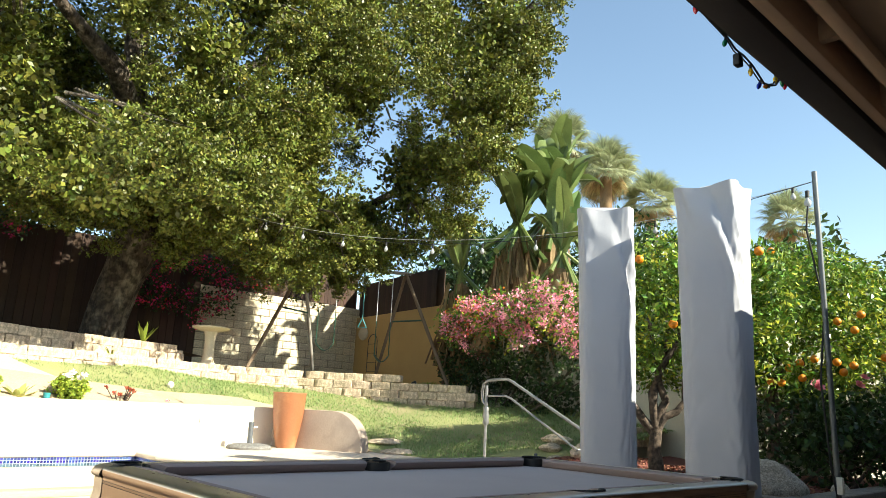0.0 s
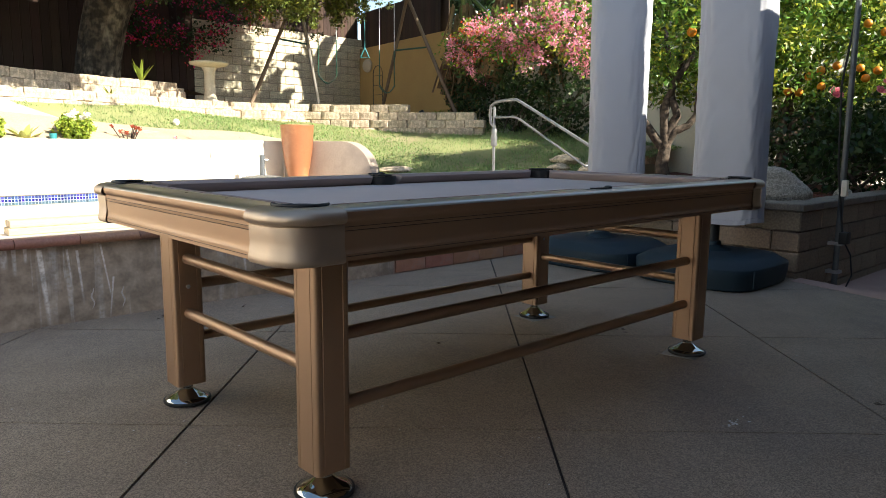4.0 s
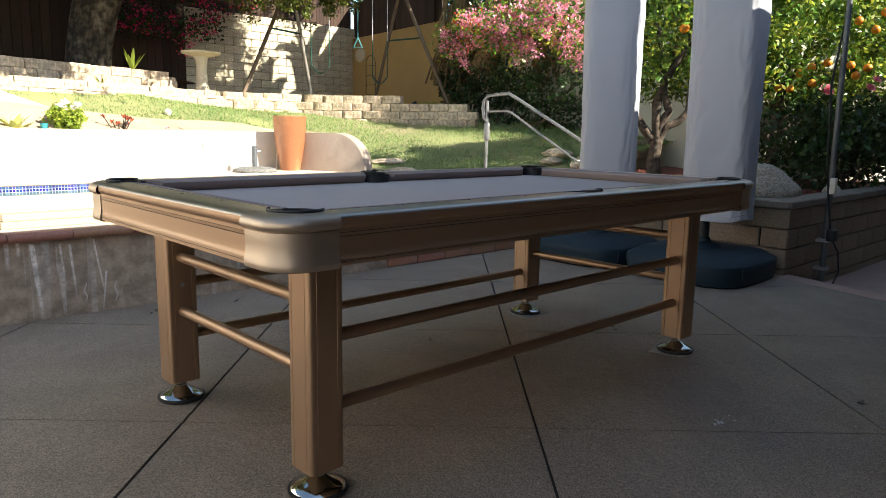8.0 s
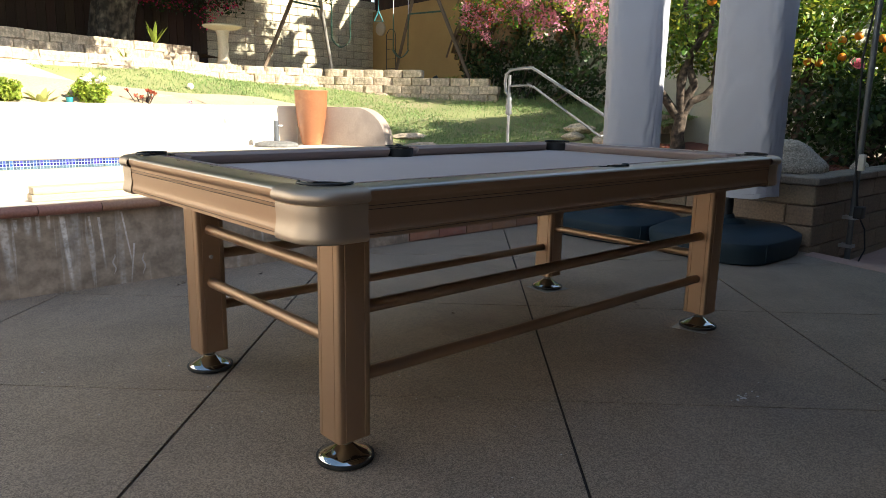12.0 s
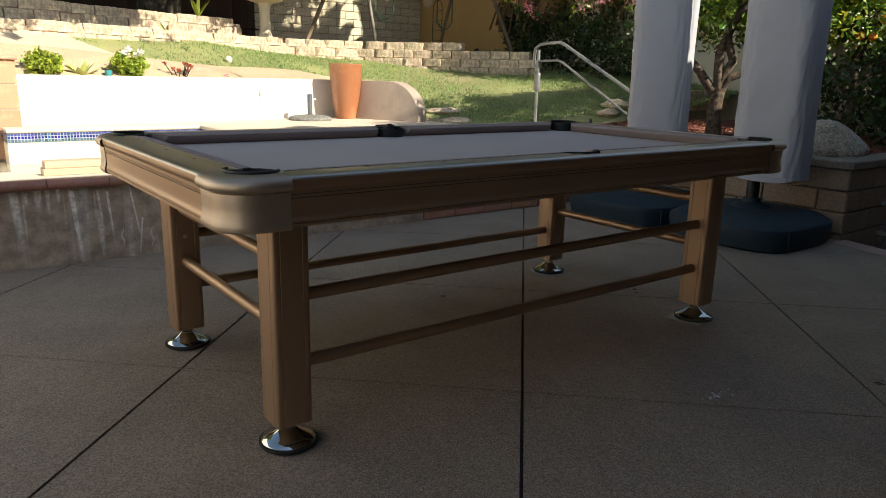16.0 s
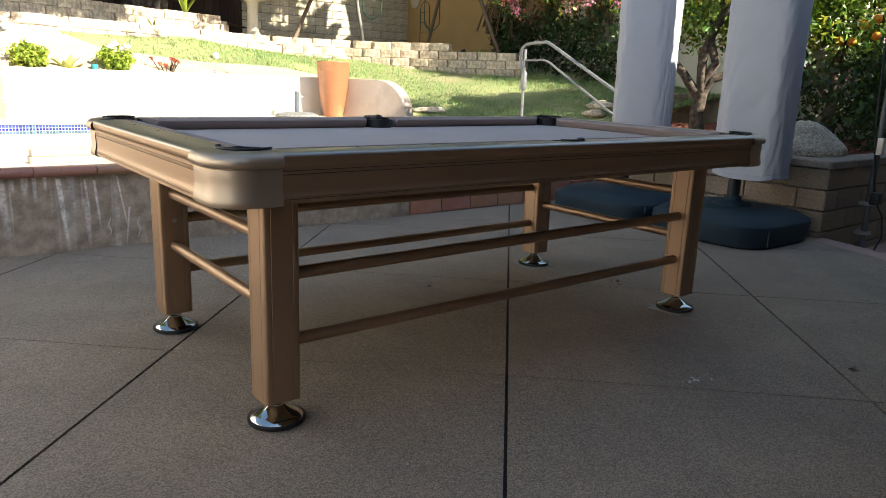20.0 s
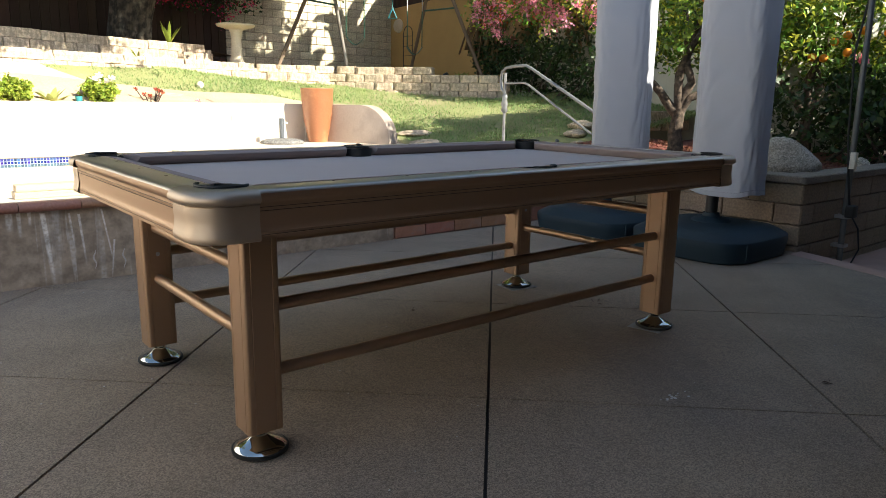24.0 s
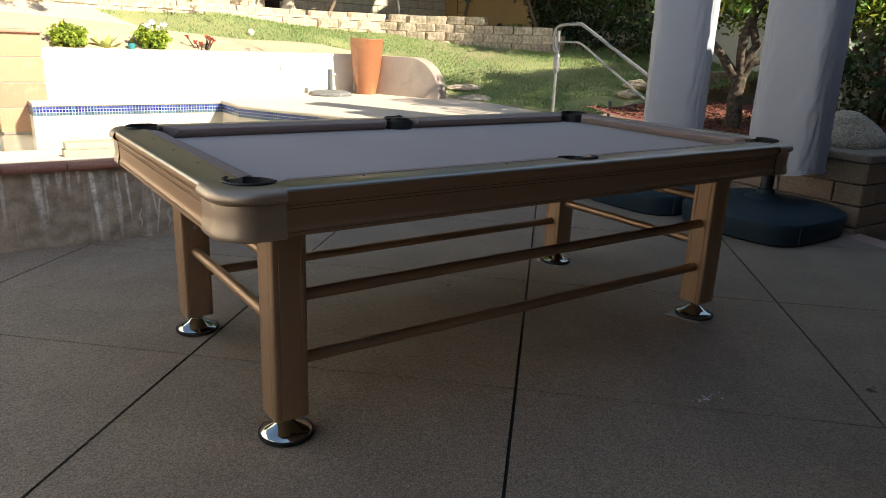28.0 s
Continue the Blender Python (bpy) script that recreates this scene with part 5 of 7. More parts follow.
trunk = Mesh()
spine = [(2.59, 10.35, 1.4, 0.378), (2.62, 10.32, 1.75, 0.333), (2.65, 10.27, 2.2, 0.315), (2.73, 10.2, 2.7, 0.324), (2.83, 10.1, 3.2, 0.36), (2.94, 10.0, 3.6, 0.378), (3.01, 9.95, 4.0, 0.306)]
rows = []
for i in range(len(spine) - 1):
    for k in range(7):
        s = k / 7
        x, y, z, r = [spine[i][j] + (spine[i + 1][j] - spine[i][j]) * s for j in range(4)]
        row = []
        for q in range(56):
            a = 2 * math.pi * q / 56
            w = 1 + 0.10 * noise.noise((2.2 * math.cos(a), 2.2 * math.sin(a), z * 1.1)) + 0.05 * noise.noise((7 * math.cos(a), 7 * math.sin(a), z * 1.6)) + 0.03 * noise.noise((14 * math.cos(a), 14 * math.sin(a), z * 7))
            row.append((x + r * w * math.cos(a) - OB.x, y + r * w * math.sin(a) - OB.y, z - OB.z))
        rows.append(row)
part("trunk", trunk.loft(rows, True, True), BARK, oak, smooth=True)
limb([(2.97, 10.0, 3.7), (2.6, 9.6, 4.7), (2.3, 9.4, 5.6), (2.1, 9.3, 7.5), (2.2, 9.2, 9.5)], [0.32, 0.26, 0.2, 0.15, 0.06])
limb([(3.0, 10.0, 3.8), (3.8, 9.3, 4.6), (4.9, 8.6, 5.6), (5.6, 8.0, 6.8)], [0.3, 0.24, 0.16, 0.06])
limb([(2.97, 10.0, 3.8), (2.5, 9.0, 4.6), (1.6, 8.0, 5.3), (0.4, 7.2, 5.8)], [0.28, 0.2, 0.14, 0.05])
limb([(3.02, 9.95, 3.9), (3.9, 9.9, 5.2), (4.6, 9.8, 7.0), (5.0, 9.8, 9.0)], [0.26, 0.2, 0.14, 0.05])
limb([(2.4, 9.4, 5.4), (2.7, 8.9, 5.6), (3.2, 8.2, 5.9), (4.2, 7.4, 6.6)], [0.18, 0.15, 0.1, 0.04])
limb([(2.95, 10.05, 3.4), (4.6, 9.4, 3.7), (6.0, 8.7, 4.3), (7.0, 7.9, 5.2)], [0.2, 0.16, 0.11, 0.04])
limb([(2.6, 9.2, 4.4), (2.4, 8.0, 4.1), (2.1, 6.6, 3.75), (1.5, 5.4, 3.4)], [0.12, 0.09, 0.06, 0.025])
rng = np.random.default_rng(21)
OAK_LOBES = [((0.2, 8.0, 4.9), (1.9, 1.9, 1.7)), ((1.6, 7.6, 6.6), (1.8, 1.7, 1.7)), ((3.0, 7.6, 5.0), (1.4, 1.5, 1.5)), ((4.2, 7.6, 4.1), (1.3, 1.4, 1.2)), ((3.4, 7.6, 7.2), (1.9, 1.8, 1.6)),
             ((5.2, 7.2, 6.0), (1.6, 1.6, 1.7)), ((6.2, 7.2, 5.0), (1.0, 1.2, 1.3)), ((6.3, 6.9, 7.3), (1.4, 1.5, 1.6)), ((-1.4, 8.4, 6.2), (1.8, 1.9, 2.0)), ((0.0, 9.0, 8.6), (2.2, 2.2, 1.8)),
             ((2.4, 9.2, 9.4), (2.3, 2.2, 1.7)), ((5.0, 8.8, 9.0), (2.3, 2.2, 1.8)), ((-2.6, 9.4, 4.8), (1.7, 1.8, 1.6)), ((5.6, 8.4, 3.9), (1.1, 1.1, 0.9)), ((1.4, 9.3, 4.2), (1.2, 1.2, 0.7)),
             ((7.0, 7.8, 8.6), (1.4, 1.5, 1.5)), ((1.2, 7.9, 4.0), (1.0, 0.9, 0.7)), ((6.9, 6.4, 6.3), (0.8, 0.9, 1.0)), ((7.4, 6.4, 7.4), (0.9, 1.0, 1.2)), ((7.6, 6.6, 8.9), (1.2, 1.2, 1.2)),
             ((8.64, 8.64, 5.85), (0.65, 0.75, 0.85)), ((-0.9, 7.4, 7.4), (1.6, 1.5, 1.6)), ((0.9, 7.6, 8.4), (1.8, 1.6, 1.5)), ((3.6, 7.8, 8.7), (1.8, 1.7, 1.5)), ((5.2, 7.6, 7.9), (1.4, 1.4, 1.4)),
             ((2.4, 7.2, 5.8), (1.2, 1.1, 1.2)), ((-1.8, 7.6, 4.6), (1.4, 1.2, 1.3)), ((4.6, 8.6, 5.6), (1.4, 1.2, 1.6)), ((0.89, 9.02, 3.86), (1.1, 0.98, 0.79)), ((2.01, 9.02, 3.93), (0.98, 0.85, 0.85)),
             ((3.01, 9.02, 4.05), (0.98, 0.85, 0.79)), ((4.01, 8.77, 4.12), (0.98, 0.85, 0.79)), ((4.89, 8.4, 4.05), (0.98, 0.85, 0.85)), ((5.89, 8.02, 4.12), (0.98, 0.85, 0.85)), ((6.76, 7.64, 4.49), (0.98, 0.85, 0.92)),
             ((7.39, 7.52, 5.49), (0.85, 0.85, 0.98)), ((6.0, 5.7, 5.5), (0.8, 0.8, 0.9)), ((6.3, 5.7, 6.4), (0.9, 0.9, 1.0)), ((6.6, 5.6, 7.3), (0.9, 0.9, 1.0)), ((-0.49, 9.14, 4.49), (1.1, 0.98, 0.98)),
             ((6.2, 9.3, 4.5), (0.9, 0.8, 0.75)), ((5.4, 9.6, 4.3), (0.9, 0.8, 0.6)), ((0.9, 11.4, 6.2), (2.4, 0.9, 2.4)), ((-1.6, 11.2, 5.6), (1.9, 0.9, 2.0)), ((2.6, 11.3, 5.4), (1.6, 0.8, 1.4)),
             ((2.3, 9.0, 3.75), (0.9, 0.81, 0.648)), ((3.4, 8.9, 3.7), (0.9, 0.81, 0.648)), ((4.4, 8.6, 3.65), (0.9, 0.81, 0.648)), ((5.3, 8.3, 3.6), (0.85, 0.765, 0.612)), ((6.2, 7.9, 3.7), (0.8, 0.72, 0.576)),
             ((0.2, 9.2, 3.7), (1.0, 0.9, 0.72)), ((1.2, 6.6, 3.35), (0.75, 0.6, 0.5)), ((0.1, 6.6, 3.4), (0.8, 0.6, 0.5)), ((2.1, 6.3, 3.4), (0.7, 0.6, 0.5)), ((-0.9, 6.8, 3.5), (0.9, 0.7, 0.6))]
# boughs: dense groups of sprays that stand proud of the crown, with dark hollows between
boughs = shell(rng, OAK_LOBES, 7600, 0.84)
boughs = boughs[[noise.noise(Vector(c) * 0.62 + Vector((3.1, 0, 1.7))) + 0.75 * noise.noise(Vector(c) * 1.45) > (-0.02 if 1.2 < c[0] < 5.0 and c[2] < 6.6 else 0.20) for c in boughs]]
boughs = boughs[(boughs[:, 1] < 8.4) | (rng.random(len(boughs)) < 0.4)]
shade = [((3.4, 8.6, 3.75), (0.7, 0.5, 0.42)), ((3.2, 8.7, 4.4), (0.7, 0.5, 0.5)), ((5.5, 10.3, 3.65), (0.9, 0.5, 0.38)), ((5.5, 9.4, 4.0), (0.6, 0.5, 0.45)), ((3.9, 7.4, 4.7), (0.8, 0.7, 0.6)), ((3.2, 7.6, 4.2), (0.7, 0.6, 0.5)), ((2.6, 7.8, 4.4), (0.7, 0.6, 0.6)), ((1.6, 7.9, 4.1), (0.8, 0.6, 0.6)), ((1.3, 5.3, 3.35), (0.4, 0.3, 0.3)), ((1.9, 5.5, 3.4), (0.4, 0.3, 0.28)), ((2.45, 5.75, 3.45), (0.3, 0.25, 0.22))]
boughs = np.concatenate([boughs, shell(rng, shade, 290, 0.3)])
# hollows where the crown opens on its dark inside
HOLLOWS = [((0.6, 5.8, 4.65), (1.3, 9.6, 6.3), 0.6), ((0.85, 5.8, 4.4), (1.7, 9.6, 6.1), 0.6), ((0.6, 6.0, 4.15), (1.2, 9.4, 5.4), 0.3), ((1.08, 6.6, 4.72), (1.7, 9.0, 5.8), 0.42), ((0.65, 6.6, 4.97), (1.0, 8.6, 5.9), 0.36), ((1.55, 6.6, 4.35), (2.2, 8.8, 5.2), 0.3), ((2.0, 6.6, 5.9), (2.6, 8.4, 6.9), 0.35),
           ((4.45, 6.6, 4.4), (5.5, 8.2, 5.0), 0.3), ((4.7, 6.0, 5.1), (7.0, 9.0, 6.7), 0.36)]


def clear_of(pts, tubes):
    keep = np.ones(len(pts), bool)
    for a, b, r in tubes:
        a, b = np.array(a), np.array(b)
        t = np.clip(((pts - a) @ (b - a)) / ((b - a) @ (b - a)), 0, 1)
        keep &= np.linalg.norm(pts - a - t[:, None] * (b - a), axis=1) > r
    return keep


boughs = boughs[clear_of(boughs, HOLLOWS)]
size = rng.uniform(0.6, 1.25, len(boughs))
tufts = np.repeat(boughs, 14, axis=0) + rng.normal(size=(14 * len(boughs), 3)) * np.repeat(size, 14)[:, None] * [0.19, 0.19, 0.15]
p, a = clumps(rng, tufts, rng.uniform(0.06, 0.16, len(tufts)), int(620000 / len(tufts)), 0.75)
cloud("leaves", p - np.array(OB), a, rng.uniform(0.036, 0.066, len(p)), OAKLEAF, oak, 0.62)
core = shell(rng, [(c, tuple(0.45 * q for q in r)) for c, r in OAK_LOBES], 6000, 0.2)
core = core[clear_of(core, HOLLOWS)]
core = np.concatenate([core, shell(rng, [((1.5, 11.1, 6.6), (1.7, 0.5, 1.5)), ((0.2, 11.1, 5.8), (1.4, 0.5, 1.3))], 900, 0.2)])
p, a = clumps(rng, core, 0.35, 22)
cloud("inner_leaves", p - np.array(OB), a, rng.uniform(0.07, 0.12, len(p)), OAKLEAF, oak, 0.62)
tufts2 = tufts[rng.random(len(tufts)) < 0.07]
p, a = clumps(rng, tufts2, 0.16, 14)
cloud("yellowing_leaves", p - np.array(OB), a, rng.uniform(0.04, 0.07, len(p)), OAKLEAF_DRY, oak, 0.62)
twigs = Mesh()
for c in tufts[::40]:
    l = min(OAK_LOBES, key=lambda l: np.linalg.norm((c - np.array(l[0])) / np.array(l[1])))
    q = Vector(c).lerp(Vector(l[0]), 0.55)
    mid = Vector(c).lerp(q, 0.5) + Vector(rng.normal(size=3) * 0.12)
    twigs.tube([Vector(c) - OB, mid - OB, q - OB], [0.004, 0.012, 0.022], 5, False)
tagged(part("twig_work", twigs, BARK, oak), kind="stuff")

# ---- citrus trees ----


def citrus(at, lobes, seed, n, fruit, label):
    t = thing("orange_tree", at, label, "tree", "orange trees")
    A = Vector(at)
    r = np.random.default_rng(seed)
    # short stem that forks low into crooked limbs
    limb([A + Vector(q) for q in ((0.01, 0, -0.06), (0.0, 0.01, 0.08), (-0.01, 0.02, 0.26), (0.0, 0.0, 0.46))], [0.105, 0.075, 0.062, 0.055], "trunk", BARK_PALE, t, A, 14)
    for w, pts in enumerate((((-0.01, 0.02, 0.42), (-0.10, 0.14, 0.62), (-0.17, 0.24, 0.75), (-0.25, 0.3, 1.0), (-0.3, 0.4, 1.4)),
                             ((0.0, 0.0, 0.44), (-0.02, 0.02, 0.70), (0.0, 0.01, 0.86), (0.03, -0.04, 1.02), (0.08, -0.10, 1.15), (0.14, -0.17, 1.3), (0.2, -0.25, 1.7)),
                             ((0.0, 0.0, 0.42), (0.05, -0.06, 0.58), (0.12, -0.15, 0.63), (0.17, -0.21, 0.73), (0.2, -0.2, 1.0), (0.35, -0.3, 1.5)),
                             ((0.0, 0.01, 0.5), (0.06, -0.07, 0.72), (0.02, -0.03, 0.88), (0.2, 0.1, 1.1), (0.3, 0.25, 1.6)),
                             ((0.0, 0.0, 0.55), (0.1, 0.1, 0.8), (0.12, 0.0, 1.05), (0.22, -0.05, 1.45)))):
        limb([A + Vector(q) for q in pts], [0.048 - 0.005 * (w % 3)] + [0.038 - 0.026 * k / len(pts) for k in range(len(pts) - 1)], "branch", BARK_PALE, t, A, 10)
    tf = shell(r, lobes, n, 0.6)
    p, a = clumps(r, tf, r.uniform(0.10, 0.22, len(tf)), 34)
    cloud("leaves", p - np.array(A), a, r.uniform(0.045, 0.085, len(p)), CITRUSLEAF, t, 0.45)
    hi = tf[r.random(len(tf)) < 0.32]
    p, a = clumps(r, hi, 0.18, 20)
    cloud("young_leaves", p - np.array(A), a, r.uniform(0.045, 0.08, len(p)), CITRUSLEAF_NEW, t, 0.45)
    me = Mesh().lathe([(0.002, -0.04), (0.024, -0.033), (0.038, -0.014), (0.041, 0.004), (0.033, 0.025), (0.018, 0.037), (0.003, 0.04)], 14).data("orange", ORANGE, True)
    for f in fruit:
        part("orange", me, None, t, m=Matrix.Translation(Vector(f) - A) @ Matrix.Scale(1.03, 4) @ pose(0, 0, 0, r.uniform(0, 60), 0, r.uniform(0, 360)))
    return t


citrus((5.20, 2.05, 0.5), [((5.3, 1.95, 2.2), (0.75, 0.75, 0.7)), ((5.9, 1.7, 2.2), (0.8, 0.8, 0.75)), ((5.3, 2.4, 2.0), (0.55, 0.55, 0.55)), ((6.3, 2.3, 2.1), (0.75, 0.8, 0.75)), ((7.0, 1.9, 2.35), (0.8, 0.8, 0.7)), ((6.0, 3.05, 2.3), (0.42, 0.4, 0.45))], 31, 800,
       [(4.62, 1.86, 2.5), (4.78, 1.62, 1.9), (5.09, 0.95, 2.55)], "multi-stemmed orange tree with a pale gnarled trunk")
FRUIT = [(6.63, 1.53, 1.5), (6.68, 1.44, 1.49), (6.75, 1.27, 1.7), (6.67, 1.35, 1.64), (6.74, 1.25, 1.54), (6.77, 1.13, 1.74), (6.84, 0.94, 1.71), (6.89, 0.8, 1.68), (6.85, 0.91, 2.13),
         (6.9, 0.77, 2.04), (6.93, 0.71, 2.2), (6.86, 0.89, 1.61), (6.81, 1.53, 2.95), (7.06, 0.56, 1.77), (7.18, 0.36, 1.9)]
citrus((7.2, 1.75, 0.5), [((7.63, 1.64, 1.9), (0.83, 0.8, 0.63)), ((7.57, 1.52, 2.47), (0.8, 0.75, 0.69)), ((8.34, 1.39, 2.22), (0.98, 0.8, 0.8)), ((9.62, 0.88, 2.28), (1.03, 0.92, 0.86)), ((8.46, 1.96, 2.41), (0.8, 0.8, 0.75)), ((10.0, 1.58, 2.41), (1.03, 1.03, 0.92))], 37, 1600,
       FRUIT, "orange tree full of ripe fruit")
for k, q in enumerate(((6.61, 1.07, 1.45), (6.74, 0.67, 1.55), (6.71, 0.71, 1.47))):
    ro = thing("pink_rose", q, "single pink rose among the citrus leaves", "rose", "roses")
    r = np.random.default_rng(k + 5)
    sz = (1.25, 0.7, 0.9)[k]
    for ring_, (n_, rad_, tall_) in enumerate(((5, 0.012, 0.035), (7, 0.024, 0.03), (8, 0.036, 0.022))):
        for c in range(n_):
            y0, w0 = 360 * c / n_ + 25 * ring_ + r.uniform(-12, 12), 0.6 + 0.5 * rad_ / 0.036
            pm = Mesh().loft([[(-0.016 * w_ * w0, -rad_ * o_ + 0.008 * w_, tall_ * z_), (0, -rad_ * o_ - 0.003, tall_ * z_), (0.016 * w_ * w0, -rad_ * o_ + 0.008 * w_, tall_ * z_)] for z_, w_, o_ in ((-0.4, 0.3, 0.3), (0.1, 0.9, 0.85), (0.6, 1.1, 1.05), (1.0, 0.8, 0.95 + 0.3 * ring_), (1.05, 0.3, 1.0 + 0.35 * ring_))], False)
            part("petal", pm, ROSE, ro, smooth=True, m=pose(0, 0, 0, 50, 0, -40) @ pose(0, 0, 0, r.uniform(-8, 8), 0, y0) @ Matrix.Scale(sz, 4))


# ---- bougainvillea ----
def climber(name, lobes, seed, n, mat, label, leafshare=0.5, bsize=(0.03, 0.055)):
    c = Vector(lobes[0][0])
    t = thing(name, (c.x, c.y, 0), label, "climber")
    base = np.array((c.x, c.y, 0))
    r = np.random.default_rng(seed)
    tf = shell(r, lobes, n, 0.5)
    tf = tf + r.normal(size=tf.shape) * 0.10
    tf = tf[[noise.noise(Vector(q) * 1.7) > (-0.13 if mat is BRACT else -0.16) for q in tf]]
    p, a = clumps(r, tf, r.uniform(0.07, 0.2, len(tf)), 32 if mat is BRACT else 14)
    tagged(cloud("flowering", p - base, a, r.uniform(*bsize, len(p)), mat, t, 0.8), kind="stuff")
    if mat is BRACT:
        p, a = clumps(r, tf[(r.random(len(tf)) < 0.5) & (tf[:, 1] > 5.6)], 0.2, 16)
        tagged(cloud("orange_flowering", p - base, a, r.uniform(*bsize, len(p)), BRACT_ORANGE, t, 0.8), kind="stuff")
        p, a = clumps(r, tf[r.random(len(tf)) < 0.28] + [0, 0, -0.05], 0.24, 16)
        tagged(cloud("young_leaves", p - base, a, r.uniform(0.04, 0.075, len(p)), CITRUSLEAF_NEW, t, 0.55), kind="stuff")
        p, a = clumps(r, tf[r.random(len(tf)) < 0.5], 0.12, 18)
        tagged(cloud("pale_flowering", p - base, a, r.uniform(*bsize, len(p)), BRACT_PALE, t, 0.8), kind="stuff")
    p, a = clumps(r, tf[r.random(len(tf)) < leafshare], 0.26, 20)
    tagged(cloud("leaves", p - base, a, r.uniform(0.05, 0.09, len(p)), CITRUSLEAF if mat is BRACT else SHRUBLEAF, t, 0.55), kind="stuff")
    return t


climber("bougainvillea", [((7.3, 5.9, 2.45), (0.5, 0.8, 0.42)), ((7.35, 5.2, 2.5), (0.5, 0.7, 0.45)), ((7.35, 6.6, 2.5), (0.4, 0.7, 0.35)), ((7.3, 4.7, 2.3), (0.4, 0.5, 0.4)), ((6.95, 4.95, 2.42), (0.4, 0.5, 0.3)), ((7.0, 5.5, 2.5), (0.4, 0.5, 0.32))], 51, 560, BRACT,
        "pink flowering bougainvillea spilling over the wall", 0.7)
climber("magenta_bougainvillea", [((4.5, 11.3, 3.3), (0.9, 0.4, 0.7)), ((3.7, 11.3, 3.0), (0.5, 0.4, 0.6)), ((5.5, 11.6, 3.6), (0.9, 0.3, 0.35)), ((4.6, 11.4, 2.5), (0.25, 0.2, 0.5)), ((5.15, 11.6, 3.0), (0.25, 0.2, 0.4)), ((0.6, 11.0, 3.7), (1.0, 0.4, 0.5))], 53, 330, BRACT_RED,
        "magenta bougainvillea hanging over the dark fence", 0.8)


def shrub(name, lobes, seed, n, mat, label, size=(0.05, 0.1), aspect=0.5, per=22, rad=(0.12, 0.25)):
    c = Vector(lobes[0][0])
    t = thing(name, (c.x, c.y, 0), label, "shrub")
    r = np.random.default_rng(seed)
    tf = shell(r, lobes, n, 0.35)
    p, a = clumps(r, tf, r.uniform(*rad, len(tf)), per)
    cloud("leaves", p - np.array((c.x, c.y, 0)), a, r.uniform(*size, len(p)), mat, t, aspect)
    for k in range(10):
        q = tf[k * len(tf) // 10]
        part("stem", Mesh().tube([(r.uniform(-0.3, 0.3), r.uniform(-0.3, 0.3), 0.4), (q[0] - c.x, q[1] - c.y, q[2])], [0.02, 0.008], 6), BARK_PALE, t)
    return t


shrub("wall_creeper", [((7.5, 6.4, 1.7), (0.35, 1.0, 0.7)), ((7.35, 5.4, 1.6), (0.35, 0.9, 0.8)), ((7.2, 4.6, 1.6), (0.35, 0.8, 0.7)), ((7.8, 7.5, 1.9), (0.3, 0.5, 0.6))], 61, 260, SHRUBLEAF, "dark green creeper covering the boundary wall")
shrub("hedge", [((6.5, 1.0, 1.0), (0.5, 0.5, 0.5)), ((7.0, 0.7, 0.9), (0.5, 0.5, 0.5)), ((5.9, 1.5, 0.9), (0.4, 0.4, 0.4)), ((7.7, 0.3, 1.0), (0.6, 0.6, 0.7)), ((8.6, 0.5, 1.0), (0.8, 0.8, 0.6)), ((7.6, 1.3, 1.0), (0.6, 0.6, 0.5)), ((8.6, 1.4, 1.1), (0.7, 0.7, 0.6))], 63, 520, SHRUBLEAF, "dark green shrubs in the planting bed")

# ---- giant banana plants behind the wall ----


def paddle(length, width, bend, seed):
    """A large drooping leaf with a midrib and torn edges, its stalk at the origin, along +x."""
    r = np.random.default_rng(seed)
    m = Mesh()
    n = 12
    ang, p = 1.3, Vector((0, 0, 0))
    rows = []
    for i in range(n + 1):
        s = i / n
        w = width * 0.5 * (math.sin(math.pi * min(1, s * 0.93 + 0.05)) ** 0.55) * (1 if s < 0.97 else 0.4)
        a = ang - bend * s * s
        d = Vector((math.cos(a), 0, math.sin(a)))
        if i:
            p = p + d * length / n
        up = Vector((-math.sin(a), 0, math.cos(a)))
        rows.append([p + Vector((0, -w, 0)) + up * w * 0.35 * r.uniform(0.3, 1.2), p + Vector((0, -w * 0.5, 0)) + up * w * 0.22, p, p + Vector((0, w * 0.5, 0)) + up * w * 0.22, p + Vector((0, w, 0)) + up * w * 0.35 * r.uniform(0.3, 1.2)])
    m.loft(rows, False)
    m.f = [f for f in m.f if not (f[0] % 5 in (0, 3) and r.random() < 0.10)]
    m.tube([(-0.5, 0, -0.75), (-0.2, 0, -0.3), (0, 0, 0)] + [row[2] + Vector((0, 0, -0.012)) for row in rows[1::3]], [0.05, 0.04, 0.032, 0.028, 0.02, 0.014, 0.008][: 3 + len(rows[1::3])], 6)
    return m.data("leaf", BANANALEAF, True)


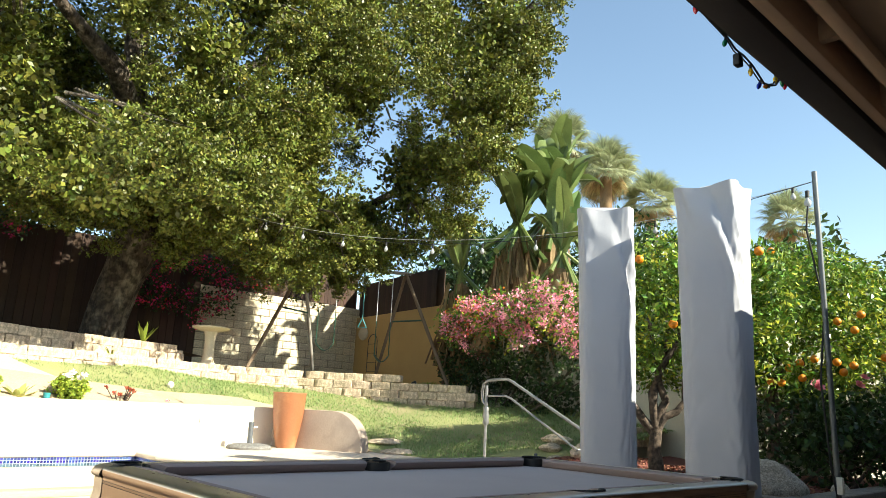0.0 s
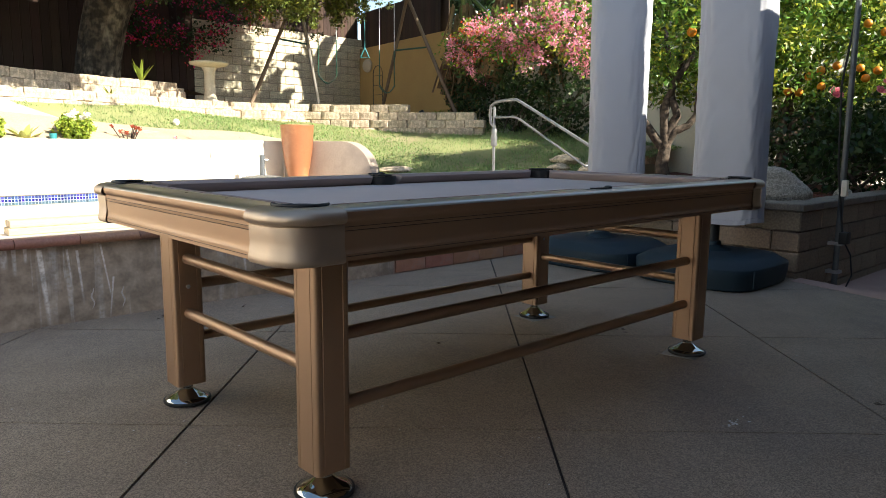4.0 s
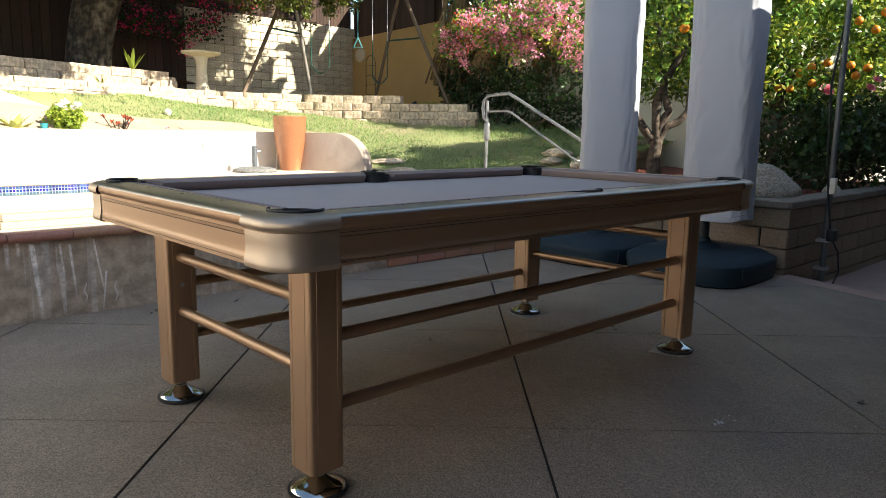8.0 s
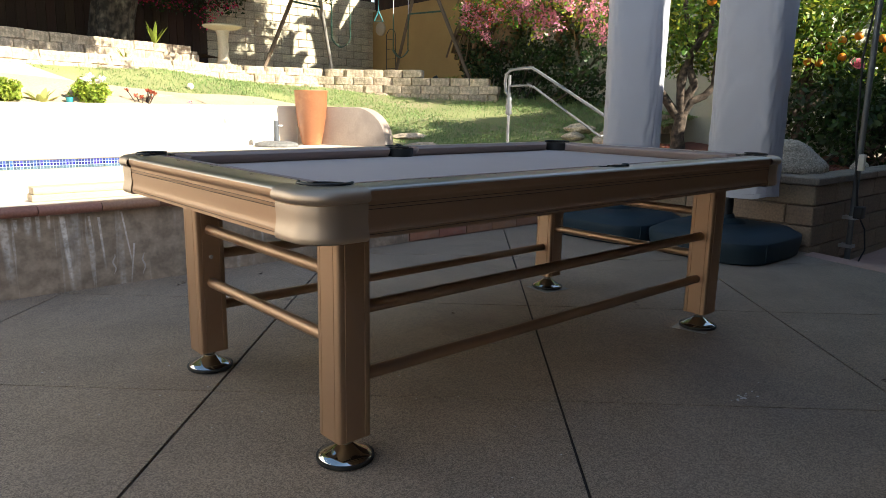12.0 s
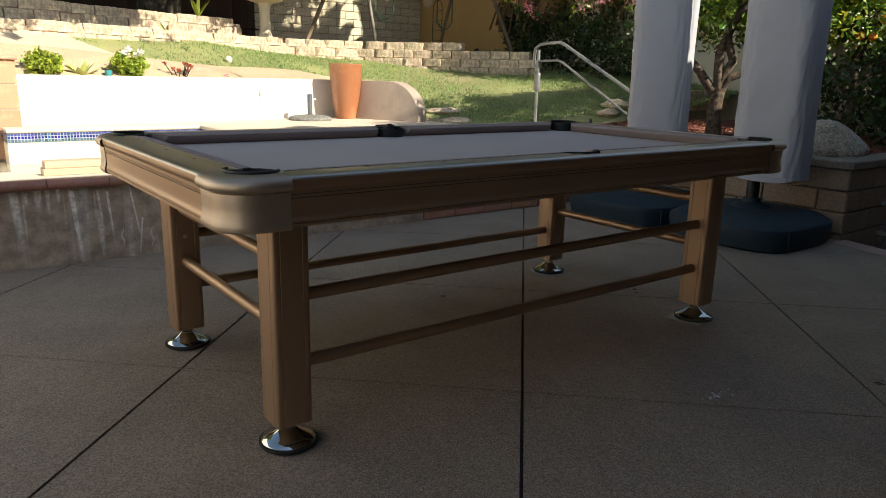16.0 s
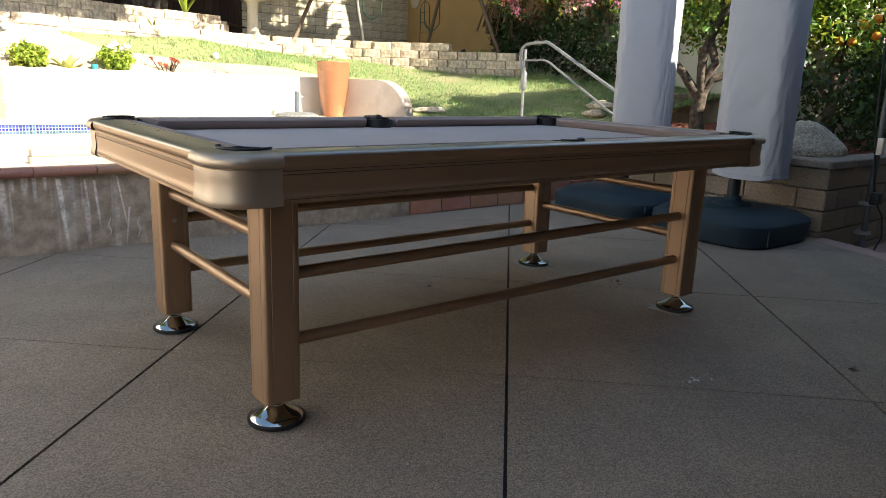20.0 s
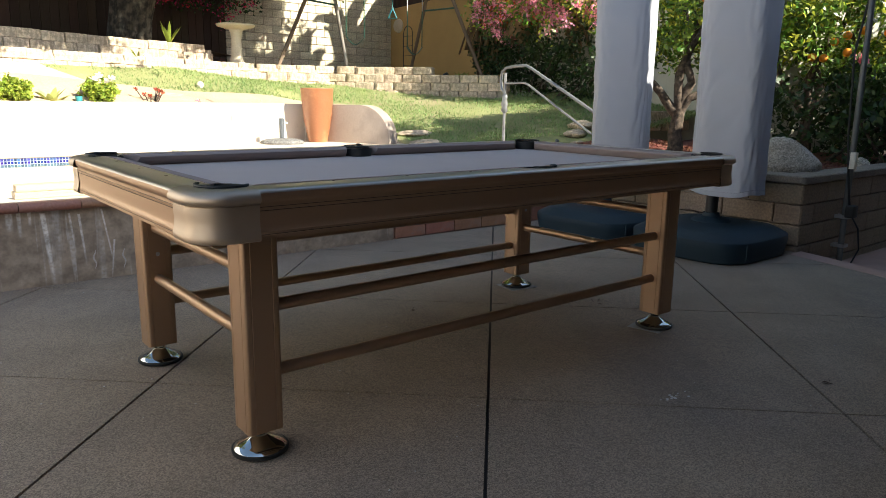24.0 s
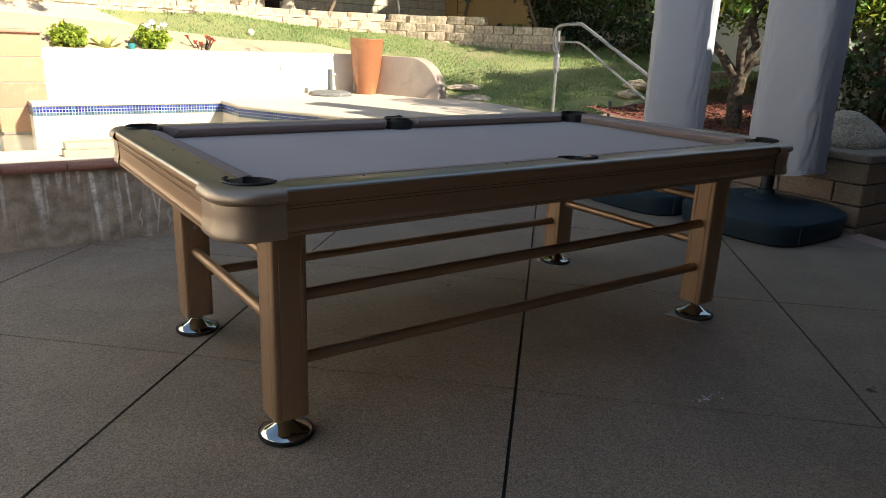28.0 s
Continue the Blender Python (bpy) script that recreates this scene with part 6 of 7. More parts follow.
PADDLES = [paddle(1.4, 0.36, 0.7, 1), paddle(1.6, 0.38, 1.4, 2), paddle(1.3, 0.34, 2.1, 3), paddle(1.2, 0.30, 0.3, 4)]
STRIPS = []
for k in range(3):
    m = Mesh()
    r = np.random.default_rng(70 + k)
    for q in range(16):
        x0, y0 = r.uniform(-0.25, 0.25, 2)
        L = r.uniform(0.5, 1.2)
        w = r.uniform(0.012, 0.05)
        pts = [Vector((x0 + 0.15 * s * math.copysign(1, x0) * math.sin(2 * s), y0 + 0.1 * s * s, -L * s)) for s in (0, 0.25, 0.5, 0.75, 1)]
        m.loft([[t + Vector((-w, 0, 0)), t + Vector((0, 0.03, 0)), t + Vector((w, 0.01, 0))] for t in pts], False)
    STRIPS.append(m.data("dry_leaf", DRYLEAF, True))


def banana(at, top, n, seed, size=1.0):
    t = thing("giant_banana_plant", at, "giant banana plant with torn leaves and dry brown skirt", "plant", "banana plants")
    r = np.random.default_rng(seed)
    A, T = Vector(at), Vector(top)
    rel = T - A
    part("stem", Mesh().tube([(0, 0, 0), rel * 0.4 + Vector((0, 0, -0.1)), rel * 0.75, rel], [0.22, 0.2, 0.17, 0.1], 12), DRYLEAF, t, smooth=True)
    for k in range(n):
        yaw = 360 * k / n * 1.618 + r.uniform(-15, 15)
        s = size * r.uniform(0.8, 1.15)
        part("leaf", PADDLES[k % 4], None, t, m=Matrix.Translation(rel + Vector((0, 0, 0.25 + 0.05 * (k % 3)))) @ pose(0, 0, 0, r.uniform(-18, 18), r.uniform(-35, 20), yaw) @ Matrix.Scale(s, 4))
    for k in range(13):
        q = rel * r.uniform(0.3, 0.98)
        part("dry_leaf", STRIPS[k % 3], None, t, m=Matrix.Translation(q) @ pose(0, 0, 0, r.uniform(-12, 12), r.uniform(-12, 12), r.uniform(0, 360)))


banana((7.7, 6.8, 2.0), (8.35, 6.6, 4.1), 15, 1)
banana((8.2, 6.2, 2.0), (8.9, 6.15, 4.4), 15, 2, 1.05)
banana((9.0, 6.9, 2.0), (9.5, 6.8, 4.7), 12, 3, 1.1)
banana((7.9, 5.5, 2.0), (8.2, 5.5, 3.4), 13, 4, 0.85)
banana((8.0, 7.5, 2.0), (7.9, 7.6, 3.3), 8, 5, 0.8)

# ---- fan palms beyond the garden ----
fan = Mesh()
for k in range(30):
    a = radians(-115 + 230 * k / 29)
    d = Vector((math.cos(a), math.sin(a), 0))
    s = Vector((-d.y, d.x, 0))
    L = (1.05 - 0.3 * abs(k - 14.5) / 14.5) * (1 + 0.08 * math.sin(7.7 * k))
    fan.add([d * 0.05, d * 0.5 * L - s * 0.036 + Vector((0, 0, 0.04)), d * 0.8 * L - s * 0.02 + Vector((0, 0, -0.06)), d * L + Vector((0, 0, -0.26)), d * 0.8 * L + s * 0.02 + Vector((0, 0, -0.05)), d * 0.5 * L + s * 0.036 + Vector((0, 0, 0.045))], [(0, 1, 5), (1, 2, 4, 5), (2, 3, 4)])
fan.tube([(-1.0, 0, 0), (0.06, 0, 0)], 0.02, 5)
FAN = fan.data("frond", PALMLEAF)
FAN_DRY = fan.data("dry_frond", PALMSKIRT)


def palm(at, h, seed, size=1.0):
    t = thing("fan_palm", (at[0], at[1], -0.6), "tall fan palm with a dry straw-coloured skirt", "palm", "fan palms")
    r = np.random.default_rng(seed)
    part("trunk", Mesh().tube([(0, 0, 0), (0.1, 0, h * 0.5), (0, 0, h)], [0.3, 0.24, 0.2], 10), DRYLEAF, t, smooth=True)
    for k in range(46):
        el = 80 - 125 * (k / 45) + r.uniform(-8, 8)
        yaw = k * 137.5
        m = Matrix.Translation((0, 0, h + 0.3)) @ pose(0, 0, 0, 0, 0, yaw) @ pose(0, 0, 0, 0, -el, 0) @ Matrix.Translation((1.15 * size, 0, 0)) @ pose(0, 0, 0, r.uniform(-30, 30)) @ Matrix.Scale(size, 4)
        part("frond" if el > -36 else "dry_frond", FAN if el > -36 else FAN_DRY, None, t, m=m)


palm((19.6, 14.3), 11.6, 1, 0.66)
palm((18.9, 11.8), 9.8, 2, 0.6)
palm((21.4, 11.5), 9.2, 3, 0.58)
palm((27.1, 8.8), 9.3, 4, 0.62)
palm((20.5, 12.9), 10.0, 5, 0.55)

# far trees and hedge beyond the fences
shrub("far_trees", [((10.5, 8.5, 3.5), (1.5, 1.5, 1.4)), ((11.5, 10.5, 4.2), (2.0, 2.0, 1.6)), ((10.0, 5.0, 2.6), (1.6, 1.6, 1.6)), ((13, 7, 3.6), (2, 2.0, 2.0)), ((10.5, 2.5, 2.4), (2, 1.6, 1.6))], 81, 1500, SHRUBLEAF, "mixed green trees beyond the boundary wall", (0.10, 0.2), 0.45, 22, (0.25, 0.5))
shrub("dark_hedge", [((-3.0, 12.6, 4.2), (3.0, 0.7, 1.6)), ((1.0, 12.8, 4.2), (3.0, 0.7, 1.4)), ((5.0, 13.2, 4.6), (2.5, 0.8, 1.2)), ((8.0, 13.4, 4.8), (2.0, 0.9, 1.2))], 83, 1300, SHRUBLEAF, "dark tall hedge behind the fence", (0.08, 0.16), 0.45, 24, (0.25, 0.45))
shrub("yellow_shrub", [((8.3, 12.7, 5.3), (0.6, 0.4, 0.9)), ((7.8, 12.8, 4.6), (0.5, 0.4, 0.6))], 85, 120, OAKLEAF_DRY, "tall yellow flowering shrub at the corner", (0.06, 0.12), 0.5)

# ---- bird bath ----
bb = thing("bird_bath", (3.70, 8.70, 1.47), "cast stone bird bath on a fluted pedestal", "bird bath")
part("pedestal", Mesh().lathe([(0.14, 0.0), (0.14, 0.05), (0.10, 0.08), (0.085, 0.13), (0.09, 0.15), (0.08, 0.18), (0.075, 0.4), (0.085, 0.5), (0.11, 0.545)], 24), BATHSTONE, bb, smooth=True)
part("bowl", Mesh().lathe([(0.09, 0.54), (0.2, 0.565), (0.27, 0.585), (0.285, 0.605), (0.28, 0.62), (0.255, 0.615), (0.18, 0.59), (0.01, 0.58)], 36), BATHSTONE, bb, smooth=True)

# ---- swing set ----
sw = thing("swing_set", (0, 0, 0), "old metal A-frame swing set with two swings and a trapeze ring", "swing set")
A1, A2 = Vector((5.75, 9.55, 3.55)), Vector((7.5, 8.7, 3.55))
part("leg", Mesh().tube([(4.65, 9.35, 1.45), A1], 0.032, 10), SWINGWOOD, sw, smooth=True)
part("leg", Mesh().tube([(6.42, 9.95, 1.45), A1], 0.032, 10), SWINGMETAL, sw, smooth=True)
part("leg", Mesh().tube([(7.7, 9.78, 1.42), A2], 0.032, 10), SWINGWOOD, sw, smooth=True)
part("leg", Mesh().tube([(7.37, 7.17, 1.3), A2], 0.032, 10), SWINGWOOD, sw, smooth=True)
part("beam", Mesh().tube([A1 + (A1 - A2) * 0.05, A2 + (A2 - A1) * 0.05], 0.034, 10), SWINGMETAL, sw, smooth=True)
for la, lb, top in (((4.65, 9.35, 1.45), (6.42, 9.95, 1.45), A1), ((7.7, 9.78, 1.42), (7.37, 7.17, 1.3), A2)):
    part("brace", Mesh().tube([Vector(la).lerp(top, 0.58), Vector(lb).lerp(top, 0.58)], 0.016, 8), GREENPLASTIC, sw, smooth=True)
for s0, s1, z, mat in ((0.17, 0.335, 2.11, GREENPLASTIC), (0.735, 0.875, 1.97, GREENPLASTIC)):
    a, b = A1.lerp(A2, s0), A1.lerp(A2, s1)
    seat = part("seat", Mesh().loft([[Vector((*a.lerp(b, q)[:2], z - 0.13 * math.sin(math.pi * q))) + Vector(o) for o in ((-0.05, -0.09, 0), (0.05, 0.09, 0), (0.05, 0.09, -0.012), (-0.05, -0.09, -0.012))] for q in [k / 8 for k in range(9)]], True, True), mat, sw, smooth=True)
    for e in (a, b):
        part("chain", Mesh().tube([(e.x, e.y, z), (e.x, e.y, 3.5)], 0.007, 6), GALV, seat)
        part("grip", Mesh().tube([(e.x, e.y, z), (e.x, e.y, z + 0.62)], 0.010, 8), GREENPLASTIC, seat)
rg = A1.lerp(A2, 0.597)
ring = Mesh().tube([(rg.x, rg.y, 2.62), (rg.x + 0.06, rg.y - 0.05, 2.45), (rg.x - 0.06, rg.y + 0.05, 2.45), (rg.x, rg.y, 2.62)], 0.013, 8)
rp = part("trapeze_ring", ring, TEALPLASTIC, sw, "teal plastic trapeze ring", smooth=True)
part("rope", Mesh().tube([(rg.x, rg.y, 2.62), (rg.x, rg.y, 3.5)], 0.008, 6), TEALPLASTIC, rp)

# wall ornaments
tr = thing("garden_trellis", (8.42, 10.8, 1.55), "thin arched metal trellis leaning on the ochre wall", "trellis")
part("arch", Mesh().tube([(0, -0.16, 0)] + [(0, -0.16 * math.cos(a), 0.85 + 0.16 * math.sin(a)) for a in [math.pi * k / 8 for k in range(9)]] + [(0, 0.16, 0)], 0.008, 6), DARKMETAL, tr)
for k in range(4):
    part("rung", Mesh().tube([(0, -0.16, 0.2 + 0.2 * k), (0, 0.16, 0.2 + 0.2 * k)], 0.005, 5), DARKMETAL, tr)
p = RW0.lerp(RW1, 0.04)
pq = thing("wall_plaque", (p.x - 0.04, p.y, 2.62), "round shell-shaped ornament hung on the ochre wall", "ornament")
part("disc", Mesh().lathe([(0.15, 0), (0.14, 0.03), (0.08, 0.05), (0.01, 0.055)], 20).data("disc", BATHSTONE, True), None, pq, m=pose(0, 0, 0, 0, -90, 8))

# ---- plants on the garden wall ----


def tuft_plant(name, at, label, n, length, width, mat, lean=(20, 60), curve=0.5, seed=0, cat="plant"):
    t = thing(name, at, label, cat)
    r = np.random.default_rng(seed)
    for k in range(n):
        el = radians(90 - r.uniform(*lean))
        yaw = k * 2.4 + r.uniform(-0.3, 0.3)
        L = length * r.uniform(0.7, 1.1)
        rows = []
        q = Vector((0, 0, 0))
        for i in range(6):
            s = i / 5
            a = el - curve * s
            d = Vector((math.cos(yaw) * math.cos(a), math.sin(yaw) * math.cos(a), math.sin(a)))
            if i:
                q = q + d * L / 5
            w = width * 0.5 * (1 - s ** 2.5) * (0.6 + 0.8 * s) + 0.001
            sd = Vector((-math.sin(yaw), math.cos(yaw), 0))
            rows.append([q - sd * w + Vector((0, 0, 0.12 * w)), q - Vector((0, 0, 0.25 * w)), q + sd * w + Vector((0, 0, 0.12 * w))])
        part("leaf", Mesh().loft(rows, False), mat, t, smooth=True)
    return t


SUCC = material("pale_succulent", (0.42, 0.45, 0.14), 0.5, spread=0.15, random=0.2)
SUCC_RED = material("red_succulent", (0.36, 0.075, 0.035), 0.55, spread=0.2, island=0.3)
GERLEAF = material("geranium_leaf", (0.30, 0.38, 0.05), 0.5, spread=0.2, island=0.4, thin=0.35, bump=0)
PETAL = material("white_petal", (0.85, 0.84, 0.82), 0.6, spread=0.05, bump=0, thin=0.4)
SPIKE = material("yellow_green_blade", (0.30, 0.36, 0.05), 0.5, spread=0.15, random=0.2, thin=0.3)


def round_bush(name, at, rad, mat, seed, label, flowers=0):
    t = thing(name, at, label, "plant")
    r = np.random.default_rng(seed)
    c = [((0, 0, rad * 0.75), (rad, rad, rad * 0.8))]
    tf = shell(r, c, 160, 0.4)
    p, a = clumps(r, tf, 0.04, 9)
    cloud("foliage", p, a, r.uniform(0.025, 0.05, len(p)), mat, t, 0.85)
    stem = Mesh()
    for k in range(8):
        q = tf[k * 15]
        stem.tube([(0, 0, -0.03), (q[0] * 0.5, q[1] * 0.5, q[2] * 0.6), tuple(q)], [0.01, 0.007, 0.004], 5)
    part("stem", stem, BARK_PALE, t)
    for k in range(flowers):
        q = np.array([r.uniform(-1, 1) * rad, r.uniform(-1, 1) * rad, rad * r.uniform(1.35, 1.65)])
        pf, af = clumps(r, [q], 0.04, 26)
        cloud("flower_head", pf, af, r.uniform(0.02, 0.035, len(pf)), PETAL, t, 0.9)
    return t


round_bush("leafy_bush", (0.40, 6.40, 0.93), 0.17, GERLEAF, 5, "bright green rounded bush on the garden wall bed")
round_bush("white_geranium", (1.20, 6.45, 0.93), 0.18, GERLEAF, 6, "green geranium with white flower heads", 6)
tuft_plant("pale_succulent", (0.73, 6.42, 0.93), "pale yellow-green rosette succulent with a flower stalk", 14, 0.2, 0.075, SUCC, (25, 75), 0.3, 7)
sb = thing("red_succulent", (1.75, 6.5, 0.93), "small branching succulent with rust-red rosettes", "plant")
rs = np.random.default_rng(9)
stm = Mesh()
heads = []
for k in range(10):
    q = (rs.uniform(-0.15, 0.15), rs.uniform(-0.1, 0.1), rs.uniform(0.09, 0.17))
    heads.append(q)
    stm.tube([(q[0] * 0.3, q[1] * 0.3, -0.02), q], [0.008, 0.005], 5)
part("stem", stm, BARK_PALE, sb)
p, a = clumps(rs, heads, 0.026, 22)
cloud("rosette_foliage", p, a, rs.uniform(0.02, 0.035, len(p)), SUCC_RED, sb, 0.6)
for k, (x, y) in enumerate(((3.15, 6.72), (2.3, 6.6), (3.3, 6.78))):
    fl = thing("small_pink_flower", (x, y, 0.93), "small pink flowering bedding plant", "plant", "bedding plants")
    p, a = clumps(rs, [(0, 0, 0.03)], 0.05, 40)
    cloud("petals", p, a, rs.uniform(0.015, 0.03, len(p)), BRACT, fl, 0.8)
cup = thing("green_cup", (0.98, 6.38, 0.93), "small green plastic cup in the bed", "cup")
part("cup", Mesh().lathe([(0.028, 0), (0.036, 0.08), (0.033, 0.08), (0.026, 0.004)], 16), TEALPLASTIC, cup, smooth=True)
tuft_plant("yellow_green_agave", (2.72, 8.75, 1.74), "upright yellow-green spiky plant", 9, 0.34, 0.06, SPIKE, (3, 35), 0.1, 3)
tuft_plant("yellow_tuft", (2.05, 7.95, 1.45), "small pale green tuft on the wall ledge", 9, 0.2, 0.03, SPIKE, (10, 60), 0.4, 13)
tuft_plant("spiky_tuft", (6.15, 7.3, 1.38), "small pale green spiky tuft behind the blocks", 8, 0.24, 0.03, SPIKE, (10, 55), 0.3, 14)
tuft_plant("spiky_tuft", (6.5, 6.75, 1.32), "small pale green spiky tuft behind the blocks", 8, 0.26, 0.03, SPIKE, (10, 55), 0.3, 15)
ball = thing("white_ball", (2.57, 7.22, level(2.57, 7.22) + 0.035), "small white ball lying on the lawn", "ball")
part("ball", Mesh().lathe([(0.004, -0.045), (0.03, -0.034), (0.045, 0), (0.03, 0.034), (0.004, 0.045)], 14), WHITE_WALL, ball, smooth=True)
lamp = thing("ground_spotlight", (6.35, 7.02, 1.33), "small black garden spotlight on the retaining wall", "spotlight")
part("head", Mesh().lathe([(0.03, 0), (0.05, 0.03), (0.055, 0.08), (0.045, 0.09)], 14).data("head", DARKMETAL, True), None, lamp, m=pose(0, 0, 0.05, 70, 0, 40))
part("stake", Mesh().tube([(0, 0, -0.05), (0, 0, 0.07)], 0.01, 6), DARKMETAL, lamp)


# ---- boulders and stones ----
def boulder(at, size, seed, label, turn=0, mat=STONE):
    bm = bmesh.new()
    bmesh.ops.create_icosphere(bm, subdivisions=4, radius=1)
    for v in bm.verts:
        n = v.co.normalized()
        k = 1 + 0.22 * noise.noise(n * 1.3 + Vector((seed, 0, 0))) + 0.07 * noise.noise(n * 4 + Vector((seed, 3, 0)))
        q = 1 - 0.4 * max(0.0, n.z)
        v.co = Vector((n.x * size[0] * q - 0.12 * size[0] * max(0.0, n.z), n.y * size[1] * q, n.z * size[2])) * k + n * 0.004 * noise.noise(n * 14 + Vector((seed, 1, 0)))
    me = bpy.data.meshes.new("boulder")
    bm.to_mesh(me)
    bm.free()
    me.materials.append(mat)
    me.shade_smooth()
    ob = new("boulder", me)
    ob.matrix_basis = pose(*at, 0, 0, turn)
    return tagged(ob, label, "boulder")


boulder((4.72, 0.80, 0.59), (0.27, 0.19, 0.22), 2, "large grey-tan speckled boulder in the planting bed", -35)
boulder((5.55, 1.05, 0.56), (0.13, 0.10, 0.07), 5, "small pale stone in the mulch")
boulder((6.0, 0.72, 0.52), (0.10, 0.08, 0.07), 6, "small pale stone near the planter cap")
boulder((5.45, 3.1, 0.66), (0.16, 0.12, 0.09), 8, "rough pale stone beside the garden steps", 20, BLOCK)
boulder((5.75, 3.0, 0.74), (0.14, 0.11, 0.09), 9, "rough pale stone beside the garden steps", 60, BLOCK)
for k, (x, y, z, w, h) in enumerate(((5.2, 3.25, 0.56, 0.18, 0.06), (5.55, 3.6, 0.67, 0.22, 0.06), (5.85, 3.75, 0.76, 0.24, 0.06), (4.62, 5.15, level(4.62, 5.15) - 0.01, 0.28, 0.05), (4.75, 5.6, level(4.75, 5.6) - 0.01, 0.26, 0.05))):
    tagged(boulder((x, y, z), (w, w * 0.62, h), 20 + k, "rough pale stone step set in the lawn", 15 + 31 * k, BLOCK), category="stone step", group="lawn steps")

# low block edging behind the mulch and a capped pipe at the lawn's edge
edg = thing("bed_edging", (6.2, 3.34, 0), "two low courses of pale rough edging blocks behind the mulch", "edging")
for r in range(2):
    for c in range(4 - r):
        part("block", rb[(c + 2 * r) % 5], None, edg, m=pose(0.02 + 0.304 * c + 0.15 * r, 0.03 * r, 0.70 + 0.118 * r, 0, 0, -1.5 + 2 * (c % 2)))
stub = thing("pipe_stub", (4.80, 3.20, DECK_Z), "short capped grey pipe standing at the lawn edge", "pipe")
part("pipe", Mesh().tube([(0, 0, -0.05), (0, 0, 0.13)], 0.014, 12), POLESTEEL, stub, smooth=True)
part("cap", Mesh().lathe([(0.018, 0.125), (0.019, 0.15), (0.012, 0.158)], 14), POLESTEEL, stub, smooth=True)

# curved concrete path on the slope
path_m = Mesh()
pp = [((3.5, 6.95), (3.5, 7.12)), ((2.4, 6.68), (2.35, 6.88)), ((1.5, 6.55), (1.55, 6.85)), ((1.0, 6.5), (1.25, 6.95)), ((0.4, 6.55), (1.0, 7.15)), ((-0.1, 6.75), (0.75, 7.4)), ((-0.5, 7.05), (0.45, 7.55)), ((-1.4, 7.15), (-0.4, 7.5))]
path_m.loft([[(a[0] + (b[0] - a[0]) * s, a[1] + (b[1] - a[1]) * s, level(a[0] + (b[0] - a[0]) * s, a[1] + (b[1] - a[1]) * s) + 0.009) for s in (0, 0.25, 0.5, 0.75, 1)] for a, b in pp], False)
tagged(part("garden_path", path_m, PATHTAN, smooth=True), "pale concrete path curving up the lawn", "path", kind="structure")

# ---- string lights ----
ln = thing("string_lights", (0, 0, 0), "outdoor string lights on a steel wire", "string lights")
W0, W1 = Vector((4.9, 0.37, 3.04)), Vector((2.75, 6.05, 3.2))


def sag(s, drop, dz=0.0):
    q = W0.lerp(W1, s)
    return q + Vector((0, 0, dz - 4 * drop * s * (1 - s)))


part("wire", Mesh().tube([sag(k / 30, 0.40) for k in range(31)], 0.0026, 6), WIRE, ln)
part("cable", Mesh().tube([sag(k / 60, 0.44 + 0.012 * math.sin(k * 1.3), 0) for k in range(61)], 0.0032, 6), CABLE, ln)
bulb_me = Mesh().lathe([(0.012, 0.0), (0.014, -0.01), (0.026, -0.035), (0.028, -0.05), (0.018, -0.072), (0.003, -0.08)], 14).data("glass", BULBGLASS, True)
sock_me = Mesh().tube([(0, 0, 0.06), (0, 0, 0)], 0.015, 10).data("bulb", CABLE, True)
for k in range(11):
    q = sag(0.03 + 0.092 * k, 0.44)
    b = part("bulb", sock_me, None, ln, m=Matrix.Translation(q + Vector((0, 0, -0.05))) @ Matrix.Scale(0.75, 4))
    part("glass", bulb_me, None, b, "clear glass bulb")
drop = thing("hanging_cable", (0, 0, 0), "black extension cable hanging down the steel pole", "cable")
part("cable", Mesh().tube([(4.800, 0.405, 2.93), (4.750, 0.425, 2.6), (4.99, 0.41, 2.0), (4.780, 0.405, 1.4), (4.810, 0.385, 0.8), (4.830, 0.345, 0.45), (4.850, 0.325, 0.28)], 0.008, 8), CABLE, drop, smooth=True)
part("tail", Mesh().tube([(4.850, 0.325, 0.26), (5.000, 0.305, 0.12), (5.070, 0.305, -0.05), (5.000, 0.325, -0.16)], 0.006, 8), CABLE, drop, smooth=True)
part("adapter", Mesh().box((4.790, 0.275, 0.22), (4.880, 0.335, 0.31)), CABLE, drop, bevel=0.008)
part("tag", Mesh().box((4.780, 0.305, 0.58), (4.825, 0.345, 0.70)), WHITE_WALL, drop, "white plastic tag", bevel=0.004)
b = part("bulb", sock_me, None, drop, m=pose(4.790, 0.415, 2.87))
part("glass", bulb_me, None, b, "clear glass bulb")

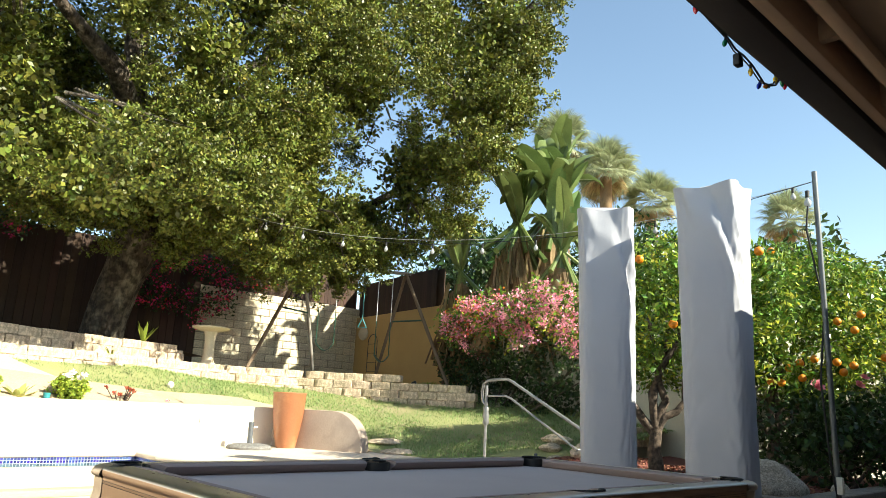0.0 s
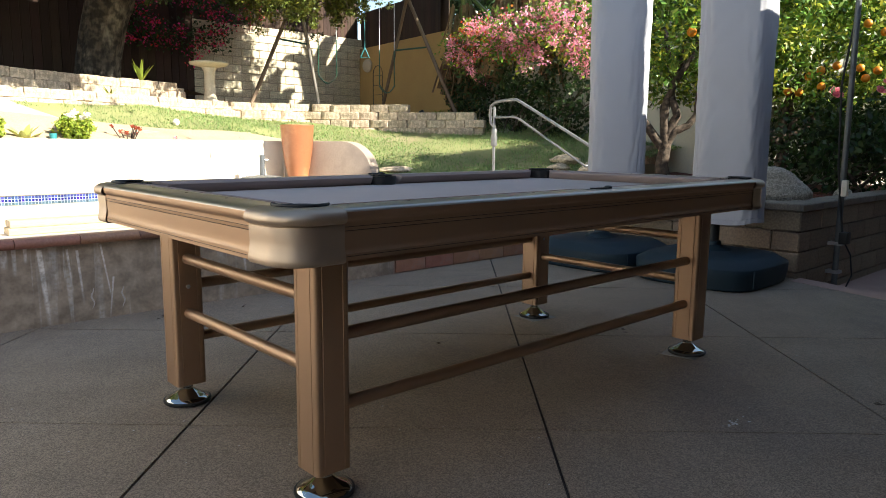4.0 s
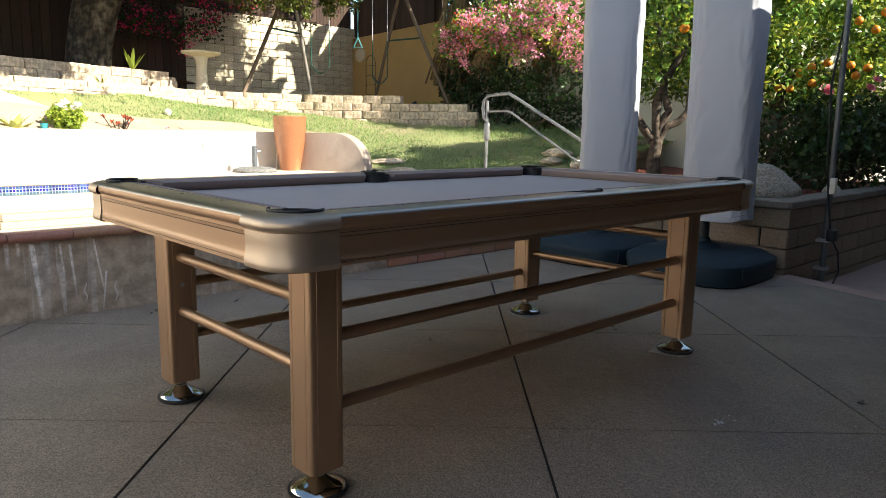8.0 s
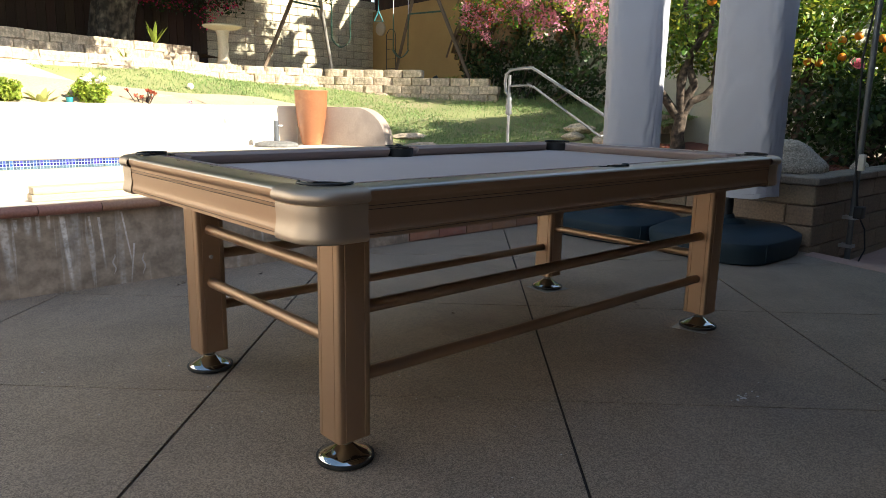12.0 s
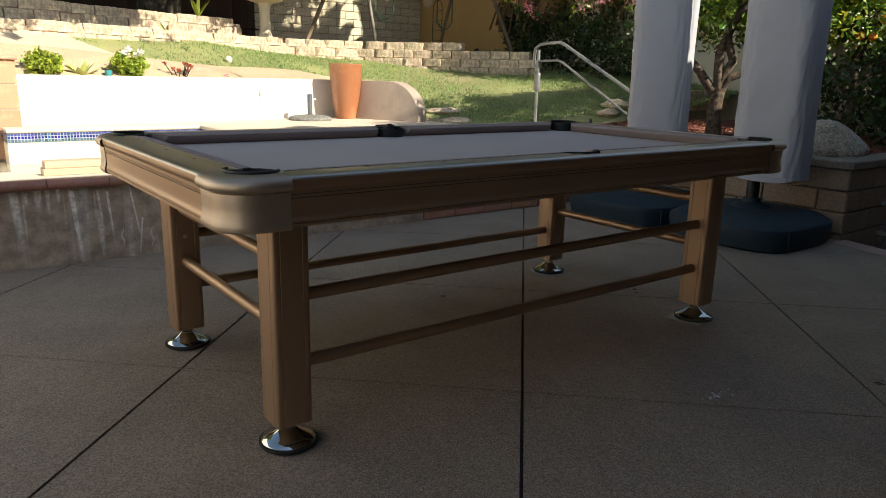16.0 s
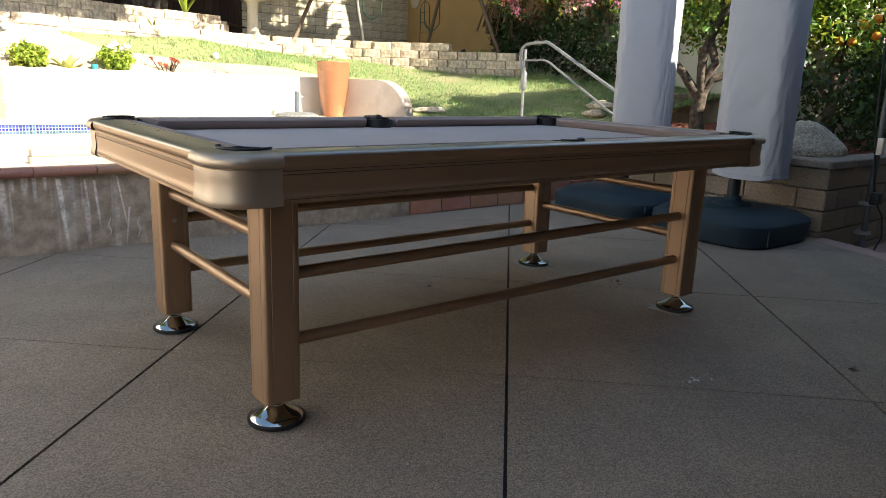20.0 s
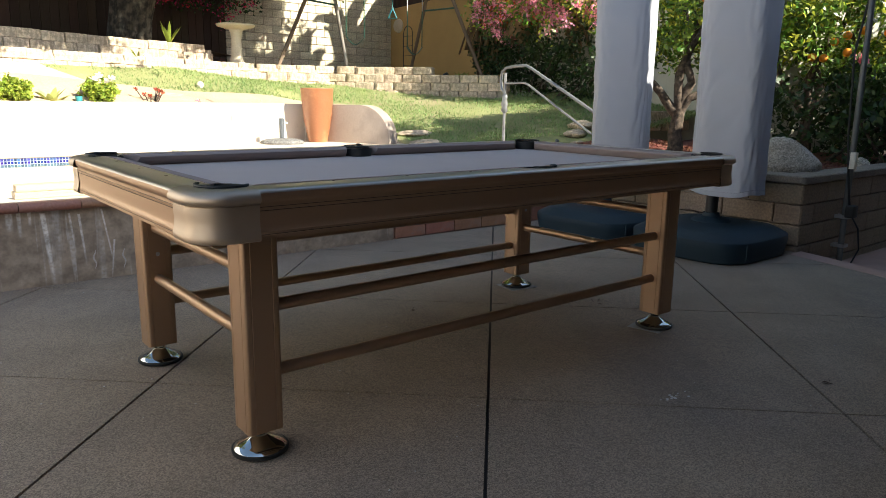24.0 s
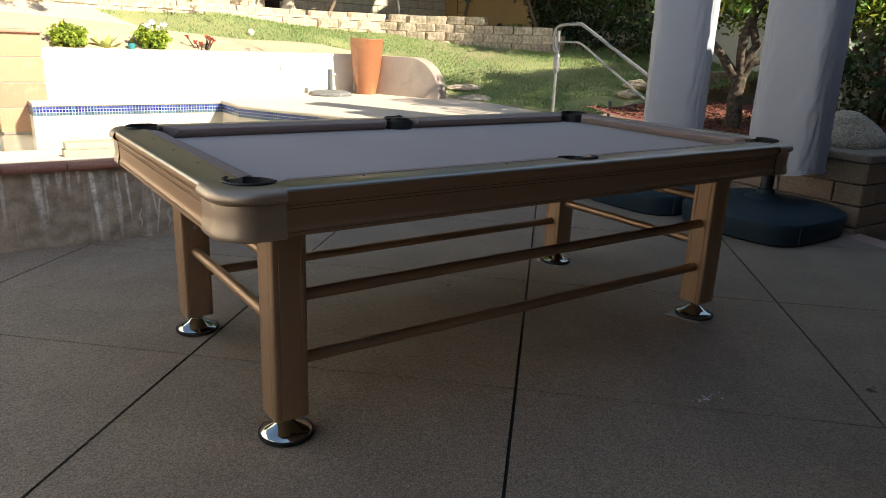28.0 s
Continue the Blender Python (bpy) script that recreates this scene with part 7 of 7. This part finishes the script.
# ---- coloured lights under the eave ----
xl = thing("festive_lights", (0, 0, 0), "green cable of coloured festive bulbs hanging from the eave", "festive lights")
pts = [Vector(q) + Vector((0, 0, 0.045)) for q in ((0.9, EY + 0.012, 2.405), (1.05, EY + 0.014, 2.40), (1.225, EY + 0.014, 2.385), (1.30, EY + 0.015, 2.362), (1.37, EY + 0.014, 2.362), (1.44, EY + 0.014, 2.352), (1.50, EY + 0.016, 2.335), (1.55, EY + 0.018, 2.32), (1.61, EY + 0.016, 2.33), (1.66, EY + 0.014, 2.35), (1.70, EY + 0.014, 2.39), (1.80, EY + 0.014, 2.41), (1.95, EY + 0.014, 2.41))]
part("cable", Mesh().tube(pts, 0.004, 6), CABLE, xl)
part("cable", Mesh().tube([(q.x + 0.012 * math.sin(7 * q.x), q.y + 0.008, q.z - 0.006 * math.cos(9 * q.x)) for q in pts], 0.003, 6), CABLE, xl)
cols = {"green": (0.01, 0.16, 0.06), "yellow": (0.6, 0.38, 0.02), "blue": (0.01, 0.03, 0.4), "orange": (0.65, 0.2, 0.02), "red": (0.45, 0.01, 0.03)}
c9 = {c: Mesh().lathe([(0.009, 0), (0.013, -0.012), (0.011, -0.03), (0.003, -0.044)], 12).data("glass", bright(c + "_bulb", v), True) for c, v in cols.items()}
holder = Mesh().tube([(0, 0, 0.026), (0, 0, 0)], 0.008, 8).data("bulb", CABLE, True)
for c, q, ry in (("green", (1.225, EY + 0.014, 2.385), 25), ("yellow", (1.43, EY + 0.016, 2.358), 5), ("blue", (1.52, EY + 0.018, 2.325), 30), ("orange", (1.60, EY + 0.018, 2.325), 75), ("yellow", (1.68, EY + 0.02, 2.42), 10), ("green", (1.72, EY + 0.016, 2.425), -20), ("red", (1.77, EY + 0.018, 2.425), 10), ("red", (1.0, EY + 0.016, 2.43), 0)):
    b = part("bulb", holder, None, xl, m=Matrix.Translation(Vector(q) + Vector((0, 0, 0.04))) @ pose(0, 0, 0, 0, ry, 0) @ Matrix.Scale(0.72, 4) @ Matrix.Translation((0, 0, -0.03)))
    part("glass", c9[c], None, b)
part("plug", Mesh().box((1.312, EY + 0.008, 2.352), (1.350, EY + 0.034, 2.398)), CABLE, xl, bevel=0.005)
